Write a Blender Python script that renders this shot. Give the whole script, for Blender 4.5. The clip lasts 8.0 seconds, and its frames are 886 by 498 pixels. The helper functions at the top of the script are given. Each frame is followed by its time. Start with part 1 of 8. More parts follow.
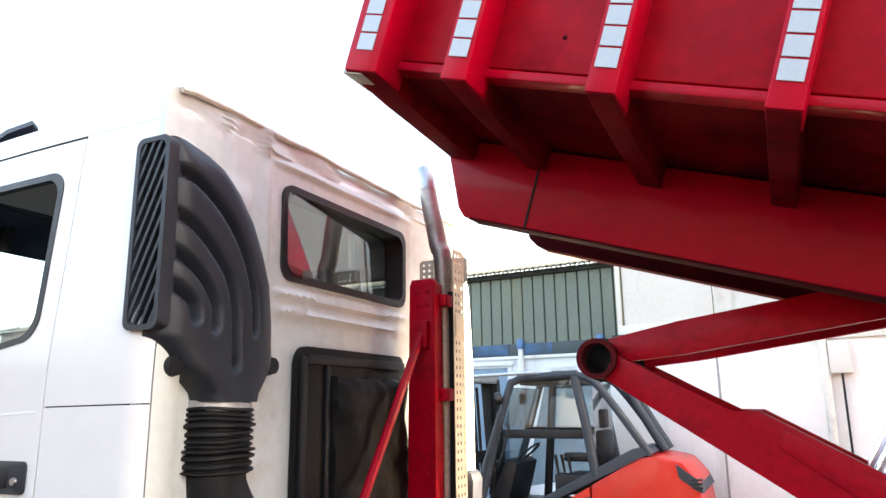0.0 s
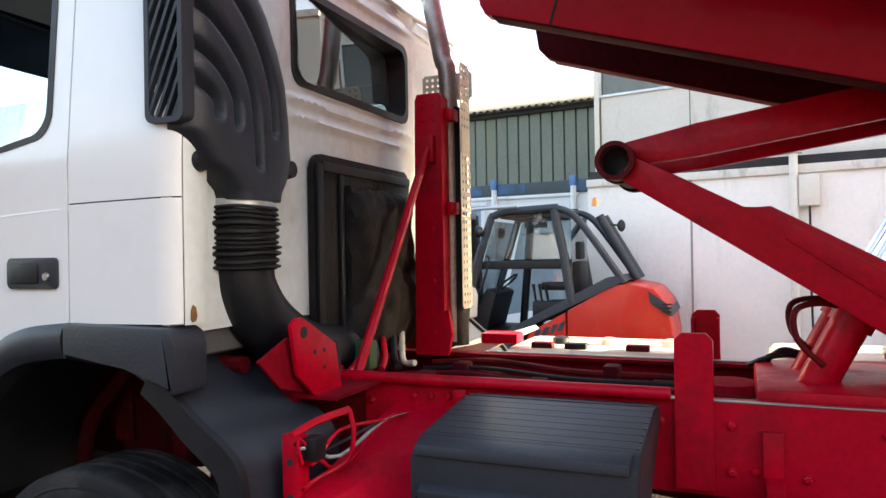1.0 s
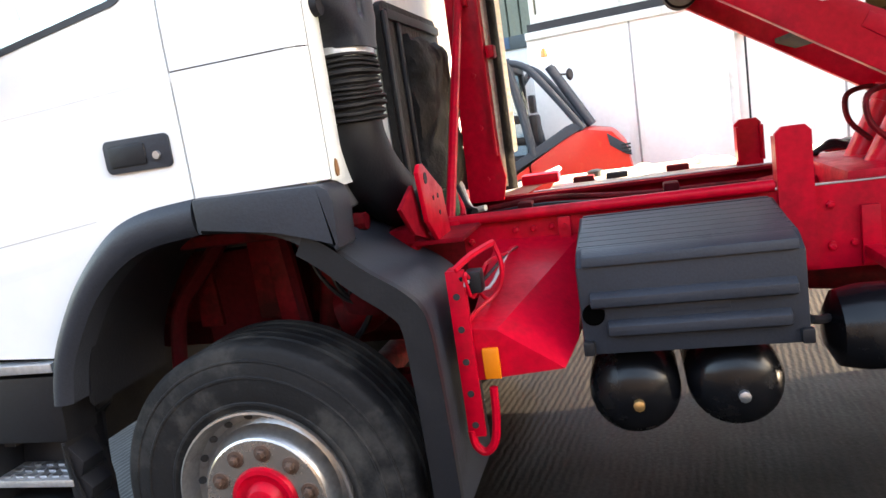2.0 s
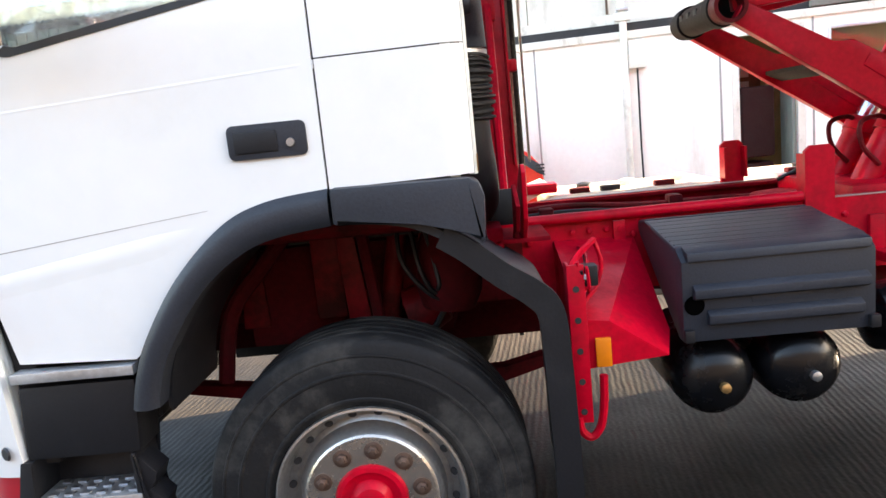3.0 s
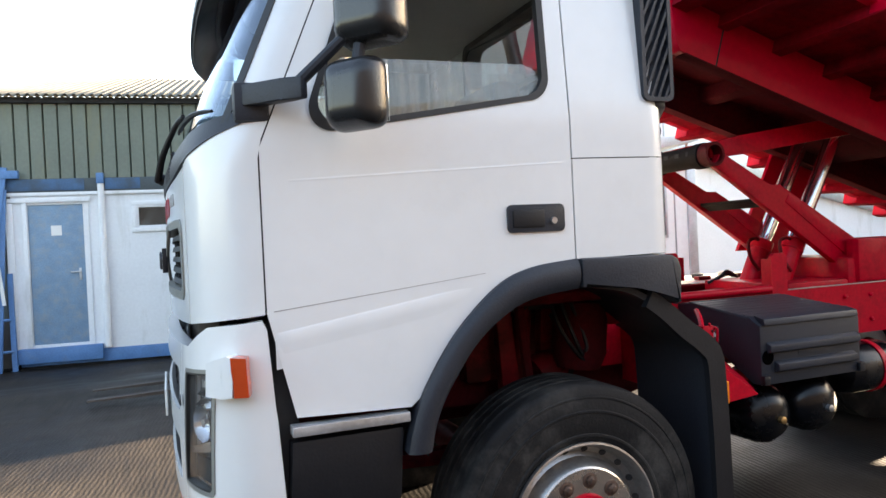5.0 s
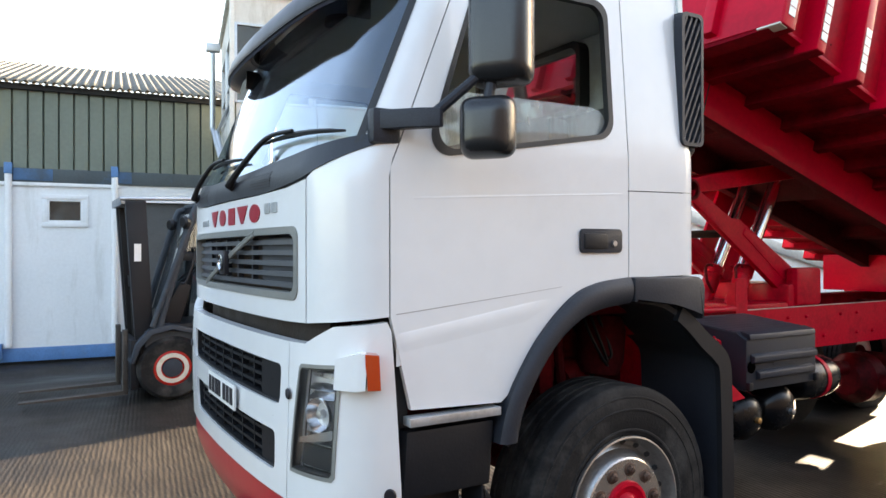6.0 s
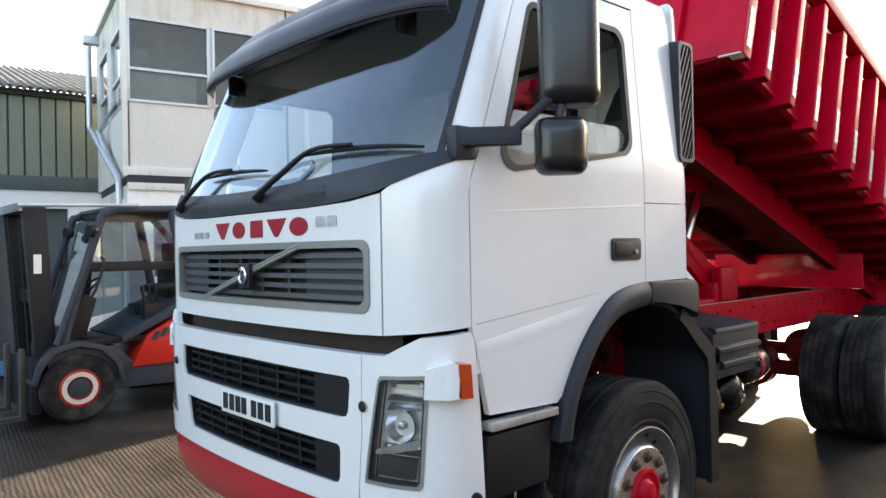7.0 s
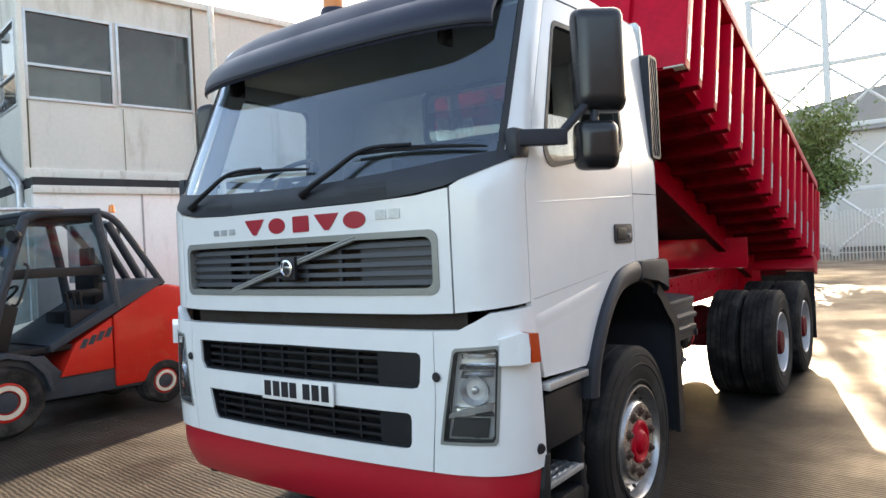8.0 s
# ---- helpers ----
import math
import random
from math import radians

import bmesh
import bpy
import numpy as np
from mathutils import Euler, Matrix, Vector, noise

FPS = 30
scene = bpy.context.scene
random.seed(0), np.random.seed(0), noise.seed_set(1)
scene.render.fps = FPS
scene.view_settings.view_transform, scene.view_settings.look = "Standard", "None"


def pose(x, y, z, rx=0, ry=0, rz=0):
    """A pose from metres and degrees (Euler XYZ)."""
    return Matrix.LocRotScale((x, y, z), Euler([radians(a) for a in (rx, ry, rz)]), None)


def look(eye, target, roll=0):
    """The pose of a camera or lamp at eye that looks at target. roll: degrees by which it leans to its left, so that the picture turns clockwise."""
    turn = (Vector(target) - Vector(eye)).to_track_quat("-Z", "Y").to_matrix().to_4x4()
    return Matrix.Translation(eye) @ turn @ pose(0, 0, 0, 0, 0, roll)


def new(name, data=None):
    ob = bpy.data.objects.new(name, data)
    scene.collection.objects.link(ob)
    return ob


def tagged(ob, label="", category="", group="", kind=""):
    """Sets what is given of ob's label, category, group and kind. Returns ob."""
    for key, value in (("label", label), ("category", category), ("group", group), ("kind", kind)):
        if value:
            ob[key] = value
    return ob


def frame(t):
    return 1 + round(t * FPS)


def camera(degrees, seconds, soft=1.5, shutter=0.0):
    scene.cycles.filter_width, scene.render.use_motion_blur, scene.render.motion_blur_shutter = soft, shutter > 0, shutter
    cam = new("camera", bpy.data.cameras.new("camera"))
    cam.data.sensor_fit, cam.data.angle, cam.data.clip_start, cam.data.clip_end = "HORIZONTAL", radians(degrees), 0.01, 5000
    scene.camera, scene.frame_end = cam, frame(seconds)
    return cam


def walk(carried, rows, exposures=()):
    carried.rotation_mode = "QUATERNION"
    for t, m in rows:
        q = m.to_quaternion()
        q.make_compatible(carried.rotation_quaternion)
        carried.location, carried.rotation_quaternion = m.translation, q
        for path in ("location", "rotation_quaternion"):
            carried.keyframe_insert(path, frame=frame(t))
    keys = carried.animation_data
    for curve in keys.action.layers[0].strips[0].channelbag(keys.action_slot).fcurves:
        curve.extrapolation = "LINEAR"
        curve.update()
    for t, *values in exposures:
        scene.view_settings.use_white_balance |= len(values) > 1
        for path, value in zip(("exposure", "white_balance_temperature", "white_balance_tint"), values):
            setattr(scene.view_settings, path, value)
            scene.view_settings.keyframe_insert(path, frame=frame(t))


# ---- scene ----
cam = camera(64.1, 8.0)
PATH = [
    (0, (2.268, -2.806, 1.9), (1.428, -1.043, 2.332), -0.7),
    (0.5, (2.24, -2.831, 1.858), (1.453, -1.029, 2.222), -1.2),
    (1, (2.075, -2.881, 1.733), (1.302, -1.036, 1.745), -1.0),
    (1.5, (1.758, -2.939, 1.657), (1.072, -1.071, 1.456), -5.8),
    (2, (1.376, -3.156, 1.633), (0.85, -1.256, 1.297), -8.6),
    (2.2, (1.216, -3.243, 1.65), (0.761, -1.331, 1.278), -8.0),
    (3.3, (0.234, -3.416, 1.689), (0.303, -1.435, 1.428), -6.1),
    (3.5, (0.056, -3.47, 1.708), (0.219, -1.487, 1.51), -6.5),
    (4, (-0.44, -3.502, 1.637), (-0.016, -1.551, 1.51), -3.3),
    (4.3, (-0.722, -3.491, 1.631), (-0.197, -1.563, 1.564), -2.5),
    (4.5, (-0.897, -3.514, 1.621), (-0.33, -1.597, 1.571), -2.4),
    (4.7, (-1.074, -3.565, 1.61), (-0.446, -1.666, 1.588), -2.4),
    (5.8, (-2.008, -3.552, 1.657), (-1.047, -1.798, 1.624), -1.6),
    (6, (-2.183, -3.513, 1.649), (-1.163, -1.793, 1.654), -0.1),
    (6.5, (-2.546, -3.362, 1.674), (-1.353, -1.757, 1.677), 0.0),
    (7, (-2.92, -3.099, 1.697), (-1.563, -1.629, 1.702), -1.0),
    (7.5, (-3.353, -2.964, 1.695), (-1.832, -1.665, 1.711), -1.8),
    (8, (-3.746, -2.73, 1.672), (-2.13, -1.552, 1.662), -2.8),
]
EXPOSURE = [(0, 3.88, 7650, 14), (0.5, 3.45, 7650, 14), (1, 3.4, 7650, 14), (1.5, 3.75, 7650, 14), (2, 4.28, 7650, 14), (2.3, 4.25, 7650, 14), (3.5, 3.92, 7650, 14), (4.5, 3.52, 7650, 14), (6.5, 3.4, 7650, 14), (7, 3.3, 7650, 14), (8, 3.1, 7650, 14)]
walk(cam, [(t, look(eye, target, roll)) for t, eye, target, roll in PATH], EXPOSURE)

# ---- world, sun, exposure ----
SUN_EL, SUN_AZ = 14.5, 13.5            # degrees; azimuth from +x towards +y
world = bpy.data.worlds.new("sky")
scene.world = world
world.use_nodes = True
wn = world.node_tree.nodes
sky = wn.new("ShaderNodeTexSky")
sky.sky_type, sky.sun_disc = "NISHITA", False
sky.sun_elevation, sky.sun_rotation = radians(SUN_EL), radians(90 - SUN_AZ)
sky.air_density, sky.dust_density, sky.ozone_density = 1.0, 2.6, 1.0
world.node_tree.links.new(sky.outputs[0], wn["Background"].inputs[0])
wn["Background"].inputs[1].default_value = 0.10
sun_data = bpy.data.lights.new("sun", "SUN")
sun_data.energy, sun_data.angle, sun_data.color = 5.0, radians(0.6), (1.0, 0.86, 0.68)
sun = new("sun", sun_data)
se, sa = radians(SUN_EL), radians(SUN_AZ)
sun.matrix_world = look((40 * math.cos(se) * math.cos(sa), 40 * math.cos(se) * math.sin(sa), 40 * math.sin(se)), (0, 0, 0))


# ---- materials ----
def mat(name, col, rough=0.5, metal=0.0, vary=0.12, scale=6.0, fine=60.0, bump=0.05, dirt=0.0, dirt_col=(0.09, 0.07, 0.055),
        coat=0.0, emit=None, spec=0.5, random_hue=False, streak=1.0, dirt_scale=3.0, edge=0.55):
    m = bpy.data.materials.new(name)
    m.use_nodes = True
    nt, N = m.node_tree, m.node_tree.nodes
    L = nt.links.new
    b = N["Principled BSDF"]
    tc = N.new("ShaderNodeTexCoord")
    n1 = N.new("ShaderNodeTexNoise"); n1.inputs["Scale"].default_value = scale; n1.inputs["Detail"].default_value = 6
    n2 = N.new("ShaderNodeTexNoise"); n2.inputs["Scale"].default_value = fine; n2.inputs["Detail"].default_value = 4
    L(tc.outputs["Object"], n1.inputs["Vector"]); L(tc.outputs["Object"], n2.inputs["Vector"])
    mixn = N.new("ShaderNodeMath"); mixn.operation = "ADD"
    L(n1.outputs["Fac"], mixn.inputs[0]); L(n2.outputs["Fac"], mixn.inputs[1])
    r = N.new("ShaderNodeMapRange")
    r.inputs[1].default_value, r.inputs[2].default_value = 0.6, 1.4
    r.inputs[3].default_value, r.inputs[4].default_value = 1 - vary, 1 + vary
    L(mixn.outputs[0], r.inputs[0])
    mul = N.new("ShaderNodeMix"); mul.data_type = "RGBA"; mul.blend_type = "MULTIPLY"; mul.inputs[0].default_value = 1.0
    mul.inputs[6].default_value = (*col, 1)
    L(r.outputs[0], mul.inputs[7])
    out = mul.outputs[2]
    if random_hue:
        oi = N.new("ShaderNodeObjectInfo")
        rr = N.new("ShaderNodeMapRange"); rr.inputs[3].default_value, rr.inputs[4].default_value = 0.82, 1.12
        L(oi.outputs["Random"], rr.inputs[0])
        m3 = N.new("ShaderNodeMix"); m3.data_type = "RGBA"; m3.blend_type = "MULTIPLY"; m3.inputs[0].default_value = 1.0
        L(out, m3.inputs[6]); L(rr.outputs[0], m3.inputs[7])
        out = m3.outputs[2]
    rough_src = None
    if dirt > 0:
        n3 = N.new("ShaderNodeTexNoise"); n3.inputs["Scale"].default_value = dirt_scale; n3.inputs["Detail"].default_value = 9; n3.inputs["Roughness"].default_value = 0.68
        if streak != 1.0:
            sm = N.new("ShaderNodeMapping"); sm.inputs["Scale"].default_value = (1, 1, streak)
            L(tc.outputs["Object"], sm.inputs[0]); L(sm.outputs[0], n3.inputs["Vector"])
        else:
            L(tc.outputs["Object"], n3.inputs["Vector"])
        dr = N.new("ShaderNodeMapRange"); dr.inputs[1].default_value, dr.inputs[2].default_value = edge, edge + 0.18
        dr.inputs[4].default_value = dirt
        L(n3.outputs["Fac"], dr.inputs[0])
        md = N.new("ShaderNodeMix"); md.data_type = "RGBA"
        L(dr.outputs[0], md.inputs[0]); L(out, md.inputs[6]); md.inputs[7].default_value = (*dirt_col, 1)
        out = md.outputs[2]
        ra = N.new("ShaderNodeMapRange"); ra.inputs[3].default_value, ra.inputs[4].default_value = rough, min(1, rough + 0.4)
        L(dr.outputs[0], ra.inputs[0]); rough_src = ra.outputs[0]
    L(out, b.inputs["Base Color"])
    if rough_src is None:
        ra = N.new("ShaderNodeMapRange"); ra.inputs[1].default_value, ra.inputs[2].default_value = 0.3, 0.7
        ra.inputs[3].default_value, ra.inputs[4].default_value = max(0.02, rough * 0.82), min(1, rough * 1.2)
        L(n1.outputs["Fac"], ra.inputs[0]); rough_src = ra.outputs[0]
    L(rough_src, b.inputs["Roughness"])
    b.inputs["Metallic"].default_value = metal
    b.inputs["Coat Weight"].default_value = coat
    b.inputs["Coat Roughness"].default_value = 0.08
    b.inputs["Specular IOR Level"].default_value = spec
    if bump:
        bp = N.new("ShaderNodeBump"); bp.inputs["Strength"].default_value = bump; bp.inputs["Distance"].default_value = 0.01
        L(n2.outputs["Fac"], bp.inputs["Height"]); L(bp.outputs[0], b.inputs["Normal"])
    if emit:
        b.inputs["Emission Color"].default_value = (*emit[0], 1); b.inputs["Emission Strength"].default_value = emit[1]
    return m


def glass_mat(name, tint=(0.9, 0.95, 0.95), rough=0.0, dusty=0.0, gloss=0.05, sheen=(0.9, 0.9, 0.9), drips=False):
    m = bpy.data.materials.new(name)
    m.use_nodes = True
    nt, N = m.node_tree, m.node_tree.nodes
    L = nt.links.new
    N.remove(N["Principled BSDF"])
    tr = N.new("ShaderNodeBsdfTransparent"); tr.inputs[0].default_value = (*tint, 1)
    gl = N.new("ShaderNodeBsdfGlossy"); gl.inputs["Roughness"].default_value = rough
    gl.inputs[0].default_value = (*sheen, 1)
    lw = N.new("ShaderNodeLayerWeight"); lw.inputs[0].default_value = 0.5
    p5 = N.new("ShaderNodeMath"); p5.operation = "POWER"; p5.inputs[1].default_value = 4.0
    fr = N.new("ShaderNodeMath"); fr.operation = "MULTIPLY_ADD"; fr.inputs[1].default_value, fr.inputs[2].default_value = 0.94, gloss
    L(lw.outputs["Facing"], p5.inputs[0]); L(p5.outputs[0], fr.inputs[0])
    mx = N.new("ShaderNodeMixShader")
    L(fr.outputs[0], mx.inputs[0]); L(tr.outputs[0], mx.inputs[1]); L(gl.outputs[0], mx.inputs[2])
    last = mx
    if dusty:
        df = N.new("ShaderNodeBsdfDiffuse"); df.inputs[0].default_value = (0.5, 0.5, 0.48, 1)
        no = N.new("ShaderNodeTexNoise"); no.inputs["Scale"].default_value = 7; no.inputs["Detail"].default_value = 8
        tc = N.new("ShaderNodeTexCoord")
        if drips:                                   # condensation that has run down in streaks
            dm = N.new("ShaderNodeMapping"); dm.inputs["Scale"].default_value = (5.5, 1.0, 0.55)
            L(tc.outputs["Object"], dm.inputs[0]); L(dm.outputs[0], no.inputs["Vector"])
        else:
            L(tc.outputs["Object"], no.inputs["Vector"])
        mr = N.new("ShaderNodeMapRange"); mr.inputs[1].default_value, mr.inputs[2].default_value = 0.4, 0.75
        mr.inputs[3].default_value, mr.inputs[4].default_value = dusty * 0.3, dusty
        L(no.outputs[0], mr.inputs[0])
        m2 = N.new("ShaderNodeMixShader")
        L(mr.outputs[0], m2.inputs[0]); L(mx.outputs[0], m2.inputs[1]); L(df.outputs[0], m2.inputs[2])
        last = m2
    L(last.outputs[0], N["Material Output"].inputs[0])
    return m


CABINLOW = mat("white_office_panel", (0.84, 0.83, 0.80), 0.55, vary=0.05, scale=1.6, fine=22, bump=0.03, dirt=0.5, dirt_col=(0.48, 0.44, 0.36), dirt_scale=2.6, streak=0.2)
WHITE = mat("white_cab_paint", (0.78, 0.79, 0.79), 0.22, vary=0.03, scale=1.5, fine=9, bump=0.0, dirt=0.10, dirt_col=(0.45, 0.42, 0.36), dirt_scale=2.2, coat=0.4)
CREAM = mat("weathered_cream_paint", (0.62, 0.58, 0.49), 0.45, vary=0.10, scale=3, fine=30, bump=0.03, dirt=0.55, dirt_col=(0.34, 0.27, 0.18), dirt_scale=4.5)
REARW = mat("weathered_grey_white_paint", (0.66, 0.705, 0.69), 0.35, vary=0.09, scale=3, fine=24, bump=0.02, dirt=0.5, dirt_col=(0.42, 0.40, 0.36), dirt_scale=2.6, edge=0.56)
RED = mat("red_chassis_paint", (0.50, 0.002, 0.018), 0.36, vary=0.24, scale=4, fine=40, bump=0.08, dirt=0.6, dirt_col=(0.12, 0.004, 0.008), dirt_scale=4, coat=0.05, spec=0.14, edge=0.50)
REDB = mat("red_body_paint", (0.52, 0.0015, 0.022), 0.38, vary=0.14, scale=2.5, fine=30, bump=0.06, dirt=0.5, dirt_col=(0.20, 0.003, 0.012), dirt_scale=2.4, coat=0.12, spec=0.12, edge=0.55)
REDBUMP = mat("red_bumper_paint", (0.45, 0.012, 0.025), 0.28, vary=0.06, scale=3, fine=30, bump=0.02, dirt=0.25, dirt_col=(0.2, 0.05, 0.04), coat=0.4)
PLASTIC = mat("dark_grey_plastic", (0.020, 0.024, 0.033), 0.46, spec=0.35, vary=0.25, scale=5, fine=120, bump=0.12, dirt=0.3, dirt_col=(0.045, 0.045, 0.047), dirt_scale=4)
BLACK = mat("black_plastic", (0.007, 0.008, 0.011), 0.5, spec=0.35, vary=0.25, scale=6, fine=90, bump=0.08, dirt=0.3, dirt_col=(0.03, 0.03, 0.03))
TANK = mat("gloss_black_tank_paint", (0.004, 0.0045, 0.006), 0.24, spec=0.3, vary=0.2, scale=6, fine=60, bump=0.03, dirt=0.35, dirt_col=(0.03, 0.027, 0.024), dirt_scale=6)
RUBBER = mat("tyre_rubber", (0.008, 0.008, 0.009), 0.7, spec=0.25, vary=0.3, scale=5, fine=80, bump=0.2, dirt=0.85, dirt_col=(0.056, 0.053, 0.049), dirt_scale=4.5, edge=0.46)
# grey for the painted shade line on the doors and for cabin joints
CREASE = mat("shade_line_and_joint_grey", (0.30, 0.29, 0.28), 0.6, vary=0.3, scale=8, bump=0.0)
SEAL = mat("black_rubber_seal", (0.012, 0.012, 0.013), 0.5, vary=0.2, bump=0.0)
STEEL = mat("grey_steel", (0.42, 0.43, 0.45), 0.35, metal=0.9, vary=0.15, scale=8, fine=70, bump=0.05, dirt=0.5, dirt_col=(0.18, 0.15, 0.12), dirt_scale=7)
GALV = mat("galvanised_steel", (0.5, 0.52, 0.54), 0.42, metal=0.75, vary=0.2, scale=9, fine=60, bump=0.03)
CHROME = mat("chromed_rod", (0.8, 0.82, 0.85), 0.16, metal=1.0, vary=0.03, bump=0.0)
RIM = mat("silver_wheel_paint", (0.50, 0.51, 0.52), 0.38, metal=0.35, vary=0.12, scale=8, fine=60, bump=0.05, dirt=0.6, dirt_col=(0.22, 0.19, 0.16), dirt_scale=8)
RIMSTEEL = mat("dulled_rim_steel", (0.40, 0.395, 0.39), 0.3, metal=0.85, vary=0.2, scale=7, fine=60, bump=0.04, dirt=0.5, dirt_col=(0.13, 0.11, 0.095), dirt_scale=7, edge=0.5)
COPPER = mat("rusty_nut_ring", (0.10, 0.062, 0.048), 0.45, metal=0.4, vary=0.3, scale=14, fine=90, bump=0.1, dirt=0.5, dirt_col=(0.12, 0.08, 0.06), dirt_scale=11)
AMBER = mat("amber_lens", (0.75, 0.20, 0.008), 0.2, vary=0.05, bump=0.0, coat=0.5)
ORANGE = mat("orange_red_lens", (0.52, 0.05, 0.008), 0.2, vary=0.05, bump=0.0, coat=0.5)
TAPE = mat("silver_reflective_tape", (0.44, 0.48, 0.51), 0.35, metal=0.25, vary=0.06, scale=12, fine=140, bump=0.06)
PLATE = mat("white_plate", (0.78, 0.78, 0.76), 0.3, vary=0.04, bump=0.0)
VOID = mat("black_hollow", (0.0015, 0.0015, 0.0015), 1.0, vary=0.1, bump=0.0, spec=0.0)
INK = mat("black_ink", (0.015, 0.015, 0.02), 0.5, vary=0.1, bump=0.0)
REDINK = mat("red_vinyl", (0.36, 0.01, 0.025), 0.35, vary=0.05, bump=0.0)
GRILLE = mat("grille_grey", (0.034, 0.037, 0.045), 0.4, vary=0.15, scale=8, fine=70, bump=0.05, dirt=0.3, dirt_col=(0.13, 0.12, 0.1))
FRAME = mat("grille_frame_grey", (0.26, 0.265, 0.25), 0.4, metal=0.3, vary=0.08, bump=0.02)
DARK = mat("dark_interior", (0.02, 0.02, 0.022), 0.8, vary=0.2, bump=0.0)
TRIM = mat("grey_cab_trim", (0.07, 0.073, 0.08), 0.8, vary=0.15, bump=0.05)
TAN = mat("grey_cab_lining", (0.085, 0.085, 0.09), 0.9, vary=0.1, bump=0.05)
HEADLINE = mat("pale_headlining", (0.5, 0.5, 0.49), 0.9, vary=0.08, bump=0.05)
SOOT = mat("oily_black_matting", (0.005, 0.0045, 0.0045), 0.6, spec=0.3, vary=0.5, scale=5, fine=40, bump=0.5, dirt=0.5, dirt_col=(0.013, 0.010, 0.008), dirt_scale=5)
GLASS = glass_mat("clear_glass", (0.93, 0.97, 0.96), 0.0, 0.012)
TINT = glass_mat("tinted_glass", (0.55, 0.62, 0.66), 0.0, 0.06)
REARGLASS = glass_mat("rear_window_glass", (0.55, 0.60, 0.62), 0.0, 0.012, 0.15)
# sheen tinted blue to stand in for reflected blue sky
WIND = glass_mat("windscreen_glass", (0.78, 0.85, 0.88), 0.0, 0.010, 0.075, (0.74, 0.82, 0.94))
SHELL = mat("glossy_mirror_shell", (0.016, 0.017, 0.019), 0.24, vary=0.15, scale=6, fine=120, bump=0.04, dirt=0.2, dirt_col=(0.05, 0.05, 0.05))
MISTED = glass_mat("misted_door_glass", (0.93, 0.97, 0.96), 0.0, 0.42, 0.05, drips=True)
OFFICEGLASS = glass_mat("clear_office_glass", (0.90, 0.93, 0.90), 0.0, 0.03, 0.025)
DIRTYGLASS = glass_mat("dirty_office_glass", (0.62, 0.64, 0.64), 0.05, 0.16, 0.03)
MIRROR = mat("mirror_glass", (0.85, 0.86, 0.88), 0.03, metal=1.0, vary=0.01, bump=0.0)
LENS = glass_mat("headlamp_lens", (0.98, 0.985, 0.985), 0.02, 0.02, 0.04)
LAMPBOWL = mat("lamp_bowl_silver", (0.62, 0.63, 0.64), 0.3, metal=0.35, vary=0.04, bump=0.0)
REFL = mat("headlamp_reflector", (0.75, 0.76, 0.78), 0.18, metal=1.0, vary=0.03, bump=0.0)
CABINW = mat("office_cabin_panel", (0.60, 0.58, 0.53), 0.6, vary=0.08, scale=1.6, fine=22, bump=0.04, dirt=0.75, dirt_col=(0.30, 0.27, 0.21), dirt_scale=2.4, streak=0.22)
CABINT = mat("office_cabin_trim", (0.66, 0.64, 0.58), 0.5, vary=0.08, scale=3, fine=30, bump=0.03, dirt=0.7, dirt_col=(0.22, 0.18, 0.12), dirt_scale=5, streak=0.4)
SHEDW = mat("white_shed_panel", (0.76, 0.78, 0.80), 0.5, vary=0.06, scale=1.5, fine=20, bump=0.03, dirt=0.45, dirt_col=(0.42, 0.42, 0.38), dirt_scale=2.6, streak=0.2)
GREEN = mat("green_sheet_cladding", (0.145, 0.17, 0.138), 0.55, vary=0.16, scale=1.2, fine=16, bump=0.04, dirt=0.7, dirt_col=(0.22, 0.21, 0.13), dirt_scale=2.2, streak=0.18)
ROOFM = mat("mossy_cement_roof", (0.17, 0.17, 0.155), 0.95, spec=0.15, vary=0.2, scale=2.5, fine=30, bump=0.2, dirt=0.6, dirt_col=(0.11, 0.13, 0.05), dirt_scale=2.2)
BLUE = mat("faded_blue_paint", (0.075, 0.2, 0.42), 0.5, vary=0.2, scale=4, fine=40, bump=0.04, dirt=0.5, dirt_col=(0.16, 0.2, 0.24), dirt_scale=3)
BEAMBLUE = mat("dull_blue_board", (0.045, 0.12, 0.24), 0.6, vary=0.25, scale=3, fine=40, bump=0.05, dirt=0.7, dirt_col=(0.07, 0.085, 0.09), dirt_scale=2.5, edge=0.46)
BLUEDOOR = mat("scuffed_blue_door", (0.17, 0.28, 0.40), 0.5, vary=0.2, scale=5, fine=40, bump=0.04, dirt=0.7, dirt_col=(0.3, 0.33, 0.34), dirt_scale=6, edge=0.48)
FKORANGE = mat("orange_truck_paint", (0.52, 0.020, 0.012), 0.38, vary=0.08, scale=3, fine=30, bump=0.02, dirt=0.3, dirt_col=(0.4, 0.16, 0.08), dirt_scale=6, coat=0.1, spec=0.3)
FKGREY = mat("slate_grey_paint", (0.032, 0.042, 0.055), 0.5, spec=0.3, vary=0.12, scale=5, fine=40, bump=0.04, dirt=0.35, dirt_col=(0.14, 0.14, 0.14))
WOODM = mat("office_wood", (0.22, 0.12, 0.06), 0.5, vary=0.2, bump=0.05)
# oily red overspray; its darkness also stands in for shade in the arch
OLDRED = mat("oily_shaded_red_overspray", (0.125, 0.003, 0.007), 0.5, vary=0.4, scale=5, fine=40, bump=0.15, dirt=0.85, dirt_col=(0.025, 0.008, 0.007), dirt_scale=4, spec=0.15, edge=0.47)
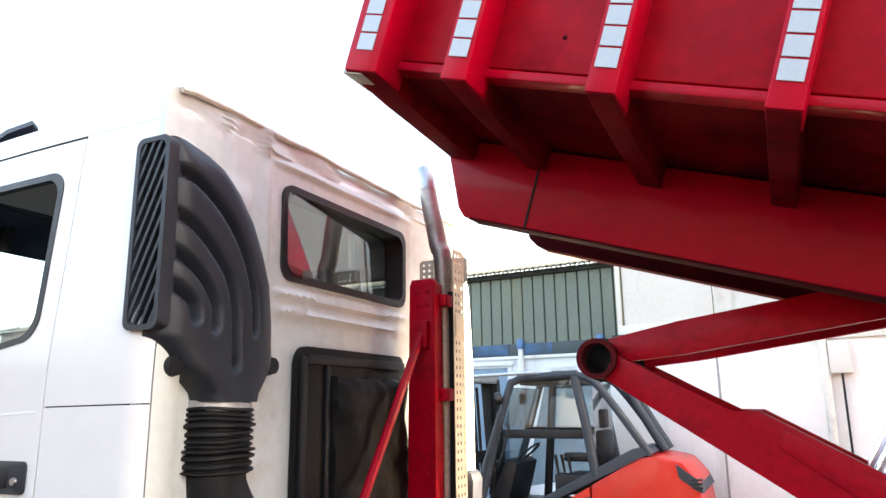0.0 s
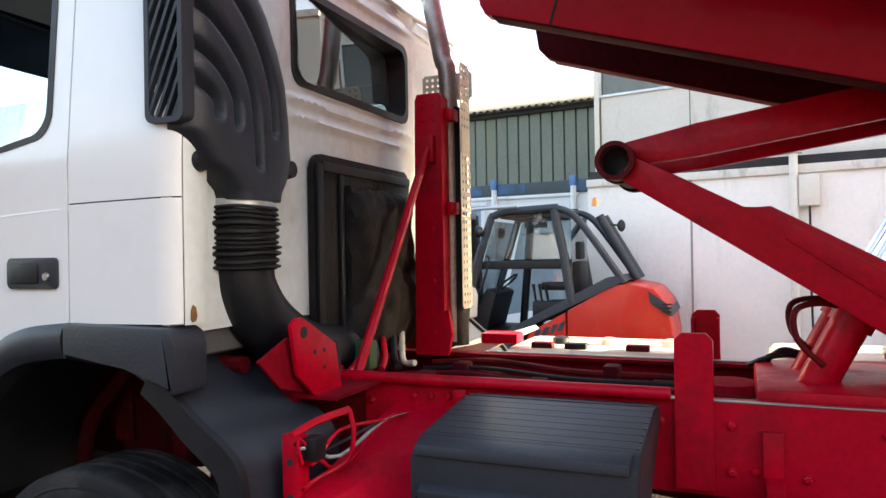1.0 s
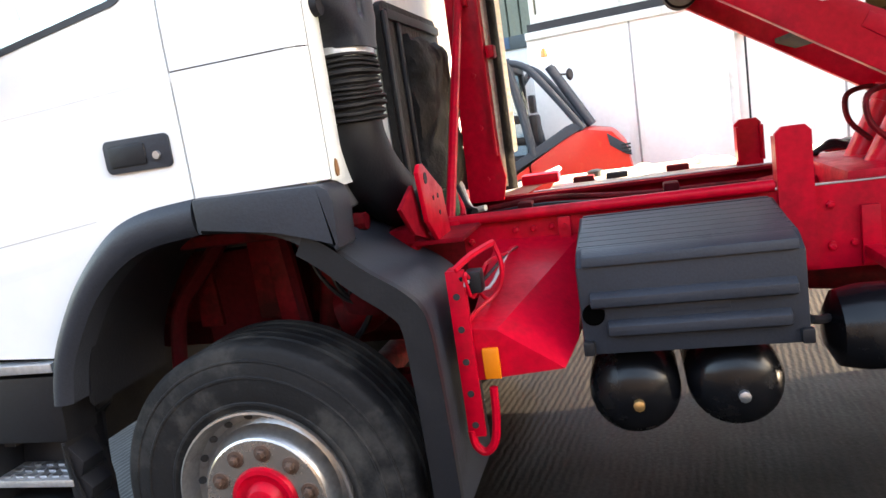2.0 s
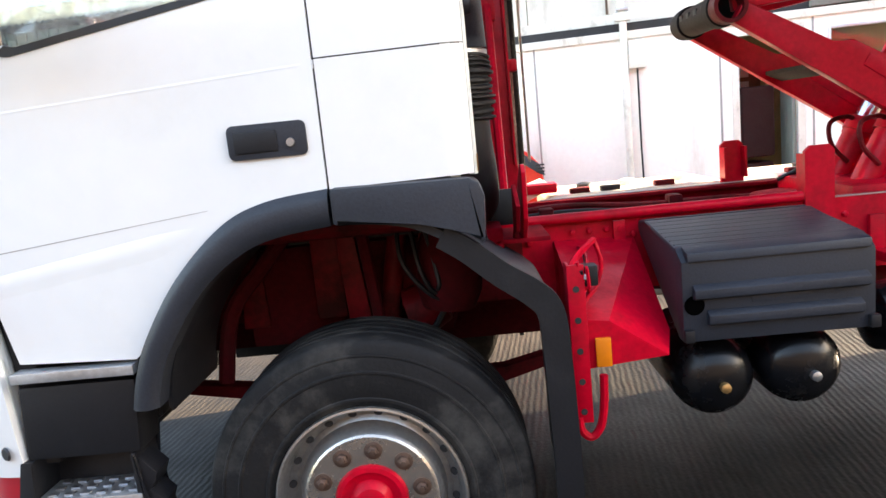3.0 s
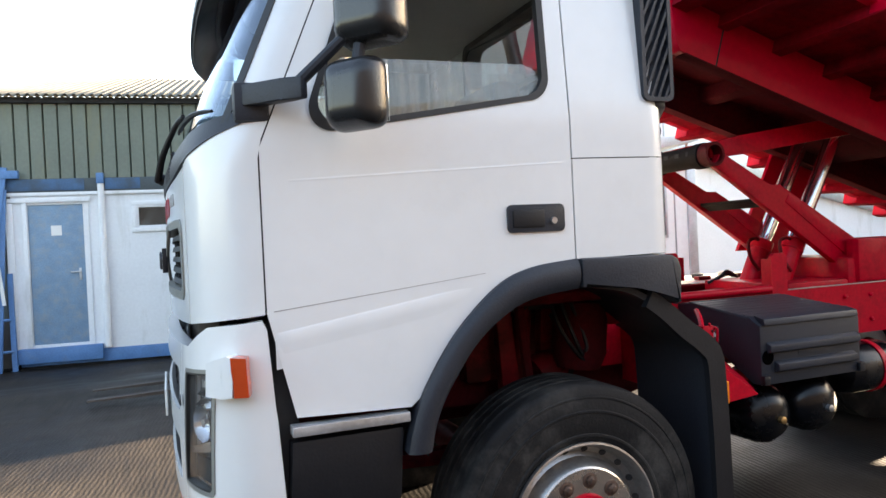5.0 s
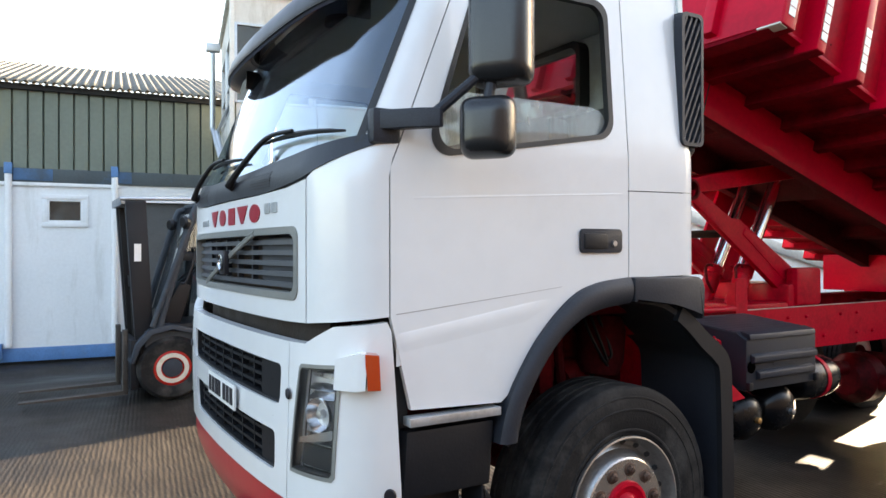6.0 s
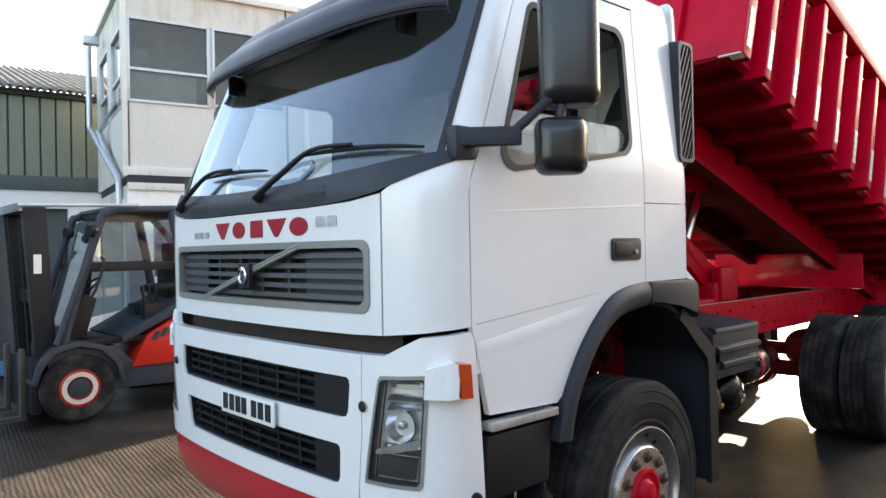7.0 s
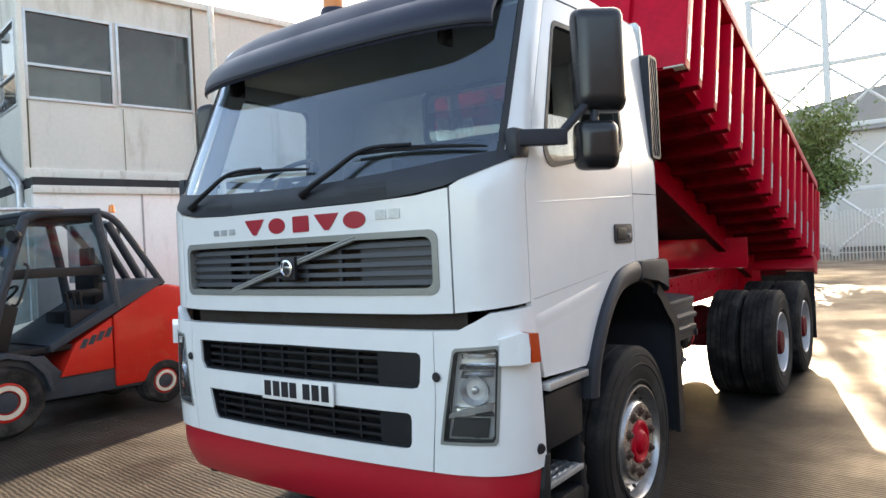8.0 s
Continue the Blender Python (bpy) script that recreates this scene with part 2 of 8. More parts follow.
DISC = mat("bare_wheel_disc", (0.52, 0.46, 0.41), 0.26, metal=0.85, vary=0.12, scale=9, fine=60, bump=0.04, dirt=0.4, dirt_col=(0.3, 0.2, 0.13), dirt_scale=12)
SHIELD = mat("cream_shield_paint", (0.66, 0.61, 0.48), 0.5, vary=0.08, bump=0.02, dirt=0.4, dirt_col=(0.4, 0.3, 0.2), dirt_scale=6)
TUBE = mat("worn_brown_steel", (0.014, 0.011, 0.011), 0.7, metal=0.0, spec=0.12, vary=0.3, scale=9, fine=60, bump=0.1, dirt=0.6, dirt_col=(0.022, 0.017, 0.016), dirt_scale=9)
# grimy red whose dark tone also carries painted shade; rust spots use it too
GRIMRED = mat("grimy_shaded_red", (0.065, 0.003, 0.006), 0.88, vary=0.4, scale=4, fine=40, bump=0.1, dirt=0.7, dirt_col=(0.02, 0.012, 0.01), spec=0.15)
RUSTRED = mat("rust_spotted_red_panel", (0.42, 0.0012, 0.013), 0.42, vary=0.28, scale=2.2, fine=26, bump=0.1, dirt=0.6, dirt_col=(0.13, 0.003, 0.009), dirt_scale=2.2, spec=0.14, edge=0.52)
# sooted red taken darker, so undersides and far faces carry painted shade
UNDERRED = mat("sooted_shaded_red", (0.23, 0.0015, 0.010), 0.85, vary=0.3, scale=3, fine=30, bump=0.08, dirt=0.75, dirt_col=(0.07, 0.003, 0.006), dirt_scale=2.6, spec=0.1, edge=0.47)
CREAMTANK = mat("cream_tank_plastic", (0.66, 0.63, 0.55), 0.5, vary=0.08, bump=0.03, dirt=0.4, dirt_col=(0.4, 0.36, 0.28), dirt_scale=6)


def ground_mat():
    m = bpy.data.materials.new("tamped_concrete_yard")
    m.use_nodes = True
    nt, N = m.node_tree, m.node_tree.nodes
    L = nt.links.new
    b = N["Principled BSDF"]
    tc = N.new("ShaderNodeTexCoord")

    def noise_at(scale, detail, rough=0.6, src=None):
        n = N.new("ShaderNodeTexNoise")
        n.inputs["Scale"].default_value, n.inputs["Detail"].default_value, n.inputs["Roughness"].default_value = scale, detail, rough
        L(src or tc.outputs["Object"], n.inputs["Vector"])
        return n.outputs["Fac"]

    def span(src, a0, a1, b0, b1):
        r = N.new("ShaderNodeMapRange")
        for k, v in enumerate((a0, a1, b0, b1)):
            r.inputs[k + 1].default_value = v
        L(src, r.inputs[0])
        return r.outputs[0]

    def times(src, fac, amount):
        x = N.new("ShaderNodeMix"); x.data_type = "RGBA"; x.blend_type = "MULTIPLY"; x.inputs[0].default_value = amount
        L(src, x.inputs[6]); L(fac, x.inputs[7])
        return x.outputs[2]
    # long tamping marks, broken up along their length
    mp = N.new("ShaderNodeMapping"); mp.inputs["Rotation"].default_value = (0, 0, radians(8)); mp.inputs["Scale"].default_value = (26.0, 1.1, 1)
    L(tc.outputs["Object"], mp.inputs[0])
    streak = noise_at(1.0, 5, 0.6, mp.outputs[0])
    wv = N.new("ShaderNodeTexWave"); wv.inputs["Scale"].default_value = 8.2; wv.inputs["Distortion"].default_value = 2.6
    wv.inputs["Detail"].default_value = 3; wv.inputs["Detail Scale"].default_value = 1.4
    m2 = N.new("ShaderNodeMapping"); m2.inputs["Rotation"].default_value = (0, 0, radians(8))
    L(tc.outputs["Object"], m2.inputs[0]); L(m2.outputs[0], wv.inputs[0])
    blotch, mid, grit = noise_at(0.42, 9, 0.62), noise_at(2.3, 8, 0.65), noise_at(45, 5)
    cr = N.new("ShaderNodeValToRGB")
    cr.color_ramp.elements[0].position, cr.color_ramp.elements[0].color = 0.34, (0.011, 0.0098, 0.009, 1)
    cr.color_ramp.elements[1].position, cr.color_ramp.elements[1].color = 0.68, (0.042, 0.0355, 0.029, 1)
    L(blotch, cr.inputs[0])
    col = times(cr.outputs[0], span(mid, 0.32, 0.68, 0.62, 1.3), 1.0)
    col = times(col, span(grit, 0.3, 0.7, 0.6, 1.35), 0.8)
    col = times(col, span(streak, 0.36, 0.64, 0.55, 1.25), 0.8)
    col = times(col, span(wv.outputs["Fac"], 0.0, 1.0, 0.80, 1.14), 0.8)
    # shade under the lorry, painted in as a ragged dark patch on the bay
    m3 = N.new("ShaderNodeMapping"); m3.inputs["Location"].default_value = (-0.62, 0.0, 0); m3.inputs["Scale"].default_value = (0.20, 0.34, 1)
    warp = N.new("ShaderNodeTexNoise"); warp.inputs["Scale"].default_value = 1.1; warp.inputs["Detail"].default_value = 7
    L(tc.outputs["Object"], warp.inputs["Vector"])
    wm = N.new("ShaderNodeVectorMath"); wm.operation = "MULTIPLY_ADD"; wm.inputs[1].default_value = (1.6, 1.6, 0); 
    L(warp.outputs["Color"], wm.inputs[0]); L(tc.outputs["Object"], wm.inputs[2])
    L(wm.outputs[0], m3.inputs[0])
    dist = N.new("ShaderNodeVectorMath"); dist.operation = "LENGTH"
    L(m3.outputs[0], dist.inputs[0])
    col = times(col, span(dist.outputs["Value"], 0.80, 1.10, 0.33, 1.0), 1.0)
    L(col, b.inputs["Base Color"])
    b.inputs["Specular IOR Level"].default_value = 0.2
    L(span(blotch, 0.38, 0.62, 0.38, 0.72), b.inputs["Roughness"])
    bp = N.new("ShaderNodeBump"); bp.inputs["Strength"].default_value = 0.36; bp.inputs["Distance"].default_value = 0.011
    ad = N.new("ShaderNodeMath"); ad.operation = "MULTIPLY_ADD"; ad.inputs[1].default_value = 0.5
    L(grit, ad.inputs[0])
    a2 = N.new("ShaderNodeMath"); a2.operation = "ADD"
    L(streak, a2.inputs[0]); L(span(wv.outputs["Fac"], 0.0, 1.0, 0.0, 0.5), a2.inputs[1]); L(a2.outputs[0], ad.inputs[2])
    L(ad.outputs[0], bp.inputs["Height"]); L(bp.outputs[0], b.inputs["Normal"])
    return m


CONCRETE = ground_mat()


# ---- mesh helpers ----
def finish(name, bm, material, parent=None, smooth=32):
    me = bpy.data.meshes.new(name)
    bmesh.ops.recalc_face_normals(bm, faces=bm.faces)
    bm.to_mesh(me)
    bm.free()
    mats = material if isinstance(material, (list, tuple)) else [material]
    for mm in mats:
        me.materials.append(mm)
    if smooth:
        me.shade_smooth()
        me.set_sharp_from_angle(angle=radians(smooth))
    ob = new(name, me)
    ob.parent = parent
    return ob


def part(name, bm, material, parent, label="", smooth=32):
    ob = finish(name, bm, material, parent, smooth)
    return tagged(ob, label) if label else ob


def thing(name, label, category, at=(0, 0, 0), rz=0.0, group="", kind=""):
    ob = new(name)
    ob.matrix_basis = pose(*at, 0, 0, rz)
    ob.empty_display_size = 0.2
    return tagged(ob, label, category, group, kind)


def box(bm, x0, x1, y0, y1, z0, z1, bevel=0.0, m=None, seg=2):
    vs = bmesh.ops.create_cube(bm, size=1.0)["verts"]
    for v in vs:
        v.co = Vector(((x0 + x1) / 2 + v.co.x * (x1 - x0), (y0 + y1) / 2 + v.co.y * (y1 - y0), (z0 + z1) / 2 + v.co.z * (z1 - z0)))
    if bevel:
        es = list({e for v in vs for e in v.link_edges})
        res = bmesh.ops.bevel(bm, geom=es, offset=min(bevel, 0.48 * min(abs(x1 - x0), abs(y1 - y0), abs(z1 - z0))), segments=seg, affect="EDGES", profile=0.6)
        vs = list({v for f in res["faces"] for v in f.verts} | {v for v in vs if v.is_valid})
    if m is not None:
        for v in vs:
            v.co = m @ v.co
    return vs


def nb():
    return bmesh.new()


def boxed(*a, **k):
    bm = nb()
    box(bm, *a, **k)
    return bm


def tube(bm, pts, r, n=12, caps=True):
    """A round bar along a polyline; r is one radius or one for each point."""
    pts = [Vector(p) for p in pts]
    rs = r if isinstance(r, (list, tuple)) else [r] * len(pts)
    rings = []
    ref = None
    for i, p in enumerate(pts):
        d = (pts[min(i + 1, len(pts) - 1)] - pts[max(i - 1, 0)]).normalized()
        if ref is None:
            ref = d.orthogonal().normalized()
        a = (ref - d * ref.dot(d)).normalized()
        ref = a
        b = d.cross(a)
        rings.append([bm.verts.new(p + rs[i] * (math.cos(2 * math.pi * k / n) * a + math.sin(2 * math.pi * k / n) * b)) for k in range(n)])
    for a, b in zip(rings, rings[1:]):
        for k in range(n):
            bm.faces.new((a[k], a[(k + 1) % n], b[(k + 1) % n], b[k]))
    if caps:
        bm.faces.new(rings[0][::-1])
        bm.faces.new(rings[-1])
    return bm


def tubed(pts, r, n=12):
    return tube(nb(), pts, r, n)


def smooth_path(pts, n=6):
    pts = [Vector(p) for p in pts]
    out = []
    for i in range(len(pts) - 1):
        p0, p1, p2, p3 = pts[max(i - 1, 0)], pts[i], pts[i + 1], pts[min(i + 2, len(pts) - 1)]
        for k in range(n):
            t = k / n
            out.append(0.5 * ((2 * p1) + (p2 - p0) * t + (2 * p0 - 5 * p1 + 4 * p2 - p3) * t * t + (3 * p1 - p0 - 3 * p2 + p3) * t ** 3))
    return out + [pts[-1]]


def lathe(bm, prof, centre, axis, n=32, closed=False):
    """Turn a profile of (radius, height along the axis) about the axis through centre."""
    axis = Vector(axis).normalized()
    a = axis.orthogonal().normalized()
    b = axis.cross(a)
    c = Vector(centre)
    rings = []
    for r, hgt in prof:
        if r < 1e-6:
            rings.append([bm.verts.new(c + axis * hgt)] * n)
        else:
            rings.append([bm.verts.new(c + axis * hgt + r * (math.cos(2 * math.pi * k / n) * a + math.sin(2 * math.pi * k / n) * b)) for k in range(n)])
    pairs = list(zip(rings, rings[1:]))
    if closed:
        pairs.append((rings[-1], rings[0]))
    for p, q in pairs:
        for k in range(n):
            f = []
            for v in (p[k], p[(k + 1) % n], q[(k + 1) % n], q[k]):
                if v not in f:
                    f.append(v)
            if len(f) > 2:
                bm.faces.new(f)
    return bm


def lathed(prof, centre, axis, n=32, closed=False):
    return lathe(nb(), prof, centre, axis, n, closed)


def prism(bm, poly, axis, lo, hi, bevel=0.0, m=None):
    """Push a flat outline out along x, y or z. The outline gives the other two coordinates in order."""
    def P(a, b, c):
        return {"x": (c, a, b), "y": (a, c, b), "z": (a, b, c)}[axis]
    lo_v = [bm.verts.new(P(a, b, lo)) for a, b in poly]
    hi_v = [bm.verts.new(P(a, b, hi)) for a, b in poly]
    fs = [bm.faces.new(lo_v[::-1]), bm.faces.new(hi_v)]
    n = len(poly)
    for k in range(n):
        fs.append(bm.faces.new((lo_v[k], lo_v[(k + 1) % n], hi_v[(k + 1) % n], hi_v[k])))
    vs = lo_v + hi_v
    if bevel:
        es = list({e for f in fs for e in f.edges})
        res = bmesh.ops.bevel(bm, geom=es, offset=bevel, segments=2, affect="EDGES", profile=0.6)
        vs = list({v for f in res["faces"] for v in f.verts} | {v for v in vs if v.is_valid})
    if m is not None:
        for v in vs:
            v.co = m @ v.co
    return bm


def prismed(poly, axis, lo, hi, bevel=0.0, m=None):
    return prism(nb(), poly, axis, lo, hi, bevel, m)


def rounded(x0, x1, z0, z1, r, n=5):
    """A rectangle with round corners; r: one radius, or four from lower left anticlockwise."""
    rs = r if isinstance(r, (list, tuple)) else [r] * 4
    out = []
    for (cx, cz, a0), q in zip(((x0, z0, 180), (x1, z0, 270), (x1, z1, 0), (x0, z1, 90)), rs):
        ccx = cx + (q if cx == x0 else -q)
        ccz = cz + (q if cz == z0 else -q)
        for k in range(n + 1):
            a = radians(a0 + 90 * k / n)
            out.append((ccx + q * math.cos(a), ccz + q * math.sin(a)))
    return out


def grid_shell(rows, place, thick, closed=False):
    """A sheet from rows of (s, z), laid on a curved skin by place(s, z, inwards), with a thickness and edges."""
    bm = nb()
    nr, nc = len(rows), len(rows[0])
    A = [[bm.verts.new(place(s, z, 0.0)) for s, z in row] for row in rows]
    B = [[bm.verts.new(place(s, z, thick)) for s, z in row] for row in rows]
    cc = nc if closed else nc - 1
    for i in range(nr - 1):
        for k in range(cc):
            k2 = (k + 1) % nc
            bm.faces.new((A[i][k], A[i][k2], A[i + 1][k2], A[i + 1][k]))
            bm.faces.new((B[i][k], B[i + 1][k], B[i + 1][k2], B[i][k2]))
    for k in range(cc):
        k2 = (k + 1) % nc
        bm.faces.new((A[0][k], B[0][k], B[0][k2], A[0][k2]))
        bm.faces.new((A[-1][k], A[-1][k2], B[-1][k2], B[-1][k]))
    if not closed:
        for i in range(nr - 1):
            bm.faces.new((A[i][0], A[i + 1][0], B[i + 1][0], B[i][0]))
            bm.faces.new((A[i][-1], B[i][-1], B[i + 1][-1], A[i + 1][-1]))
    return bm


def on_loop(loop, centre, ang, sx, sz):
    """The point where a ray from the centre, at an angle in scaled space, leaves a loop."""
    d = (math.cos(ang) * sx, math.sin(ang) * sz)
    best = None
    for (x0, z0), (x1, z1) in zip(loop, loop[1:] + loop[:1]):
        ex, ez = x1 - x0, z1 - z0
        det = d[0] * -ez + ex * d[1]
        if abs(det) < 1e-12:
            continue
        rx, rz = x0 - centre[0], z0 - centre[1]
        t = (rx * -ez + ex * rz) / det
        u = (d[0] * rz - d[1] * rx) / det
        if t > 0 and -1e-6 <= u <= 1 + 1e-6 and (best is None or t > best[0]):
            best = (t, (centre[0] + t * d[0], centre[1] + t * d[1]))
    return best[1]


def ring_rows(outer, inner, m=4, n=56):
    """Rows from an outer loop to a hole, with both loops' corners kept."""
    cx = sum(p[0] for p in inner) / len(inner)
    cz = sum(p[1] for p in inner) / len(inner)
    sx = max(abs(p[0] - cx) for p in inner)
    sz = max(abs(p[1] - cz) for p in inner)
    angs = {round(2 * math.pi * k / n, 5) for k in range(n)}
    for lp in (outer, inner):
        angs |= {round(math.atan2((z - cz) / sz, (x - cx) / sx) % (2 * math.pi), 5) for x, z in lp}
    angs = sorted(angs)
    keep = [angs[0]]
    for a in angs[1:]:
        if a - keep[-1] > 0.004:
            keep.append(a)
    O = [on_loop(outer, (cx, cz), a + 1e-6, sx, sz) for a in keep]
    I = [on_loop(inner, (cx, cz), a + 1e-6, sx, sz) for a in keep]
    return [[(o[0] + (i[0] - o[0]) * k / m, o[1] + (i[1] - o[1]) * k / m) for o, i in zip(O, I)] for k in range(m + 1)]


def fill_rows(low, high, m=6, n=24):
    """Rows between a low and a high line, each given as a list of (s, z)."""
    def at(line, t):
        f = t * (len(line) - 1)
        i = min(int(f), len(line) - 2)
        return tuple(a + (b - a) * (f - i) for a, b in zip(line[i], line[i + 1]))
    return [[tuple(a + (b - a) * k / m for a, b in zip(at(low, j / n), at(high, j / n))) for j in range(n + 1)] for k in range(m + 1)]


# ---- ground ----
bm = nb()
gx = [-900, -300, -120, -60, -40] + [-37.5 + 2.5 * i for i in range(10)] + [-14 + 0.5 * i for i in range(27)] + [-0.5, -0.25, 0, 0.12, 0.24, 1] + [2.5 + 2.5 * i for i in range(32)] + [120, 300, 900]
gy = [-900, -300, -120, -60] + [-30 + 2.5 * i for i in range(14)] + [4.0, 5.0, 5.7] + [6.0 + 0.25 * i for i in range(15)] + [10 + 2.5 * i for i in range(17)] + [90, 200, 900]


def smooth01(a, b, v):
    u = min(1.0, max(0.0, (v - a) / (b - a)))
    return u * u * (3 - 2 * u)


def ground_z(x, y):
    """Level yard, falling a little towards the shed."""
    if abs(x) > 30 or abs(y) > 30:
        return 0.0
    fall = -0.27 * smooth01(6.0, 9.4, y) * (1 - smooth01(14, 29, y)) * (1 - smooth01(0.3, 1.6, x)) * smooth01(-28, -20, x)
    return fall + 0.006 * noise.noise((x * 0.3, y * 0.3, 0)) - 0.004


gv = [[bm.verts.new((x, y, ground_z(x, y))) for y in gy] for x in gx]
for i in range(len(gx) - 1):
    for k in range(len(gy) - 1):
        bm.faces.new((gv[i][k], gv[i + 1][k], gv[i + 1][k + 1], gv[i][k + 1]))
ground = tagged(finish("ground", bm, CONCRETE, smooth=60), "worn brown-grey tamped concrete yard, damp in places, shade painted under the lorry", "ground", kind="structure")


# ---- lorry: cab skin ----
lorry = thing("tipper_lorry", "white-cabbed tipper lorry with a raised red body", "lorry")

CTRL = [(-1.33, 0), (-1.326, -0.3), (-1.312, -0.6), (-1.288, -0.85), (-1.27, -0.97), (-1.228, -1.09), (-1.155, -1.175), (-1.045, -1.218), (-0.6, -1.245), (0.1, -1.26), (0.42, -1.26), (0.49, -1.256), (0.53, -1.238), (0.548, -1.205), (0.550, -1.16), (0.54, -1.12)]
dense = smooth_path([(-1.326, 0.3, 0)] + [(x, y, 0) for x, y in CTRL], 24)[24:]
S_LEN = [0.0]
for pa, pb in zip(dense, dense[1:]):
    S_LEN.append(S_LEN[-1] + (pb - pa).length)


def plan(s):
    i = min(max(np.searchsorted(S_LEN, s) - 1, 0), len(dense) - 2)
    f = (s - S_LEN[i]) / (S_LEN[i + 1] - S_LEN[i])
    return dense[i].lerp(dense[i + 1], f), (dense[i + 1] - dense[i]).normalized()


def s_of(x=None, y=None):
    """The length along the near half of the cab's outline at which it reaches x (on the side) or y (on the front)."""
    for i, p in enumerate(dense):
        if (x is not None and p.x >= x and p.y < -1.1) or (y is not None and p.y <= -abs(y)):
            return S_LEN[i]
    return S_LEN[-1]


S_DOOR, S_REAR, S_SEAM, S_FRONT = s_of(x=-1.045), s_of(x=0.5), s_of(x=0.1), 0.97
S_EDGE, S_END = s_of(x=0.538), S_LEN[-1] - 0.004


def cab_at(s, z, inw):
    a = abs(s)
    p, t = plan(a)
    nrm = Vector((-t.y, t.x, 0))                      # inwards
    p = p + nrm * inw
    wf = 1.0 if a < S_DOOR else max(0.0, 1 - (a - S_DOOR) / 1.0)
    ws = min(max((a - S_FRONT) / (S_DOOR - S_FRONT), 0), 1)
    x = p.x + wf * 0.42 * max(0.0, z - 1.95)
    y = p.y + ws * 0.075 * max(0.0, z - 2.05)
    if p.x > 0.49:                                   # the rounded rear corner dies away under the roof
        x -= (p.x - 0.49) * min(max((z - 2.58) / 0.26, 0), 1)
    return Vector((x, -y if s < 0 else y, z))


def mirrored(rows):
    return [[(-s, z) for s, z in row] for row in rows]


def sx(x):
    return s_of(x=x)


G = 0.0028
door_outer = [(S_DOOR + G, 1.412), (sx(-0.972), 1.066), (sx(-0.58), 1.056), (sx(-0.52), 1.12), (sx(-0.46), 1.215), (sx(-0.4), 1.293), (sx(-0.32), 1.375),
              (sx(-0.238), 1.443), (sx(-0.17), 1.478), (sx(-0.094), 1.505), (S_SEAM - G - 0.001, 1.522), (S_SEAM - G - 0.001, 2.848), (S_DOOR + G, 2.848), (S_DOOR + G, 2.1)]
w0, w1 = sx(-0.93), sx(-0.012)
door_hole = ([(w0 + 0.11 * (1 - math.cos(a)), 2.025 + 0.11 * (1 - math.sin(a))) for a in [radians(d) for d in range(0, 91, 9)]]
             + [(w1 - 0.09 + 0.09 * math.sin(a), 2.135 + 0.09 * (1 - math.cos(a))) for a in [radians(d) for d in range(0, 91, 9)]]
             + [(w1 - 0.07 + 0.07 * math.cos(a), 2.65 + 0.07 * math.sin(a)) for a in [radians(d) for d in range(0, 91, 15)]]
             + [(w0 + 0.04 - 0.04 * math.sin(a), 2.68 + 0.04 * math.cos(a)) for a in [radians(d) for d in range(0, 91, 15)]])


def grown(loop, d):
    cx = (min(p[0] for p in loop) + max(p[0] for p in loop)) / 2
    cz = (min(p[1] for p in loop) + max(p[1] for p in loop)) / 2
    hx = (max(p[0] for p in loop) - min(p[0] for p in loop)) / 2
    hz = (max(p[1] for p in loop) - min(p[1] for p in loop)) / 2
    return [(cx + (x - cx) * (hx + d) / hx, cz + (z - cz) * (hz + d) / hz) for x, z in loop]


def lens_rows(loop, n=10):
    """Rows that fill a convex loop, from its rim to its middle."""
    cx = sum(p[0] for p in loop) / len(loop)
    cz = sum(p[1] for p in loop) / len(loop)
    return [[(cx + (x - cx) * f, cz + (z - cz) * f) for x, z in loop] for f in [1 - k / n * 0.985 for k in range(n + 1)]]


def proud(d, skin=None):
    skin = skin or cab_at
    return lambda s, z, inw: skin(s, z, inw - d)


def crease(s, z, inw):
    """The door skin."""
    return cab_at(s, z, inw)


def side_rows(rows, side):
    return mirrored(rows) if side < 0 else rows


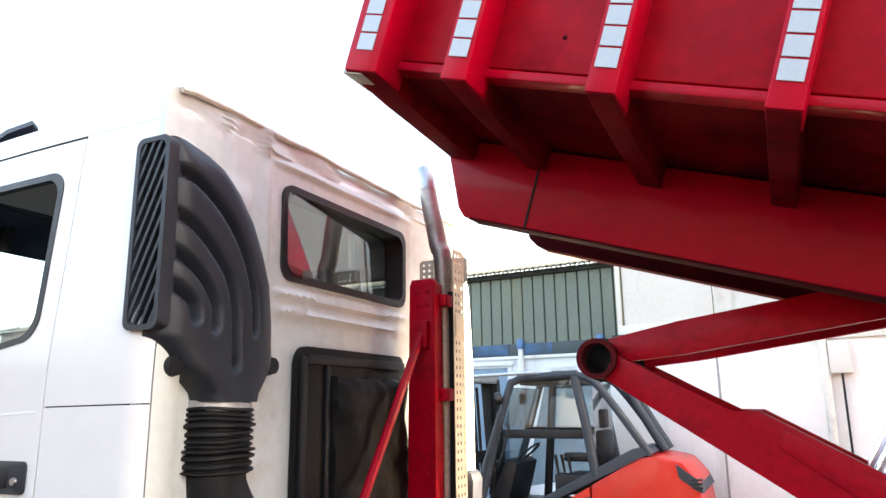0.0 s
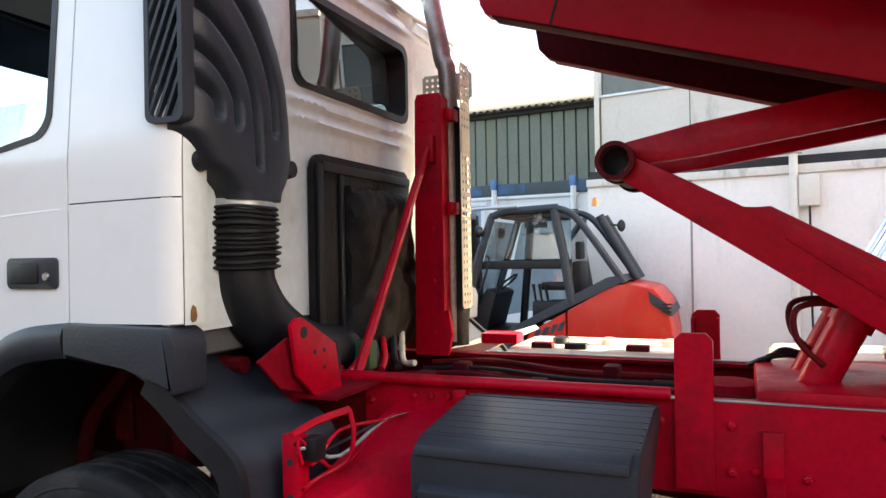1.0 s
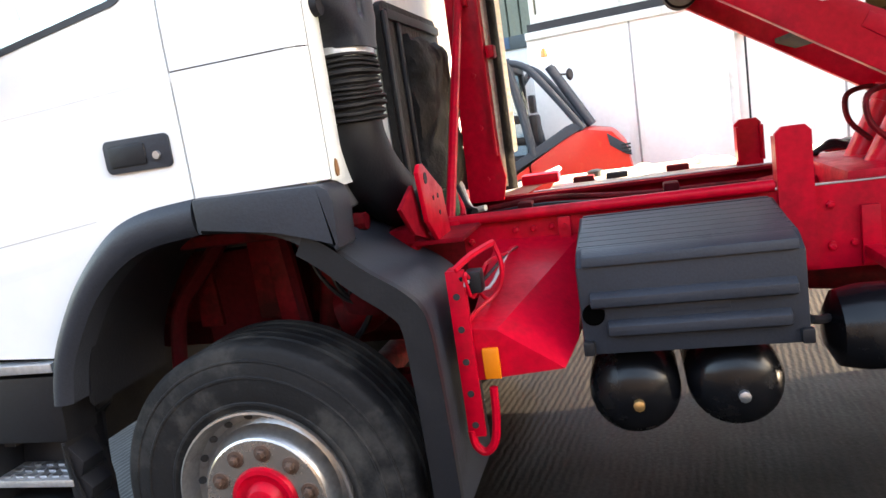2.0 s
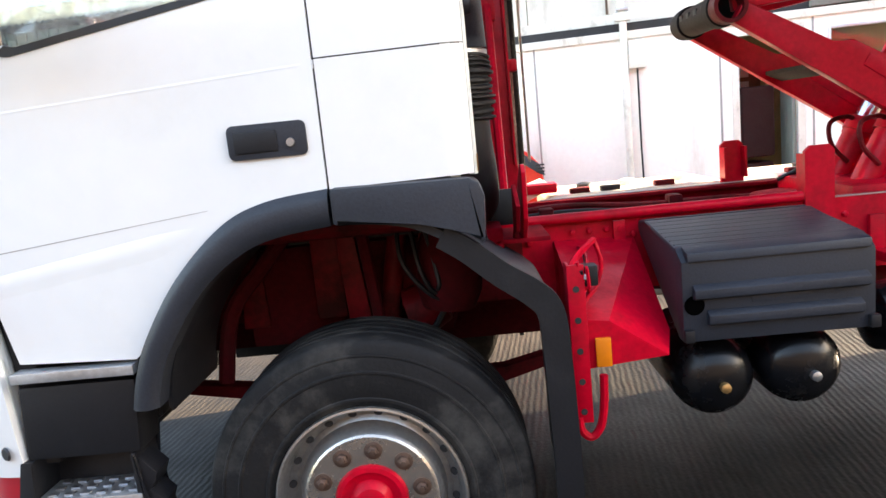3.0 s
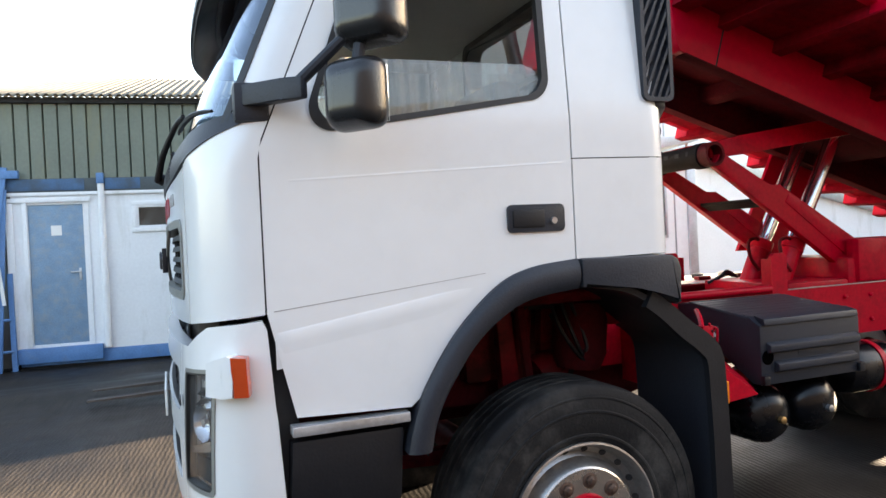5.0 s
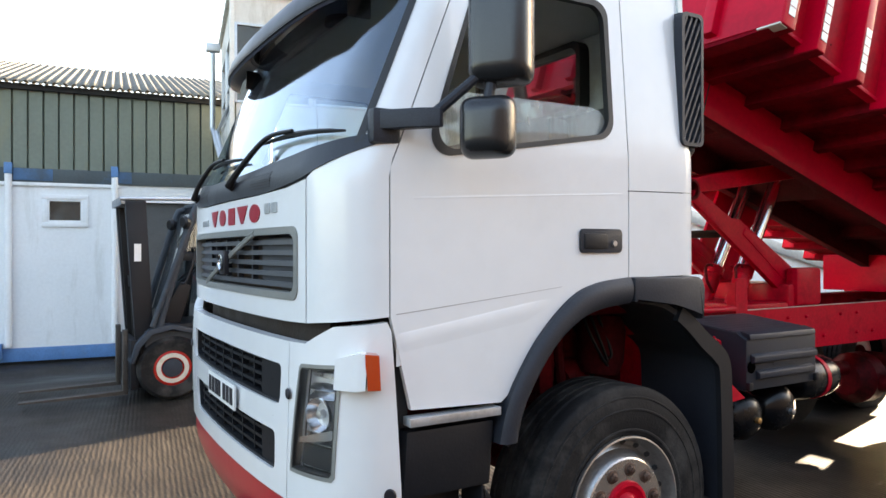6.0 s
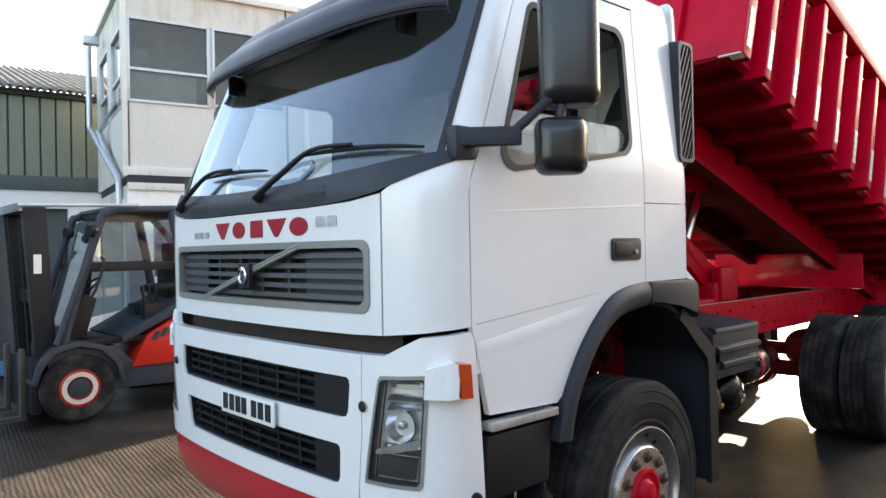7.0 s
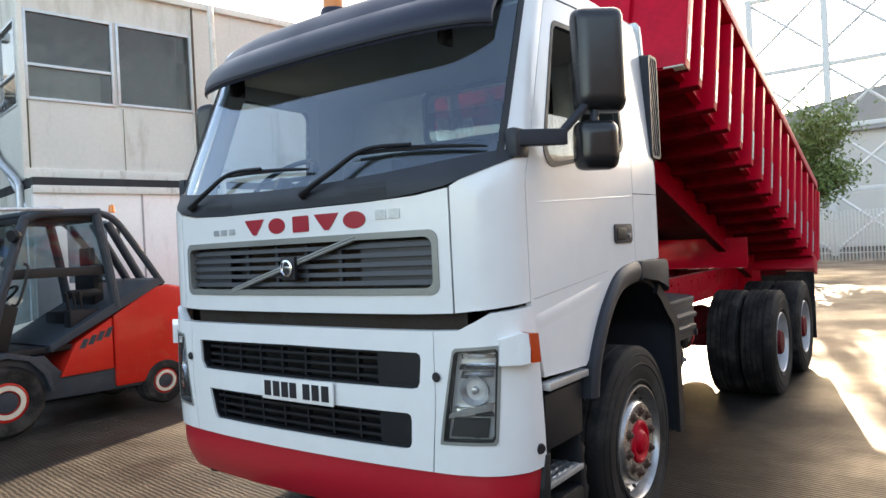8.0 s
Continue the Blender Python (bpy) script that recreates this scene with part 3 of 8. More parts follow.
for side in (1, -1):
    rows = ring_rows(door_outer, door_hole, 26, 150)
    door = part("door", grid_shell(side_rows(rows, side), crease, 0.03, True), WHITE, lorry, "white pressed-steel cab door with a fold line")
    part("window_seal", grid_shell(side_rows(ring_rows(grown(door_hole, 0.018), grown(door_hole, -0.008), 2, 120), side), proud(0.004), 0.03, True), SEAL, door)
    pane = [(w0 + 0.01, 2.06), (w0 + 0.06, 2.02), (sx(-0.5), 2.07), (w1 - 0.05, 2.13), (w1 - 0.005, 2.18), (w1 - 0.01, 2.22), (w1 - 0.03, 2.25), (w1 - 0.08, 2.265), (sx(-0.5), 2.265), (w0 + 0.05, 2.265)]
    if side < 0:
        pane = door_hole
    part("window_pane", grid_shell(side_rows(lens_rows(pane, 6), side), lambda s, z, i: cab_at(s, z, i + 0.022), 0.004, True), MISTED if side > 0 else GLASS, door, "half-lowered misted door glass" if side > 0 else "")
    # pressed folds: one along the belt, one that runs up towards the arch
    def fold(x0, x1, z0, z1, gap0, gap1):
        """Pressed swage: a ridge under the crease that dies away below."""
        n = 28
        bmx = nb()
        rws = []
        for k in range(n + 1):
            f = k / n
            s, z = sx(x0) + (sx(x1) - sx(x0)) * f, z0 + (z1 - z0) * f
            g = gap0 + (gap1 - gap0) * f
            e = min(1, f / 0.03, (1 - f) / 0.25)
            prof = ((z - g + 0.012, -0.001), (z - g, 0.0030 * e - 0.001 * (1 - e)), (z - g - 0.035, 0.0018 * e - 0.002 * (1 - e)), (z - g - 0.11, -0.003))
            rws.append([bmx.verts.new(cab_at(s * side, zz, -o)) for zz, o in prof])
        for p, q in zip(rws, rws[1:]):
            for k in range(len(p) - 1):
                bmx.faces.new((p[k], p[k + 1], q[k + 1], q[k]))
        return bmx

    def pressed_line(x0, x1, z0, z1, tall, out):
        n = 24
        bmx = nb()
        rws = []
        for k in range(n + 1):
            f = k / n
            s, z = sx(x0) + (sx(x1) - sx(x0)) * f, z0 + (z1 - z0) * f
            e = min(1, f / 0.03, (1 - f) / 0.03)
            rws.append([bmx.verts.new(cab_at(s * side, zz, -o)) for zz, o in ((z + 0.003, -0.003), (z - 0.004, out * e - 0.003 * (1 - e)), (z - tall * 0.5, out * 0.55 * e - 0.003 * (1 - e)), (z - tall, -0.003))])
        for p, q in zip(rws, rws[1:]):
            for k in range(3):
                bmx.faces.new((p[k], p[k + 1], q[k + 1], q[k]))
        return bmx
    # thin grey strip drawn for the shadow line in the crease
    part("fold_shade_line", grid_shell(side_rows(fill_rows([(sx(-1.033), 1.4165), (sx(-0.29), 1.4985)], [(sx(-1.033), 1.4195), (sx(-0.29), 1.5000)], 1, 24), side), lambda s, z, i: cab_at(s, z, i - 0.0007), 0.004), CREASE, door, "grey painted shade line above the fold")
    part("door_fold", fold(-1.033, -0.29, 1.418, 1.499, 0.080, 0.040), WHITE, door)
    part("belt_fold", pressed_line(-1.0, 0.09, 1.848, 1.904, 0.022, 0.0006), WHITE, door)
    ys = -1 if side > 0 else 1
    hz0, hx0 = 1.69, -0.063
    bz = nb()
    loop = rounded(hx0 - 0.118, hx0 + 0.118, hz0 - 0.051, hz0 + 0.051, 0.018)
    prism(bz, loop, "y", -1.266, -1.24, 0.003)
    if side < 0:
        for v in bz.verts:
            v.co.y = -v.co.y
    handle = part("door_handle", bz, PLASTIC, door, "black plastic flap handle with a lock")
    if side > 0:
        part("lever", boxed(hx0 - 0.10, hx0 + 0.032, -1.272, -1.255, hz0 - 0.034, hz0 + 0.032, 0.008), BLACK, door)
        part("lock", lathed([(0, 0.012), (0.012, 0.012), (0.014, 0.0)], (0.007, -1.262, 1.679), (0, -1, 0), 16), STEEL, door)
    # rear side panels, above and below their joint
    lo = fill_rows([(S_SEAM + G, 1.53), (S_EDGE, 1.535)], [(S_SEAM + G, 1.9075), (S_EDGE, 1.9135)], 4, 30)
    hi = fill_rows([(S_SEAM + G, 1.912), (S_EDGE, 1.918)], [(S_SEAM + G, 2.8555), (S_EDGE, 2.8555)], 12, 30)
    part("lower_side_panel", grid_shell(side_rows(lo, side), cab_at, 0.03), WHITE, lorry)
    part("upper_side_panel", grid_shell(side_rows(hi, side), cab_at, 0.03), WHITE, lorry)
    part("corner_return", grid_shell(side_rows(fill_rows([(S_EDGE + 0.004, 1.53), (S_END, 1.53)], [(S_EDGE + 0.004, 2.83), (S_END, 2.83)], 12, 8), side), cab_at, 0.02), REARW, lorry, "grubby pale return at the cab rear corner")
    # rubber behind the joints
    for s0, z0, z1 in ((S_SEAM, 1.53, 2.85), (S_DOOR, 1.42, 2.85)):
        part("joint_rubber", grid_shell(side_rows(fill_rows([(s0 - 0.02, z0), (s0 + 0.02, z0)], [(s0 - 0.02, z1), (s0 + 0.02, z1)], 8, 2), side), lambda s, z, i: cab_at(s, z, i + 0.012), 0.01), SEAL, lorry)
    part("joint_rubber", grid_shell(side_rows(fill_rows([(S_SEAM, 1.89), (S_EDGE, 1.89)], [(S_SEAM, 1.935), (S_EDGE, 1.94)], 2, 4), side), lambda s, z, i: cab_at(s, z, i + 0.012), 0.01), SEAL, lorry)
    # corner panel between the front and the door
    top = [(0.975, 1.925), (1.05, 1.965), (1.12, 2.0), (1.2, 2.03), (S_DOOR - G, 2.045)]
    bot = [(0.975, 1.378), (1.05, 1.385), (1.12, 1.39), (1.2, 1.398), (S_DOOR - G, 1.41)]
    part("corner_panel", grid_shell(side_rows(fill_rows(bot, top, 10, 16), side), cab_at, 0.03), WHITE, lorry)
    # windscreen pillar
    lowp = [(1.185, 2.035), (S_DOOR - G, 2.05)]
    higp = [(1.185, 2.8555), (S_DOOR - G, 2.8555)]
    part("windscreen_pillar", grid_shell(side_rows(fill_rows(lowp, higp, 10, 5), side), cab_at, 0.06), WHITE, lorry)
    part("pillar_strip", grid_shell(side_rows(fill_rows([(1.168, 2.04), (1.198, 2.045)], [(1.168, 2.8), (1.198, 2.8)], 8, 2), side), proud(0.004), 0.03), SEAL, lorry)

# front panel with the grille opening
FZ0, FZ1 = 1.378, 1.885
front_outer = [(-0.966, FZ0)] + [(-0.966 + 1.932 * k / 12, FZ0 - 0.004) for k in range(1, 12)] + [(0.966, FZ0), (0.966, 1.92), (0.8, 1.897), (0.5, 1.886), (0.0, FZ1), (-0.5, 1.886), (-0.8, 1.897), (-0.966, 1.92)]
grille_hole = rounded(-0.905, 0.905, 1.462, 1.742, 0.045)
front_panel = part("front_panel", grid_shell(ring_rows(front_outer, grille_hole, 4, 90), cab_at, 0.04, True), WHITE, lorry, "white front panel with a wide grille")
part("grille_frame", grid_shell(ring_rows(grown(grille_hole, 0.004), grown(grille_hole, -0.026), 3, 90), proud(0.006), 0.05, True), FRAME, front_panel, "olive-grey grille frame")
for k in range(5):
    z = 1.516 + k * 0.043
    part("slat", grid_shell(fill_rows([(-0.88, z - 0.013), (0.88, z - 0.013)], [(-0.88, z + 0.008), (0.88, z + 0.008)], 1, 24), lambda s, zz, i: cab_at(s, zz, i + 0.018 + 0.6 * max(0, zz - z)), 0.03), GRILLE, front_panel)
for y in (-0.36, -0.12, 0.10, 0.33):
    part("grille_bar", grid_shell(fill_rows([(y - 0.011, 1.5), (y + 0.011, 1.5)], [(y - 0.011, 1.705), (y + 0.011, 1.705)], 1, 1), lambda s, zz, i: cab_at(s, zz, i + 0.030), 0.025), GRILLE, front_panel)
for ya, yb in ((0.46, 0.88), (-0.88, -0.52)):
    part("grille_panel", grid_shell(fill_rows([(ya, 1.503), (yb, 1.503)], [(ya, 1.702), (yb, 1.702)], 1, 6), lambda s, zz, i: cab_at(s, zz, i + 0.034), 0.012), GRILLE, front_panel)
part("radiator_mesh", grid_shell(fill_rows([(-0.9, 1.46), (0.9, 1.46)], [(-0.9, 1.75), (0.9, 1.75)], 1, 12), lambda s, zz, i: cab_at(s, zz, i + 0.12), 0.01), mat("rusty_radiator", (0.06, 0.04, 0.03), 0.7, vary=0.4, bump=0.1), front_panel)
diag = [(-0.46 + 0.92 * k / 8, 1.482 + 0.245 * k / 8) for k in range(9)]
bm = nb()
for off in (-0.007, 0.007):
    tube(bm, [cab_at(s + off * 0.3, z + off, -0.002) for s, z in diag], 0.0075, 8)
part("diagonal_bar", bm, FRAME, front_panel, "brushed diagonal bar")
part("emblem_plate", boxed(-1.358, -1.335, -0.074, 0.026, 1.538, 1.652, 0.004), INK, front_panel)
part("emblem_ring", lathed([(0.040, 0.0), (0.043, 0.008), (0.034, 0.011), (0.029, 0.002)], (-1.359, -0.024, 1.595), (-1, 0, 0), 28, True), CHROME, front_panel, "chromed ring emblem")
part("emblem_bar", boxed(-1.366, -1.358, -0.055, 0.007, 1.586, 1.604, 0.002), CHROME, front_panel)
# raised shapes across the panel, five red between two groups of grey
def wedge(c, w, z0, z1):
    return [(c - w * 0.16, z0), (c + w * 0.16, z0), (c + w * 0.62, (z0 + z1) / 2), (c + w, z1), (c, z1), (c - w, z1), (c - w * 0.62, (z0 + z1) / 2)]


def oval(c, w, z0, z1):
    return [(c + w * math.cos(radians(a)), (z0 + z1) / 2 + (z1 - z0) / 2 * math.sin(radians(a))) for a in range(0, 360, 15)]


for k in range(5):
    yc = 0.245 - 0.176 * k
    shape = (wedge, oval, lambda c, w, z0, z1: rounded(c - w, c + w, z0, z1, 0.008), wedge, oval)[k]
    lp = shape(-yc, (0.078, 0.062, 0.056, 0.080, 0.068)[k], 1.772, 1.852)
    part("red_shape", grid_shell(lens_rows(lp, 3), proud(0.004), 0.004, True), REDINK, front_panel, "plain red vinyl shape")
for yc in (0.585, 0.515, 0.44):
    part("grey_block", grid_shell(lens_rows(rounded(-yc - 0.026, -yc + 0.026, 1.783, 1.815, 0.006), 2), proud(0.004), 0.004, True), GALV, front_panel, "plain silver block")
for yc in (-0.615, -0.69):
    part("grey_block", grid_shell(lens_rows(rounded(-yc - 0.03, -yc + 0.03, 1.805, 1.848, 0.006), 2), proud(0.004), 0.004, True), GALV, front_panel, "plain silver block")

# black scuttle under the windscreen
zw = lambda s: 1.887 + (0.04 * min(max((abs(s) - 0.5) / 0.47, 0), 1) ** 2) + 0.11 * min(max((abs(s) - 0.97) / 0.3, 0), 1)
zg = lambda s: 1.985 + 0.075 * (abs(s) / 1.2) ** 2
sl = [-1.25 + 2.5 * k / 40 for k in range(41)]
scuttle = part("scuttle", grid_shell(fill_rows([(s, zw(s) + 0.004) for s in sl], [(s, zg(s) + 0.012) for s in sl], 4, 80), lambda s, z, i: cab_at(s, z, i - 0.004), 0.03), PLASTIC, lorry, "dark plastic scuttle below the windscreen")
for yc in (0.55, -0.53):
    for k in range(6):
        z = 1.912 + 0.012 * k
        part("vent_slot", grid_shell(fill_rows([(yc * -1 - 0.12, z), (yc * -1 + 0.12, z)], [(yc * -1 - 0.12, z + 0.005), (yc * -1 + 0.12, z + 0.005)], 1, 4), proud(0.006), 0.004), INK, scuttle)
part("windscreen", grid_shell(fill_rows([(s, zg(s)) for s in [q * 0.955 for q in sl]], [(q * 0.955, 2.83) for q in sl], 10, 60), lambda s, z, i: cab_at(s, z, i + 0.012), 0.005), WIND, lorry, "wide clear windscreen")
for py, pz, ky, kz, ty, tz in ((-0.144, 1.955, -0.50, 2.135, -1.12, 2.10), (0.815, 1.955, 0.48, 2.12, -0.14, 2.095)):
    ym = ky + (ty - ky) * 0.42
    arm = smooth_path([cab_at(-py, pz, -0.03), cab_at(-(py * 0.5 + ky * 0.5), (pz + kz) / 2 - 0.005, -0.045), cab_at(-ky, kz, -0.04), cab_at(-ym, kz + (tz - kz) * 0.42 + 0.012, -0.034)], 5)
    part("wiper_arm", tubed(arm, [0.017 - 0.009 * k / (len(arm) - 1) for k in range(len(arm))], 8), BLACK, scuttle)
    part("wiper_pivot", lathed([(0, 0.035), (0.022, 0.03), (0.028, 0.0)], cab_at(-py, pz, -0.004), (-0.9, 0, 0.4), 14), BLACK, scuttle)
    y0 = ky + 0.10
    bl = [cab_at(-(y0 + (ty - y0) * k / 10), kz - 0.012 + (tz - kz) * k / 10 + 0.012 * math.sin(math.pi * k / 10), -0.016) for k in range(11)]
    part("wiper_blade", tubed(bl, [0.005, 0.008, 0.009, 0.010, 0.011, 0.012, 0.011, 0.010, 0.009, 0.008, 0.005], 6), BLACK, scuttle)
# roof
bm = nb()
base = [cab_at(s, 2.857, 0) for s in [-S_REAR + 2 * S_REAR * k / 80 for k in range(81)]]
base += [Vector((0.5, -1.2 + 2.4 * k / 12, 2.857)) for k in range(1, 12)]
cen = Vector((-0.25, 0, 0))
rings = []
for f, z in ((0, 2.857), (0.002, 2.885), (0.006, 2.918), (0.016, 2.945), (0.04, 2.965), (0.10, 2.978), (0.35, 2.99), (0.7, 2.995)):
    rings.append([bm.verts.new(Vector((p.x + (cen.x - p.x) * f, p.y + (0 - p.y) * f, z + (0.006 * noise.noise((p.y * 5, z * 9, 2)) if p.x > 0.45 else 0)))) for p in base])
for a, b in zip(rings, rings[1:]):
    for k in range(len(a)):
        bm.faces.new((a[k], a[(k + 1) % len(a)], b[(k + 1) % len(a)], b[k]))
bm.faces.new(rings[-1])
part("roof", bm, WHITE, lorry, "white cab roof, dented along its rear edge")
# sun visor and the dark panel over the front of the roof
SMOKE = mat("smoked_visor", (0.020, 0.023, 0.040), 0.4, vary=0.15, scale=3, bump=0.0, spec=0.3)


def visor_at(offsets):
    def f(s, k, inw):
        dx, dz = offsets[int(k)]
        e = (abs(s) / 1.1) ** 6
        return cab_at(s, 2.72, 0) + Vector((dx + 0.10 * e + inw * 0.5, 0, dz - inw))
    return f


low_edge = [(-0.165, -0.045), (-0.17, -0.02), (-0.155, 0.03), (-0.12, 0.08), (-0.07, 0.125), (-0.02, 0.15)]
high_edge = [(-0.045, 0.135), (-0.01, 0.18), (0.045, 0.235), (0.12, 0.285), (0.22, 0.315), (0.38, 0.325), (0.42, 0.29)]
vs_s = [-1.08 + 2.16 * k / 40 for k in range(41)]
vis = part("sun_visor", grid_shell([[(s, k) for s in vs_s] for k in range(len(low_edge))], visor_at(low_edge), 0.018), SMOKE, lorry, "dark smoked sun visor")
part("roof_fairing", grid_shell([[(s * 1.06, k) for s in vs_s] for k in range(len(high_edge))], visor_at(high_edge), 0.02), SMOKE, vis, "dark blue panel over the roof front")
part("visor_lip", tubed([visor_at(low_edge)(s, 0, 0) for s in vs_s], 0.006, 6), BLACK, vis)
for y in (0.78, -0.78):
    part("visor_bracket", boxed(-1.02, -0.92, y - 0.012, y + 0.012, 2.63, 2.74, 0.004), BLACK, vis)
beacon = part("beacon", lathed([(0, 0.15), (0.05, 0.145), (0.062, 0.09), (0.066, 0.0), (0, 0)], (-0.60, 0.30, 3.14), (0, 0, 1), 20), AMBER, lorry, "amber roof beacon")
part("beacon_base", lathed([(0, 0.19), (0.075, 0.19), (0.085, 0.16), (0.10, 0.0), (0, 0)], (-0.60, 0.30, 2.95), (0, 0, 1), 20), SMOKE, beacon)

# cab rear wall with its window
RX = 0.5
rear_outer = [(-1.24, 1.50), (-0.6, 1.50), (0.0, 1.50), (0.6, 1.50), (1.24, 1.50), (1.245, 2.0), (1.235, 2.4), (1.212, 2.88), (1.208, 2.94), (1.185, 2.972), (0.6, 2.976), (0, 2.978), (-0.6, 2.975), (-1.185, 2.972), (-1.208, 2.94), (-1.212, 2.88), (-1.235, 2.4), (-1.245, 2.0)]
rear_hole = rounded(-0.585, 0.40, 2.415, 2.775, 0.06)


def rear_at(y, z, inw):
    d = 0.0
    for zz in (2.34, 2.27, 2.87):
        d += 0.016 * math.exp(-((z - zz) / 0.015) ** 2) * min(1, max(0, (y + 0.66) / 0.05)) * min(1, max(0, (0.47 - y) / 0.05))
    d += 0.028 * math.exp(-((y + 0.72) / 0.035) ** 2)
    d += 0.012 * math.exp(-((y + 0.92) / 0.02) ** 2) * (1 if z > 2.05 else 0)
    d += 0.012 * math.exp(-((y - 0.47) / 0.03) ** 2)
    d += 0.006 * noise.noise((y * 3, z * 3, 5)) + 0.003 * noise.noise((y * 9, z * 8, 1))
    d += 0.010 * (1 if (y < -0.8 and z > 2.3) else 0) * math.exp(-((z - 2.62) / 0.09) ** 4)
    if z > 2.9:
        d += 0.03 * noise.noise((y * 4, z * 9, 3))
    return Vector((RX + d - inw, y, z))


rear_wall = part("rear_wall", grid_shell(ring_rows(rear_outer, rear_hole, 44, 200), rear_at, 0.03, True), REARW, lorry, "grimy off-white cab rear wall, dented at the top")
part("gutter", tubed([(RX + 0.012 + 0.008 * noise.noise((y * 5, 1, 1)), y, 2.976 - 0.012 * max(0, (abs(y) - 1.10) / 0.07) ** 2 + 0.010 * noise.noise((y * 4, 3, 1))) for y in [-1.17 + 2.34 * k / 40 for k in range(41)]], 0.012, 6), CREAM, rear_wall, "stained rain gutter")
part("rust_spot", prismed([(-1.212, 1.548), (-1.206, 1.538), (-1.192, 1.54), (-1.186, 1.556), (-1.192, 1.583), (-1.203, 1.59), (-1.211, 1.574)], "x", 0.549, 0.5525), mat("rust", (0.25, 0.11, 0.03), 0.8, vary=0.4), rear_wall)
part("rear_window_seal", grid_shell(ring_rows(grown(rear_hole, 0.02), grown(rear_hole, -0.012), 2, 60), lambda y, z, i: Vector((RX + 0.012 - i, y, z)), 0.11, True), SEAL, rear_wall)
part("rear_window", grid_shell(lens_rows(rear_hole, 4), lambda y, z, i: Vector((RX - 0.03 - i - 0.104 * (y + 0.09) - 0.04 * (z - 2.6), y, z)), 0.004, True), REARGLASS, rear_wall, "clear rear window")
# oily matting on the rear wall and the engine cover below
bm = prismed(rounded(-0.51, 0.36, 1.36, 2.14, (0.02, 0.02, 0.05, 0.06)), "x", RX + 0.006, RX + 0.035, 0.008)
matting = part("sound_mat", bm, SOOT, rear_wall, "oily black sound matting")
bm = nb()
for a in ((-0.50, -0.46, 1.40, 2.10), (-0.46, 0.34, 2.07, 2.11), (-0.33, -0.30, 1.40, 2.07)):
    box(bm, RX + 0.034, RX + 0.052, a[0], a[1], a[2], a[3], 0.01)
part("mat_rim", bm, BLACK, matting)
bm = nb()
NQ = 26


def crumple(i, j):
    fy, fz = i / NQ, j / NQ
    edge = min(1, 6 * min(fy, 1 - fy), 6 * min(fz, 1 - fz))
    d = 0.03 + 0.045 * edge ** 0.6 + 0.034 * noise.noise((fy * 3.5, fz * 4.5, 4)) + 0.024 * noise.noise((fy * 8 + fz * 5, fz * 9 - fy * 3, 9))
    return (RX + 0.04 + max(0.004, d), -0.285 + 0.62 * fy + 0.035 * noise.noise((0.3, fz * 5, 2)), 1.30 + 0.72 * fz + 0.04 * noise.noise((fy * 5, 0.4, 7)))


qv = [[bm.verts.new(crumple(i, j)) for j in range(NQ + 1)] for i in range(NQ + 1)]
for i in range(NQ):
    for j in range(NQ):
        bm.faces.new((qv[i][j], qv[i + 1][j], qv[i + 1][j + 1], qv[i][j + 1]))
rim = [qv[i][0] for i in range(NQ + 1)] + [qv[NQ][j] for j in range(1, NQ + 1)] + [qv[i][NQ] for i in range(NQ - 1, -1, -1)] + [qv[0][j] for j in range(NQ - 1, 0, -1)]
back = [bm.verts.new((RX + 0.036, v.co.y, v.co.z)) for v in rim]
for k in range(len(rim)):
    bm.faces.new((rim[k], back[k], back[(k + 1) % len(rim)], rim[(k + 1) % len(rim)]))
part("engine_blanket", bm, mat("scorched_blanket", (0.007, 0.0065, 0.0065), 0.7, spec=0.25, vary=0.5, scale=7, fine=60, bump=0.4, dirt=0.6, dirt_col=(0.016, 0.012, 0.010), dirt_scale=6, edge=0.56), rear_wall, "crumpled oily engine blanket", smooth=50)

# cab floor, inside and seats
part("cab_floor", boxed(-1.18, 0.46, -1.10, 1.10, 1.41, 1.44, 0.01), DARK, lorry)
part("dashboard", prismed([(-1.2, 1.42), (-0.72, 1.42), (-0.70, 1.80), (-0.78, 1.93), (-1.0, 1.97), (-1.2, 1.95)], "y", -1.12, 1.12, 0.02), TRIM, lorry)
part("headlining", boxed(-0.8, 0.44, -1.08, 1.08, 2.80, 2.815), HEADLINE, lorry)
for k, y in enumerate((0.62, -0.62)):
    seat = part("seat", boxed(-0.52, 0.02, y - 0.25, y + 0.25, 1.75, 1.90, 0.05), TRIM, lorry)
    part("backrest", boxed(-0.02, 0.12, y - 0.24, y + 0.24, 1.85, 2.30, 0.05, m=None), TRIM, seat)
    part("seat_base", boxed(-0.42, -0.05, y - 0.18, y + 0.18, 1.42, 1.75, 0.03), DARK, seat)
wheel_pts = [Vector((-0.77, 0.62, 2.12)) + 0.21 * (math.cos(a) * Vector((0, 1, 0)) + math.sin(a) * Vector((0.80, 0, 0.60))) for a in [2 * math.pi * k / 32 for k in range(33)]]
sw = part("steering_wheel", tubed(wheel_pts, 0.016, 8), BLACK, lorry, "black steering wheel on the right-hand side")
part("steering_column", tubed([(-0.77, 0.62, 2.11), (-0.93, 0.62, 1.85)], [0.05, 0.04], 10), BLACK, sw)
part("spoke", boxed(-0.785, -0.76, 0.42, 0.82, 2.105, 2.13, 0.006), BLACK, sw)
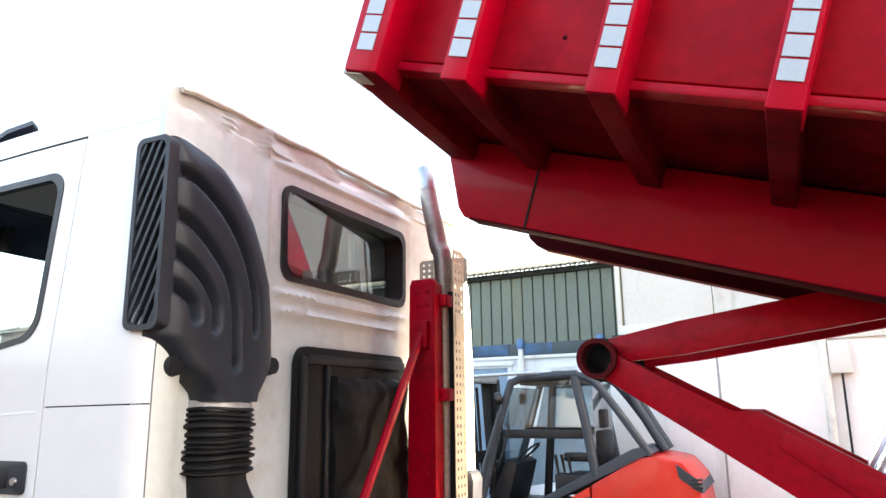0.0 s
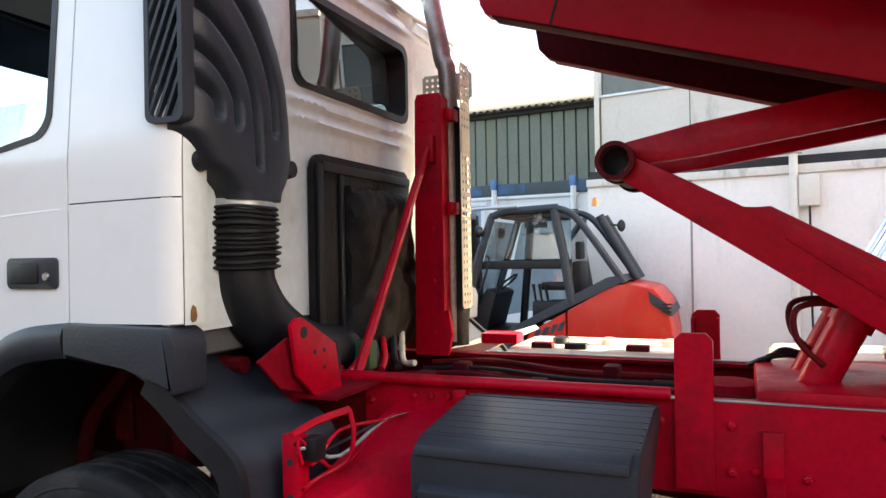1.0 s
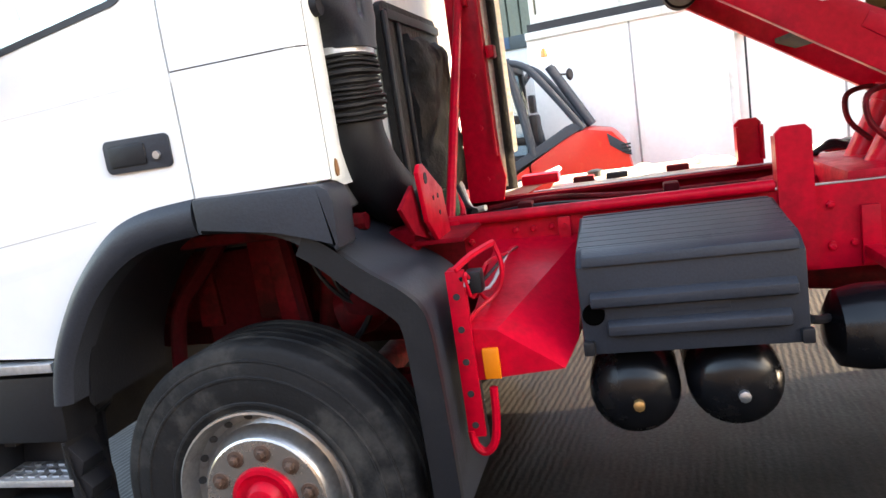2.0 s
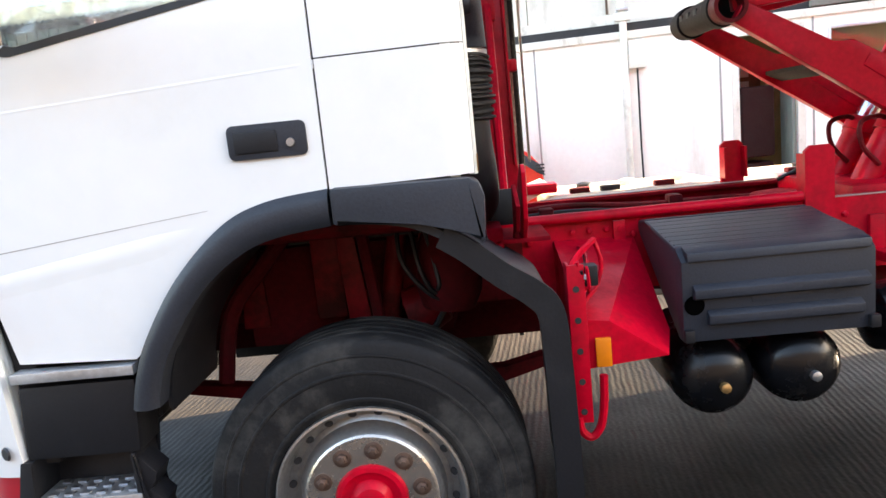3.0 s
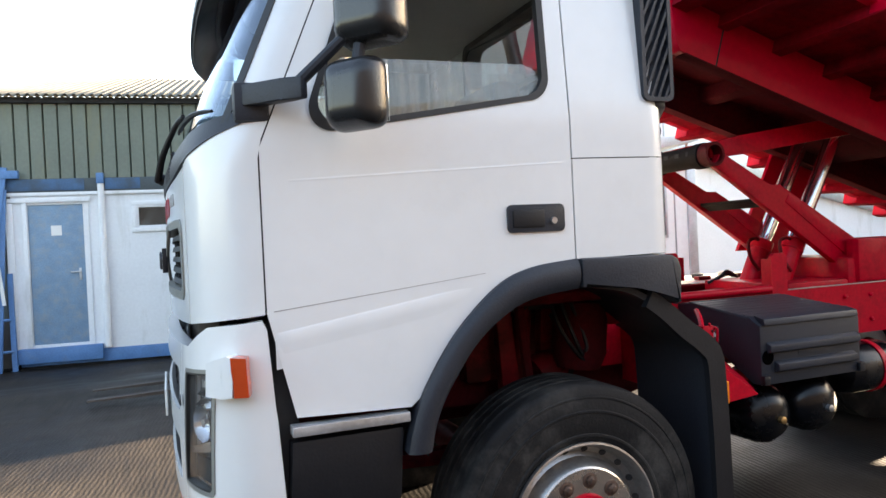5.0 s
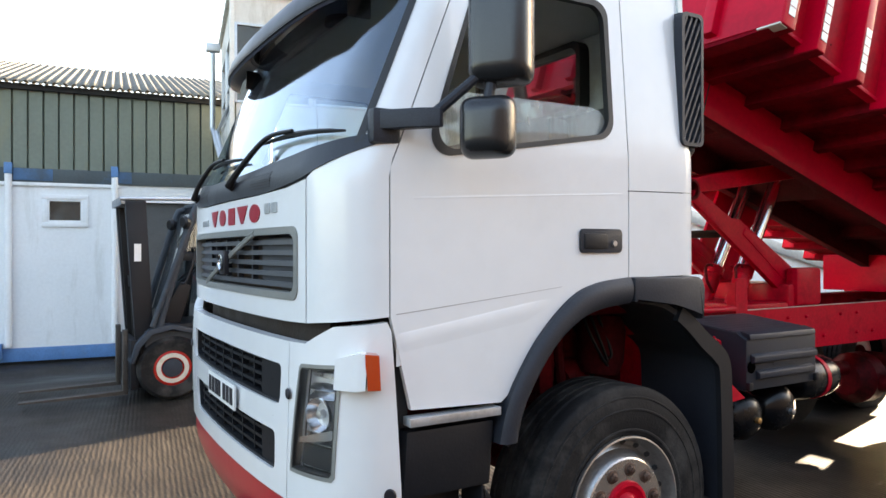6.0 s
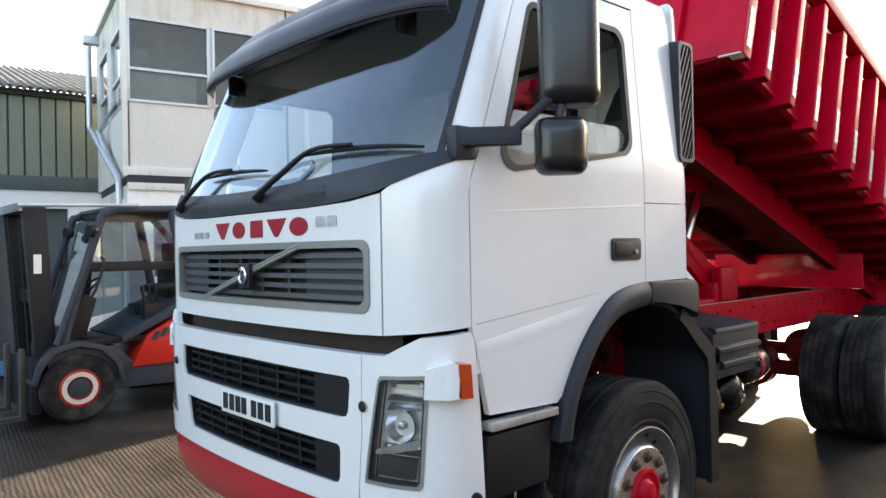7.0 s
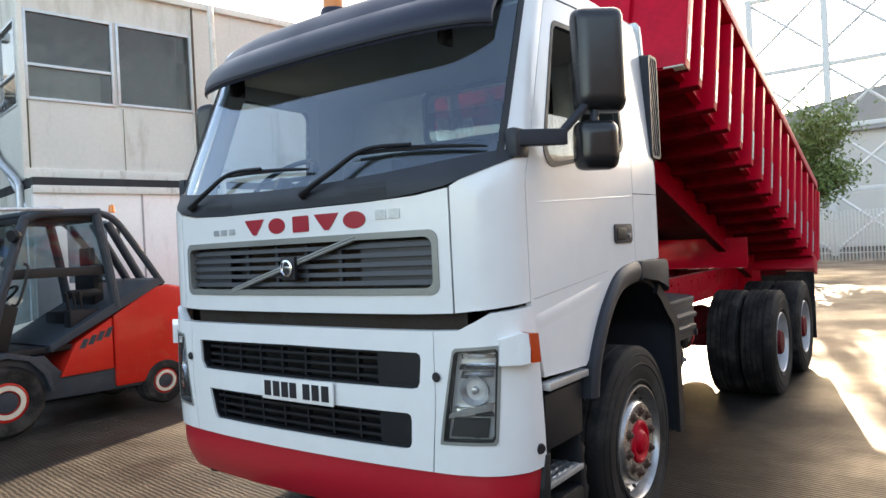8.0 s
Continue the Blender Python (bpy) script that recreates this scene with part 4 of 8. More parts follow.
part("rear_lining", boxed(0.45, 0.47, -1.1, 1.1, 1.42, 2.40), TAN, lorry)

# ---- lorry: bumper, lamps, plate ----
bump_at = lambda s, z, i: cab_at(s, min(z, 1.9), i - 0.014 - 0.01 * (1 - ((z - 1.0) / 0.4) ** 2))
lg1 = [(-0.74, 1.045), (0.75, 1.045), (0.785, 1.052), (0.797, 1.075), (0.806, 1.175), (0.802, 1.197), (0.785, 1.207), (0.0, 1.213), (-0.78, 1.205), (-0.77, 1.08)]
lg2 = [(-0.64, 0.775), (0.70, 0.775), (0.728, 0.782), (0.740, 0.805), (0.746, 0.905), (0.742, 0.927), (0.725, 0.936), (0.0, 0.94), (-0.70, 0.94), (-0.66, 0.80)]
up = [(-0.872, 0.992), (-0.4, 0.992), (0, 0.992), (0.4, 0.992), (0.872, 0.992), (0.872, 1.302), (0.4, 1.304), (0, 1.305), (-0.4, 1.304), (-0.872, 1.302)]
dn = [(-0.84, 0.686), (-0.4, 0.686), (0, 0.686), (0.4, 0.686), (0.84, 0.686), (0.872, 0.992), (0.4, 0.992), (0, 0.992), (-0.4, 0.992), (-0.872, 0.992)]
bumper = part("bumper", grid_shell(ring_rows(up, lg1, 4, 80), bump_at, 0.05, True), WHITE, lorry, "white bumper with two black grilles")
part("bumper_skirt", grid_shell(ring_rows(dn, lg2, 4, 80), bump_at, 0.05, True), WHITE, bumper)
for k, (loop, z0, z1) in enumerate(((lg1, 1.05, 1.205), (lg2, 0.78, 0.935))):
    insert = part("lower_grille", grid_shell(ring_rows(grown(loop, 0.002), grown(loop, -0.012), 2, 70), lambda s, z, i: bump_at(s, z, i + 0.012), 0.04, True), BLACK, bumper, "black slatted air intake")
    part("end_panel", grid_shell(lens_rows(rounded(0.56, 0.79 - 0.06 * k, z0 + 0.005, z1 - 0.005, 0.015), 4), lambda s, z, i: bump_at(s, z, i + 0.018), 0.02, True), BLACK, insert)
    for j in range(3):
        z = z0 + 0.038 + 0.042 * j
        part("slat", grid_shell(fill_rows([(-0.72 + 0.06 * k, z - 0.010), (0.56, z - 0.010)], [(-0.72 + 0.06 * k, z + 0.004), (0.56, z + 0.004)], 1, 14), lambda s, zz, i: bump_at(s, zz, i + 0.03), 0.03), BLACK, insert)
    for j in range(7):
        yy = -0.60 + 0.172 * j
        part("bar", grid_shell(fill_rows([(yy - 0.006, z0 + 0.01), (yy + 0.006, z0 + 0.01)], [(yy - 0.006, z1 - 0.01), (yy + 0.006, z1 - 0.01)], 1, 1), lambda s, zz, i: bump_at(s, zz, i + 0.028), 0.03), BLACK, insert)
    part("radiator_dark", grid_shell(fill_rows([(-0.84, z0 - 0.03), (0.84, z0 - 0.03)], [(-0.84, z1 + 0.03), (0.84, z1 + 0.03)], 1, 12), lambda s, zz, i: bump_at(s, zz, i + 0.11), 0.01), SOOT, insert)
part("gap_beam", grid_shell(fill_rows([(-1.0, 1.24), (1.0, 1.24)], [(-1.0, 1.40), (1.0, 1.40)], 1, 16), lambda s, z, i: cab_at(s, z, i + 0.09), 0.03), mat("rusty_front_beam", (0.026, 0.017, 0.013), 0.7, vary=0.5, bump=0.2), bumper)
for side in (1, -1):
    hl_outer = [(0.846, 0.686), (1.0, 0.686), (1.2, 0.687), (1.375, 0.69), (1.345, 1.20), (1.335, 1.36), (1.32, 1.392), (1.25, 1.385), (1.13, 1.375), (1.05, 1.335), (0.99, 1.305), (0.876, 1.303), (0.876, 0.992)]
    s_tl, s_tr, s_bl, s_br = 0.962, 1.165, 0.892, 1.125
    hl = [(s_bl, 0.815), (s_br, 0.82), (s_br + 0.012, 0.835), (s_tr, 1.225), (s_tr - 0.012, 1.238), (s_tl + 0.012, 1.228), (s_tl, 1.215), (s_bl, 0.83)]
    end = part("bumper_end", grid_shell(side_rows(ring_rows(hl_outer, hl, 8, 70), side), bump_at, 0.05, True), WHITE, bumper, "white bumper end with a headlamp")
    lamp = part("headlamp", grid_shell(side_rows(ring_rows(grown(hl, 0.002), grown(hl, -0.012), 2, 50), side), lambda s, z, i: bump_at(s, z, i - 0.004), 0.04, True), FRAME, bumper, "tall headlamp with a grey surround")
    part("lens", grid_shell(side_rows(lens_rows(grown(hl, -0.018), 4), side), lambda s, z, i: bump_at(s, z, i + 0.004), 0.004, True), LENS, lamp)
    part("gasket", grid_shell(side_rows(ring_rows(grown(hl, -0.011), grown(hl, -0.019), 1, 50), side), lambda s, z, i: bump_at(s, z, i - 0.001), 0.03, True), SEAL, lamp)
    part("upper_cell", grid_shell(side_rows(fill_rows([(0.985, 1.10), (1.13, 1.105)], [(0.995, 1.205), (1.145, 1.21)], 4, 6), side), lambda s, z, i: bump_at(s, z, i + 0.02 + 0.05 * math.sin((z - 1.10) / 0.11 * 2.6)), 0.01), REFL, lamp)
    part("swage", grid_shell(side_rows(fill_rows([(0.925, 0.925), (1.12, 0.965)], [(0.928, 0.945), (1.135, 1.005)], 2, 8), side), lambda s, z, i: bump_at(s, z, i + 0.012), 0.02), REFL, lamp)
    part("bowl", grid_shell(side_rows(lens_rows(grown(hl, -0.012), 4), side), lambda s, z, i: bump_at(s, z, i + 0.05), 0.01, True), LAMPBOWL, lamp, "silvered bowl")
    for zz, rr, dz in ((1.045, 0.062, 0.05),):
        sc = 0.892 + (zz - 0.82) * 0.17 + 0.115
        c = bump_at(sc, zz, 0.03)
        if side < 0:
            c.y = -c.y
        part("reflector", lathed([(0.012, -0.045), (rr * 0.5, -0.035), (rr * 0.85, -0.01), (rr, 0.012), (rr * 1.05, 0.0)], c, (-0.92, -0.38 * side, 0), 24), REFL, lamp)
        part("bulb", lathed([(0, 0.01), (0.014, 0.006), (0.018, -0.03)], c, (-0.92, -0.38 * side, 0), 14), STEEL, lamp)
    for z0, z1, dd in ((1.135, 1.20, 0.03), (0.935, 0.975, 0.02)):
        part("reflector_step", grid_shell(side_rows(fill_rows([(0.90 + (z0 - 0.82) * 0.17 + 0.025, z0), (1.115 + (z0 - 0.82) * 0.1, z0)], [(0.90 + (z1 - 0.82) * 0.17 + 0.025, z1), (1.115 + (z1 - 0.82) * 0.1, z1)], 2, 6), side), lambda s, z, i: bump_at(s, z, i + 0.03 + dd * math.sin((z - z0) / (z1 - z0) * 3.0)), 0.015), REFL, lamp)
    part("lower_unit", grid_shell(side_rows(fill_rows([(0.925, 0.845), (1.095, 0.845)], [(0.945, 0.925), (1.11, 0.925)], 2, 4), side), lambda s, z, i: bump_at(s, z, i + 0.03), 0.02), BLACK, lamp)
    part("fog_cap", lathed([(0, 0.006), (0.018, 0.006), (0.022, 0.0)], cab_at(0.885 * side, 1.105, -0.03) * 1.0, (-1, 0, 0), 18), INK, bumper)
    cc = bump_at(1.325, 0.775, -0.004); cc.y *= side
    part("plug", lathed([(0, 0.006), (0.02, 0.006), (0.024, 0.0)], cc, (-0.5, -0.87 * side, 0), 18), INK, bumper)
    # corner indicator on its white block
    blk = [(1.150, 1.158), (1.235, 1.158), (1.252, 1.165), (1.255, 1.285), (1.242, 1.293), (1.19, 1.278), (1.156, 1.265)]
    part("indicator_pod", grid_shell(side_rows(lens_rows(blk, 4), side), lambda s, z, i: bump_at(s, z, i - 0.03 - 0.32 * max(0, s * side - 1.150)), 0.06, True), WHITE, bumper)
    part("indicator", grid_shell(side_rows(fill_rows([(1.256, 1.165), (1.282, 1.165)], [(1.252, 1.290), (1.277, 1.286)], 3, 4), side), lambda s, z, i: bump_at(s, z, i - 0.068), 0.06), ORANGE, bumper, "orange corner indicator")
# number plate with plain bars
plate = part("number_plate", boxed(-1.374, -1.364, -0.315, 0.195, 0.934, 1.047, 0.003), PLATE, bumper, "white number plate with plain dark bars")
for yc in (0.148, 0.083, 0.020, -0.040, -0.134, -0.198, -0.264):
    part("bar", boxed(-1.3765, -1.374, yc - 0.024, yc + 0.024, 0.953, 1.029), INK, plate)
red_at = lambda s, z, i: cab_at(s, z, i - 0.006 + 0.10 * max(0, (0.62 - z) / 0.25) ** 2)
part("lower_bumper", grid_shell(fill_rows([(-1.345 + 2.69 * k / 40, 0.435) for k in range(41)], [(-1.345 + 2.69 * k / 40, 0.682) for k in range(41)], 10, 80), red_at, 0.06), REDBUMP, lorry, "red lower bumper")
part("bumper_support", boxed(-1.15, -0.95, -1.05, 1.05, 0.5, 1.2, 0.02), DARK, lorry)

# ---- lorry: mirrors ----
for side in (1, -1):
    ys = -side

    def mv(bmx):
        if ys > 0:
            for v in bmx.verts:
                v.co.y = -v.co.y
        return bmx
    mm = pose(-0.76, -1.43, 2.09, 0, 0, 40)

    def shell(bmx, front, back, narrow, m):
        """Tapers a mirror shell towards its rounded front."""
        for v in bmx.verts:
            t = max(0.0, min(1.0, (back - v.co.x) / (back - front)))
            f = 1 - narrow * t ** 2.2
            v.co = m @ Vector((v.co.x, v.co.y * f, v.co.z * (1 - narrow * 0.8 * t ** 2.2)))
        return bmx
    low = nb()
    box(low, -0.085, 0.045, -0.105, 0.105, -0.118, 0.112, 0.064, seg=6)
    shell(low, -0.085, 0.045, 0.26, mm)
    lm = part("lower_mirror", mv(low), SHELL, lorry, "wide-angle mirror in a dark plastic shell")
    g = nb(); box(g, 0.043, 0.049, -0.082, 0.082, -0.088, 0.088, 0.003, m=mm)
    part("mirror_glass", mv(g), MIRROR, lm)
    mm2 = pose(-0.70, -1.43, 2.47, 0, 0, 40)
    upm = nb()
    box(upm, -0.09, 0.05, -0.12, 0.12, -0.235, 0.25, 0.058, seg=6)
    shell(upm, -0.09, 0.05, 0.16, mm2)
    um = part("upper_mirror", mv(upm), SHELL, lorry, "tall main mirror in a dark plastic shell")
    g = nb(); box(g, 0.048, 0.054, -0.095, 0.095, -0.20, 0.215, 0.003, m=mm2)
    part("mirror_glass", mv(g), MIRROR, um)
    br = nb()
    prism(br, [(-1.09, -1.19), (-1.03, -1.20), (-0.93, -1.31), (-0.90, -1.36), (-0.925, -1.375), (-0.98, -1.325), (-1.09, -1.225)], "z", 2.085, 2.155, 0.01)
    arm = part("mirror_arm", mv(br), PLASTIC, lorry, "dark plastic mirror bracket")
    part("mirror_strut", mv(tubed([(-0.925, -1.345, 2.14), (-0.80, -1.40, 2.26), (-0.74, -1.42, 2.30)], [0.020, 0.018, 0.018], 10)), PLASTIC, arm)
    b2 = nb(); box(b2, -1.115, -1.0, -1.225, -1.165, 2.035, 2.165, 0.02)
    part("mirror_mount", mv(b2), PLASTIC, lorry)
    b3 = tubed([(-0.755, -1.425, 2.19), (-0.745, -1.425, 2.245)], 0.02, 10)
    part("mirror_joint", mv(b3), PLASTIC, lm)

# ---- lorry: air intake behind the cab ----
IX0, IX1, IY = 0.436, 0.582, -1.268
mouth = rounded(IX0, IX1, 2.135, 2.758, 0.03)
intake = part("air_intake", grid_shell(ring_rows(mouth, grown(mouth, -0.017), 2, 60), lambda x, z, i: Vector((x, IY + i, z)), 0.05, True), PLASTIC, lorry, "ribbed black air intake stack behind the cab")
for k in range(12):
    z0 = 1.94 + 0.074 * k
    lo_f, hi_f = max(0.0, (2.147 - z0) / 0.27), min(1.0, (2.748 - z0) / 0.27)
    if hi_f - lo_f < 0.08:
        continue
    xa, xb = IX0 + 0.012, IX1 - 0.012
    p0 = Vector((xa + (xb - xa) * lo_f, 0, z0 + 0.27 * lo_f))
    p1 = Vector((xa + (xb - xa) * hi_f, 0, z0 + 0.27 * hi_f))
    u = (p1 - p0).normalized() * 0.0052
    w = Vector((-u.z, 0, u.x))
    bm = nb()
    vs = [bm.verts.new(Vector((q.x, yy, q.z))) for yy, sh in ((IY + 0.003, 0.0), (IY + 0.05, 0.018)) for q in (p0 + w + w * sh * 60, p1 + w + w * sh * 60, p1 - w + w * sh * 60, p0 - w + w * sh * 60)]
    for f in ((0, 1, 2, 3), (7, 6, 5, 4), (0, 4, 5, 1), (1, 5, 6, 2), (2, 6, 7, 3), (3, 7, 4, 0)):
        bm.faces.new([vs[q] for q in f])
    part("louvre", bm, PLASTIC, intake)
part("intake_dark", boxed(IX0 + 0.015, IX1 - 0.012, -1.215, -1.20, 2.15, 2.76), DARK, intake)
# the moulded duct: grooves sunk into its rear face
def along(pts, z):
    for (z0, y0), (z1, y1) in zip(pts, pts[1:]):
        if z0 >= z >= z1:
            return y0 + (y1 - y0) * (z0 - z) / (z0 - z1)
    return pts[0][1] if z > pts[0][0] else pts[-1][1]


def duct_edge(z):
    """Outer and inner y of the duct at a height."""
    inner = [(2.76, -1.18), (2.735, -1.08), (2.70, -1.00), (2.63, -0.905), (2.55, -0.83), (2.45, -0.77), (2.34, -0.722), (2.20, -0.70), (2.08, -0.695), (2.03, -0.71), (1.985, -0.75), (1.95, -0.785), (1.92, -0.797)]
    outer = [(2.12, -1.25), (2.03, -1.16), (1.985, -1.085), (1.95, -1.045), (1.92, -1.033)]
    return along(outer, z), along(inner, z)


GROOVES = [smooth_path([(y, z, 0) for y, z in g], 8) for g in (
    [(-1.26, 2.655), (-1.15, 2.625), (-1.02, 2.545), (-0.92, 2.43), (-0.862, 2.297), (-0.845, 2.165)],
    [(-1.26, 2.52), (-1.17, 2.485), (-1.06, 2.405), (-0.985, 2.32), (-0.95, 2.20), (-0.94, 2.04)],
    [(-1.26, 2.40), (-1.18, 2.365), (-1.10, 2.305), (-1.05, 2.235), (-1.043, 2.16)],
    [(-1.26, 2.295), (-1.19, 2.265), (-1.14, 2.225), (-1.13, 2.18)])]


def groove_depth(y, z):
    d = min((p.x - y) ** 2 + (p.y - z) ** 2 for g in GROOVES for p in g)
    return 0.05 * math.exp(-d / 0.015 ** 2)


bm = nb()
NZ, NF = 84, 72
rings = []
for i in range(NZ + 1):
    z = 1.92 + (2.76 - 1.92) * i / NZ
    o, q = duct_edge(z)
    deep = 0.105 if z > 2.06 else 0.105 + (2.06 - z) * 0.07
    deep *= 1 - 0.35 * max(0, (z - 2.66) / 0.10) ** 2
    front, rear = [], []
    for k in range(NF + 1):
        f = k / NF
        y = o + (q - o) * f
        e = (1 - abs(2 * f - 1) ** 5) ** 0.5
        front.append(bm.verts.new((0.505 + deep * e - groove_depth(y, z) * e, y, z)))
    for k in range(NF - 1, 0, -6):
        f = k / NF
        e = (1 - abs(2 * f - 1) ** 5) ** 0.5
        rear.append(bm.verts.new((0.505 - 0.05 * e - (0.06 * e if z < 2.05 else 0), o + (q - o) * f, z)))
    rings.append(front + rear)
for a, b in zip(rings, rings[1:]):
    for k in range(len(a)):
        bm.faces.new((a[k], a[(k + 1) % len(a)], b[(k + 1) % len(a)], b[k]))
bm.faces.new(rings[0]); bm.faces.new(rings[-1])
part("intake_duct", bm, PLASTIC, intake, "moulded duct with nested grooves", smooth=60)
for y, z in ((-1.165, 2.03), (-0.70, 2.05)):
    part("fixing_lug", lathed([(0, 0.03), (0.03, 0.03), (0.036, 0.0), (0.03, -0.03), (0, -0.03)], (0.54, y, z), (1, 0, 0), 16), BLACK, intake)
CX, CY = 0.497, -0.915
part("hose_clamp", lathed([(0.119, -0.016), (0.124, -0.014), (0.124, 0.014), (0.119, 0.016)], (CX, CY, 1.905), (0.02, 0.05, 1), 40), GALV, intake, "steel hose clamp")
prof = [(0.118, 1.93 - 1.69)]
rb = random.Random(4)
zz = 0.212
while zz > 0.012:
    st = rb.uniform(0.013, 0.026)
    ro = rb.uniform(0.130, 0.142)
    prof += [(0.121, zz), (ro, zz - st * 0.3), (ro, zz - st * 0.65), (0.121, zz - st * 0.9)]
    zz -= st
prof += [(0.124, 0.0)]
bell = lathed(prof, (CX, CY, 1.69), (0.0, 0.0, 1), 48)
for v in bell.verts:
    v.co.z += 0.010 * noise.noise((v.co.x * 6, v.co.y * 6, v.co.z * 14)) + 0.02 * (v.co.y - CY) * math.sin((v.co.z - 1.69) * 22)
part("bellows", bell, mat("black_bellows_rubber", (0.010, 0.010, 0.011), 0.55, spec=0.3, vary=0.3, bump=0.1), intake, "black rubber bellows, squashed unevenly")
el = smooth_path([(CX, CY, 1.70), (CX + 0.005, CY + 0.015, 1.62), (CX + 0.02, CY + 0.09, 1.51), (CX + 0.03, CY + 0.25, 1.41), (CX + 0.02, CY + 0.48, 1.35), (CX, CY + 0.72, 1.34)], 6)
part("intake_elbow", tubed(el, [0.114 - 0.012 * k / (len(el) - 1) for k in range(len(el))], 28), BLACK, intake)


# ---- lorry: wheel arches, steps, wheels ----
def flip(bmx, side):
    if side < 0:
        for v in bmx.verts:
            v.co.y = -v.co.y
    return bmx


arch_o = smooth_path([(-0.60, 0.90, 0), (-0.575, 1.0, 0), (-0.523, 1.122, 0), (-0.401, 1.300, 0), (-0.238, 1.450, 0), (-0.094, 1.510, 0), (0.098, 1.532, 0)], 6)
arch_i = smooth_path([(-0.515, 0.90, 0), (-0.49, 1.0, 0), (-0.44, 1.10, 0), (-0.33, 1.25, 0), (-0.20, 1.352, 0), (-0.08, 1.398, 0), (0.096, 1.420, 0)], 6)
for side in (1, -1):
    def arch_at(k, f, inw):
        o, i = arch_o[int(k)], arch_i[int(k)]
        p = o.lerp(i, f)
        bulge = 0.022 * math.sin(math.pi * f) ** 0.6
        return Vector((p.x, -1.272 - bulge + inw, p.y))
    rows = [[(k, f / 6) for k in range(len(arch_o))] for f in range(7)]
    part("wheel_arch", flip(grid_shell(rows, arch_at, 0.09), side), PLASTIC, lorry, "dark plastic wheel arch trim")
    bm = nb()
    prism(bm, [(0.104, 1.42), (0.36, 1.42), (0.47, 1.39), (0.545, 1.33), (0.555, 1.335), (0.562, 1.47), (0.548, 1.51), (0.520, 1.527), (0.104, 1.533)], "y", -1.295, -1.15, 0.016)
    part("arch_extension", flip(bm, side), PLASTIC, lorry)
    liner = smooth_path([(-0.505, 0.86, 0), (-0.50, 0.93, 0), (-0.478, 1.02, 0), (-0.43, 1.12, 0), (-0.32, 1.265, 0), (-0.19, 1.365, 0), (-0.06, 1.405, 0), (0.14, 1.425, 0)], 4)
    part("front_mudguard", flip(grid_shell([[(k, y) for k in range(len(liner))] for y in (-1.2, -1.0, -0.78)], lambda k, y, i: Vector((liner[int(k)].x - i * 0.7, y, liner[int(k)].y + i * 0.7)), 0.02), side), BLACK, lorry, "black inner mudguard")
    # mudguard behind the wheel
    prof = smooth_path([(0.18, 1.44, 0), (0.34, 1.41, 0), (0.48, 1.335, 0), (0.60, 1.24, 0), (0.70, 1.17, 0), (0.752, 1.10, 0), (0.765, 0.95, 0), (0.772, 0.7, 0), (0.775, 0.42, 0)], 5)
    nrm = []
    for k in range(len(prof)):
        d = (prof[min(k + 1, len(prof) - 1)] - prof[max(k - 1, 0)]).normalized()
        nrm.append(Vector((-d.y, d.x, 0)))

    def guard_at(k, y, inw):
        p = prof[int(k)] - nrm[int(k)] * inw
        return Vector((p.x, y, p.y))
    mud = part("mudguard", flip(grid_shell([[(k, y) for k in range(len(prof))] for y in (-1.245, -1.1, -0.9, -0.72)], guard_at, 0.025), side), PLASTIC, lorry, "dark plastic mudguard")

    def flange_at(k, f, inw):
        w = 0.085 if k > 20 else 0.06 + 0.025 * k / 20
        p = prof[int(k)] - nrm[int(k)] * (-0.02 + w * f) 
        return Vector((p.x, -1.268 + inw, p.y))
    # flange in black rather than grey plastic, in place of the deep shade there
    part("mudguard_flange", flip(grid_shell([[(k, f) for k in range(8, len(prof))] for f in (0, 0.5, 1)], flange_at, 0.03), side), BLACK, mud)
    # sill strip and step box
    part("sill_strip", flip(boxed(-0.985, -0.585, -1.262, -1.2, 1.010, 1.043, 0.004), side), GALV, lorry, "bright metal sill strip")
    step = part("step_box", flip(prismed([(-1.0, 0.36), (-0.68, 0.36), (-0.67, 0.5), (-0.69, 0.62), (-0.67, 0.76), (-0.60, 0.80), (-0.60, 0.99), (-0.985, 0.99), (-1.03, 0.62)], "y", -1.08, -1.0, 0.015), side), BLACK, lorry, "black plastic entry step box")
    part("step_cover", flip(prismed([(-1.0, 0.74), (-0.62, 0.74), (-0.60, 0.99), (-0.985, 0.99)], "y", -1.235, -1.08, 0.015), side), BLACK, step)
    part("step_side", flip(prismed([(-0.66, 0.36), (-0.605, 0.38), (-0.60, 0.50), (-0.635, 0.60), (-0.64, 0.74), (-0.66, 0.74)], "y", -1.235, -1.08, 0.012), side), BLACK, step)
    tread = part("step_tread", flip(boxed(-1.0, -0.64, -1.24, -1.08, 0.572, 0.60, 0.006), side), GALV, step, "pressed aluminium tread")
    for i in range(6):
        for j in range(3):
            part("tread_stud", flip(boxed(-0.97 + i * 0.055, -0.94 + i * 0.055, -1.215 + j * 0.045, -1.195 + j * 0.045, 0.600, 0.606), side), STEEL, tread)
    part("step_well", flip(prismed([(-1.10, 0.70), (-0.93, 0.70), (-0.95, 1.06), (-1.0, 1.40), (-1.09, 1.36)], "y", -1.17, -1.0, 0.004), side), DARK, lorry)
    part("step_backing", flip(boxed(-1.08, -0.68, -1.09, -1.03, 0.34, 0.70, 0.01), side), BLACK, lorry)
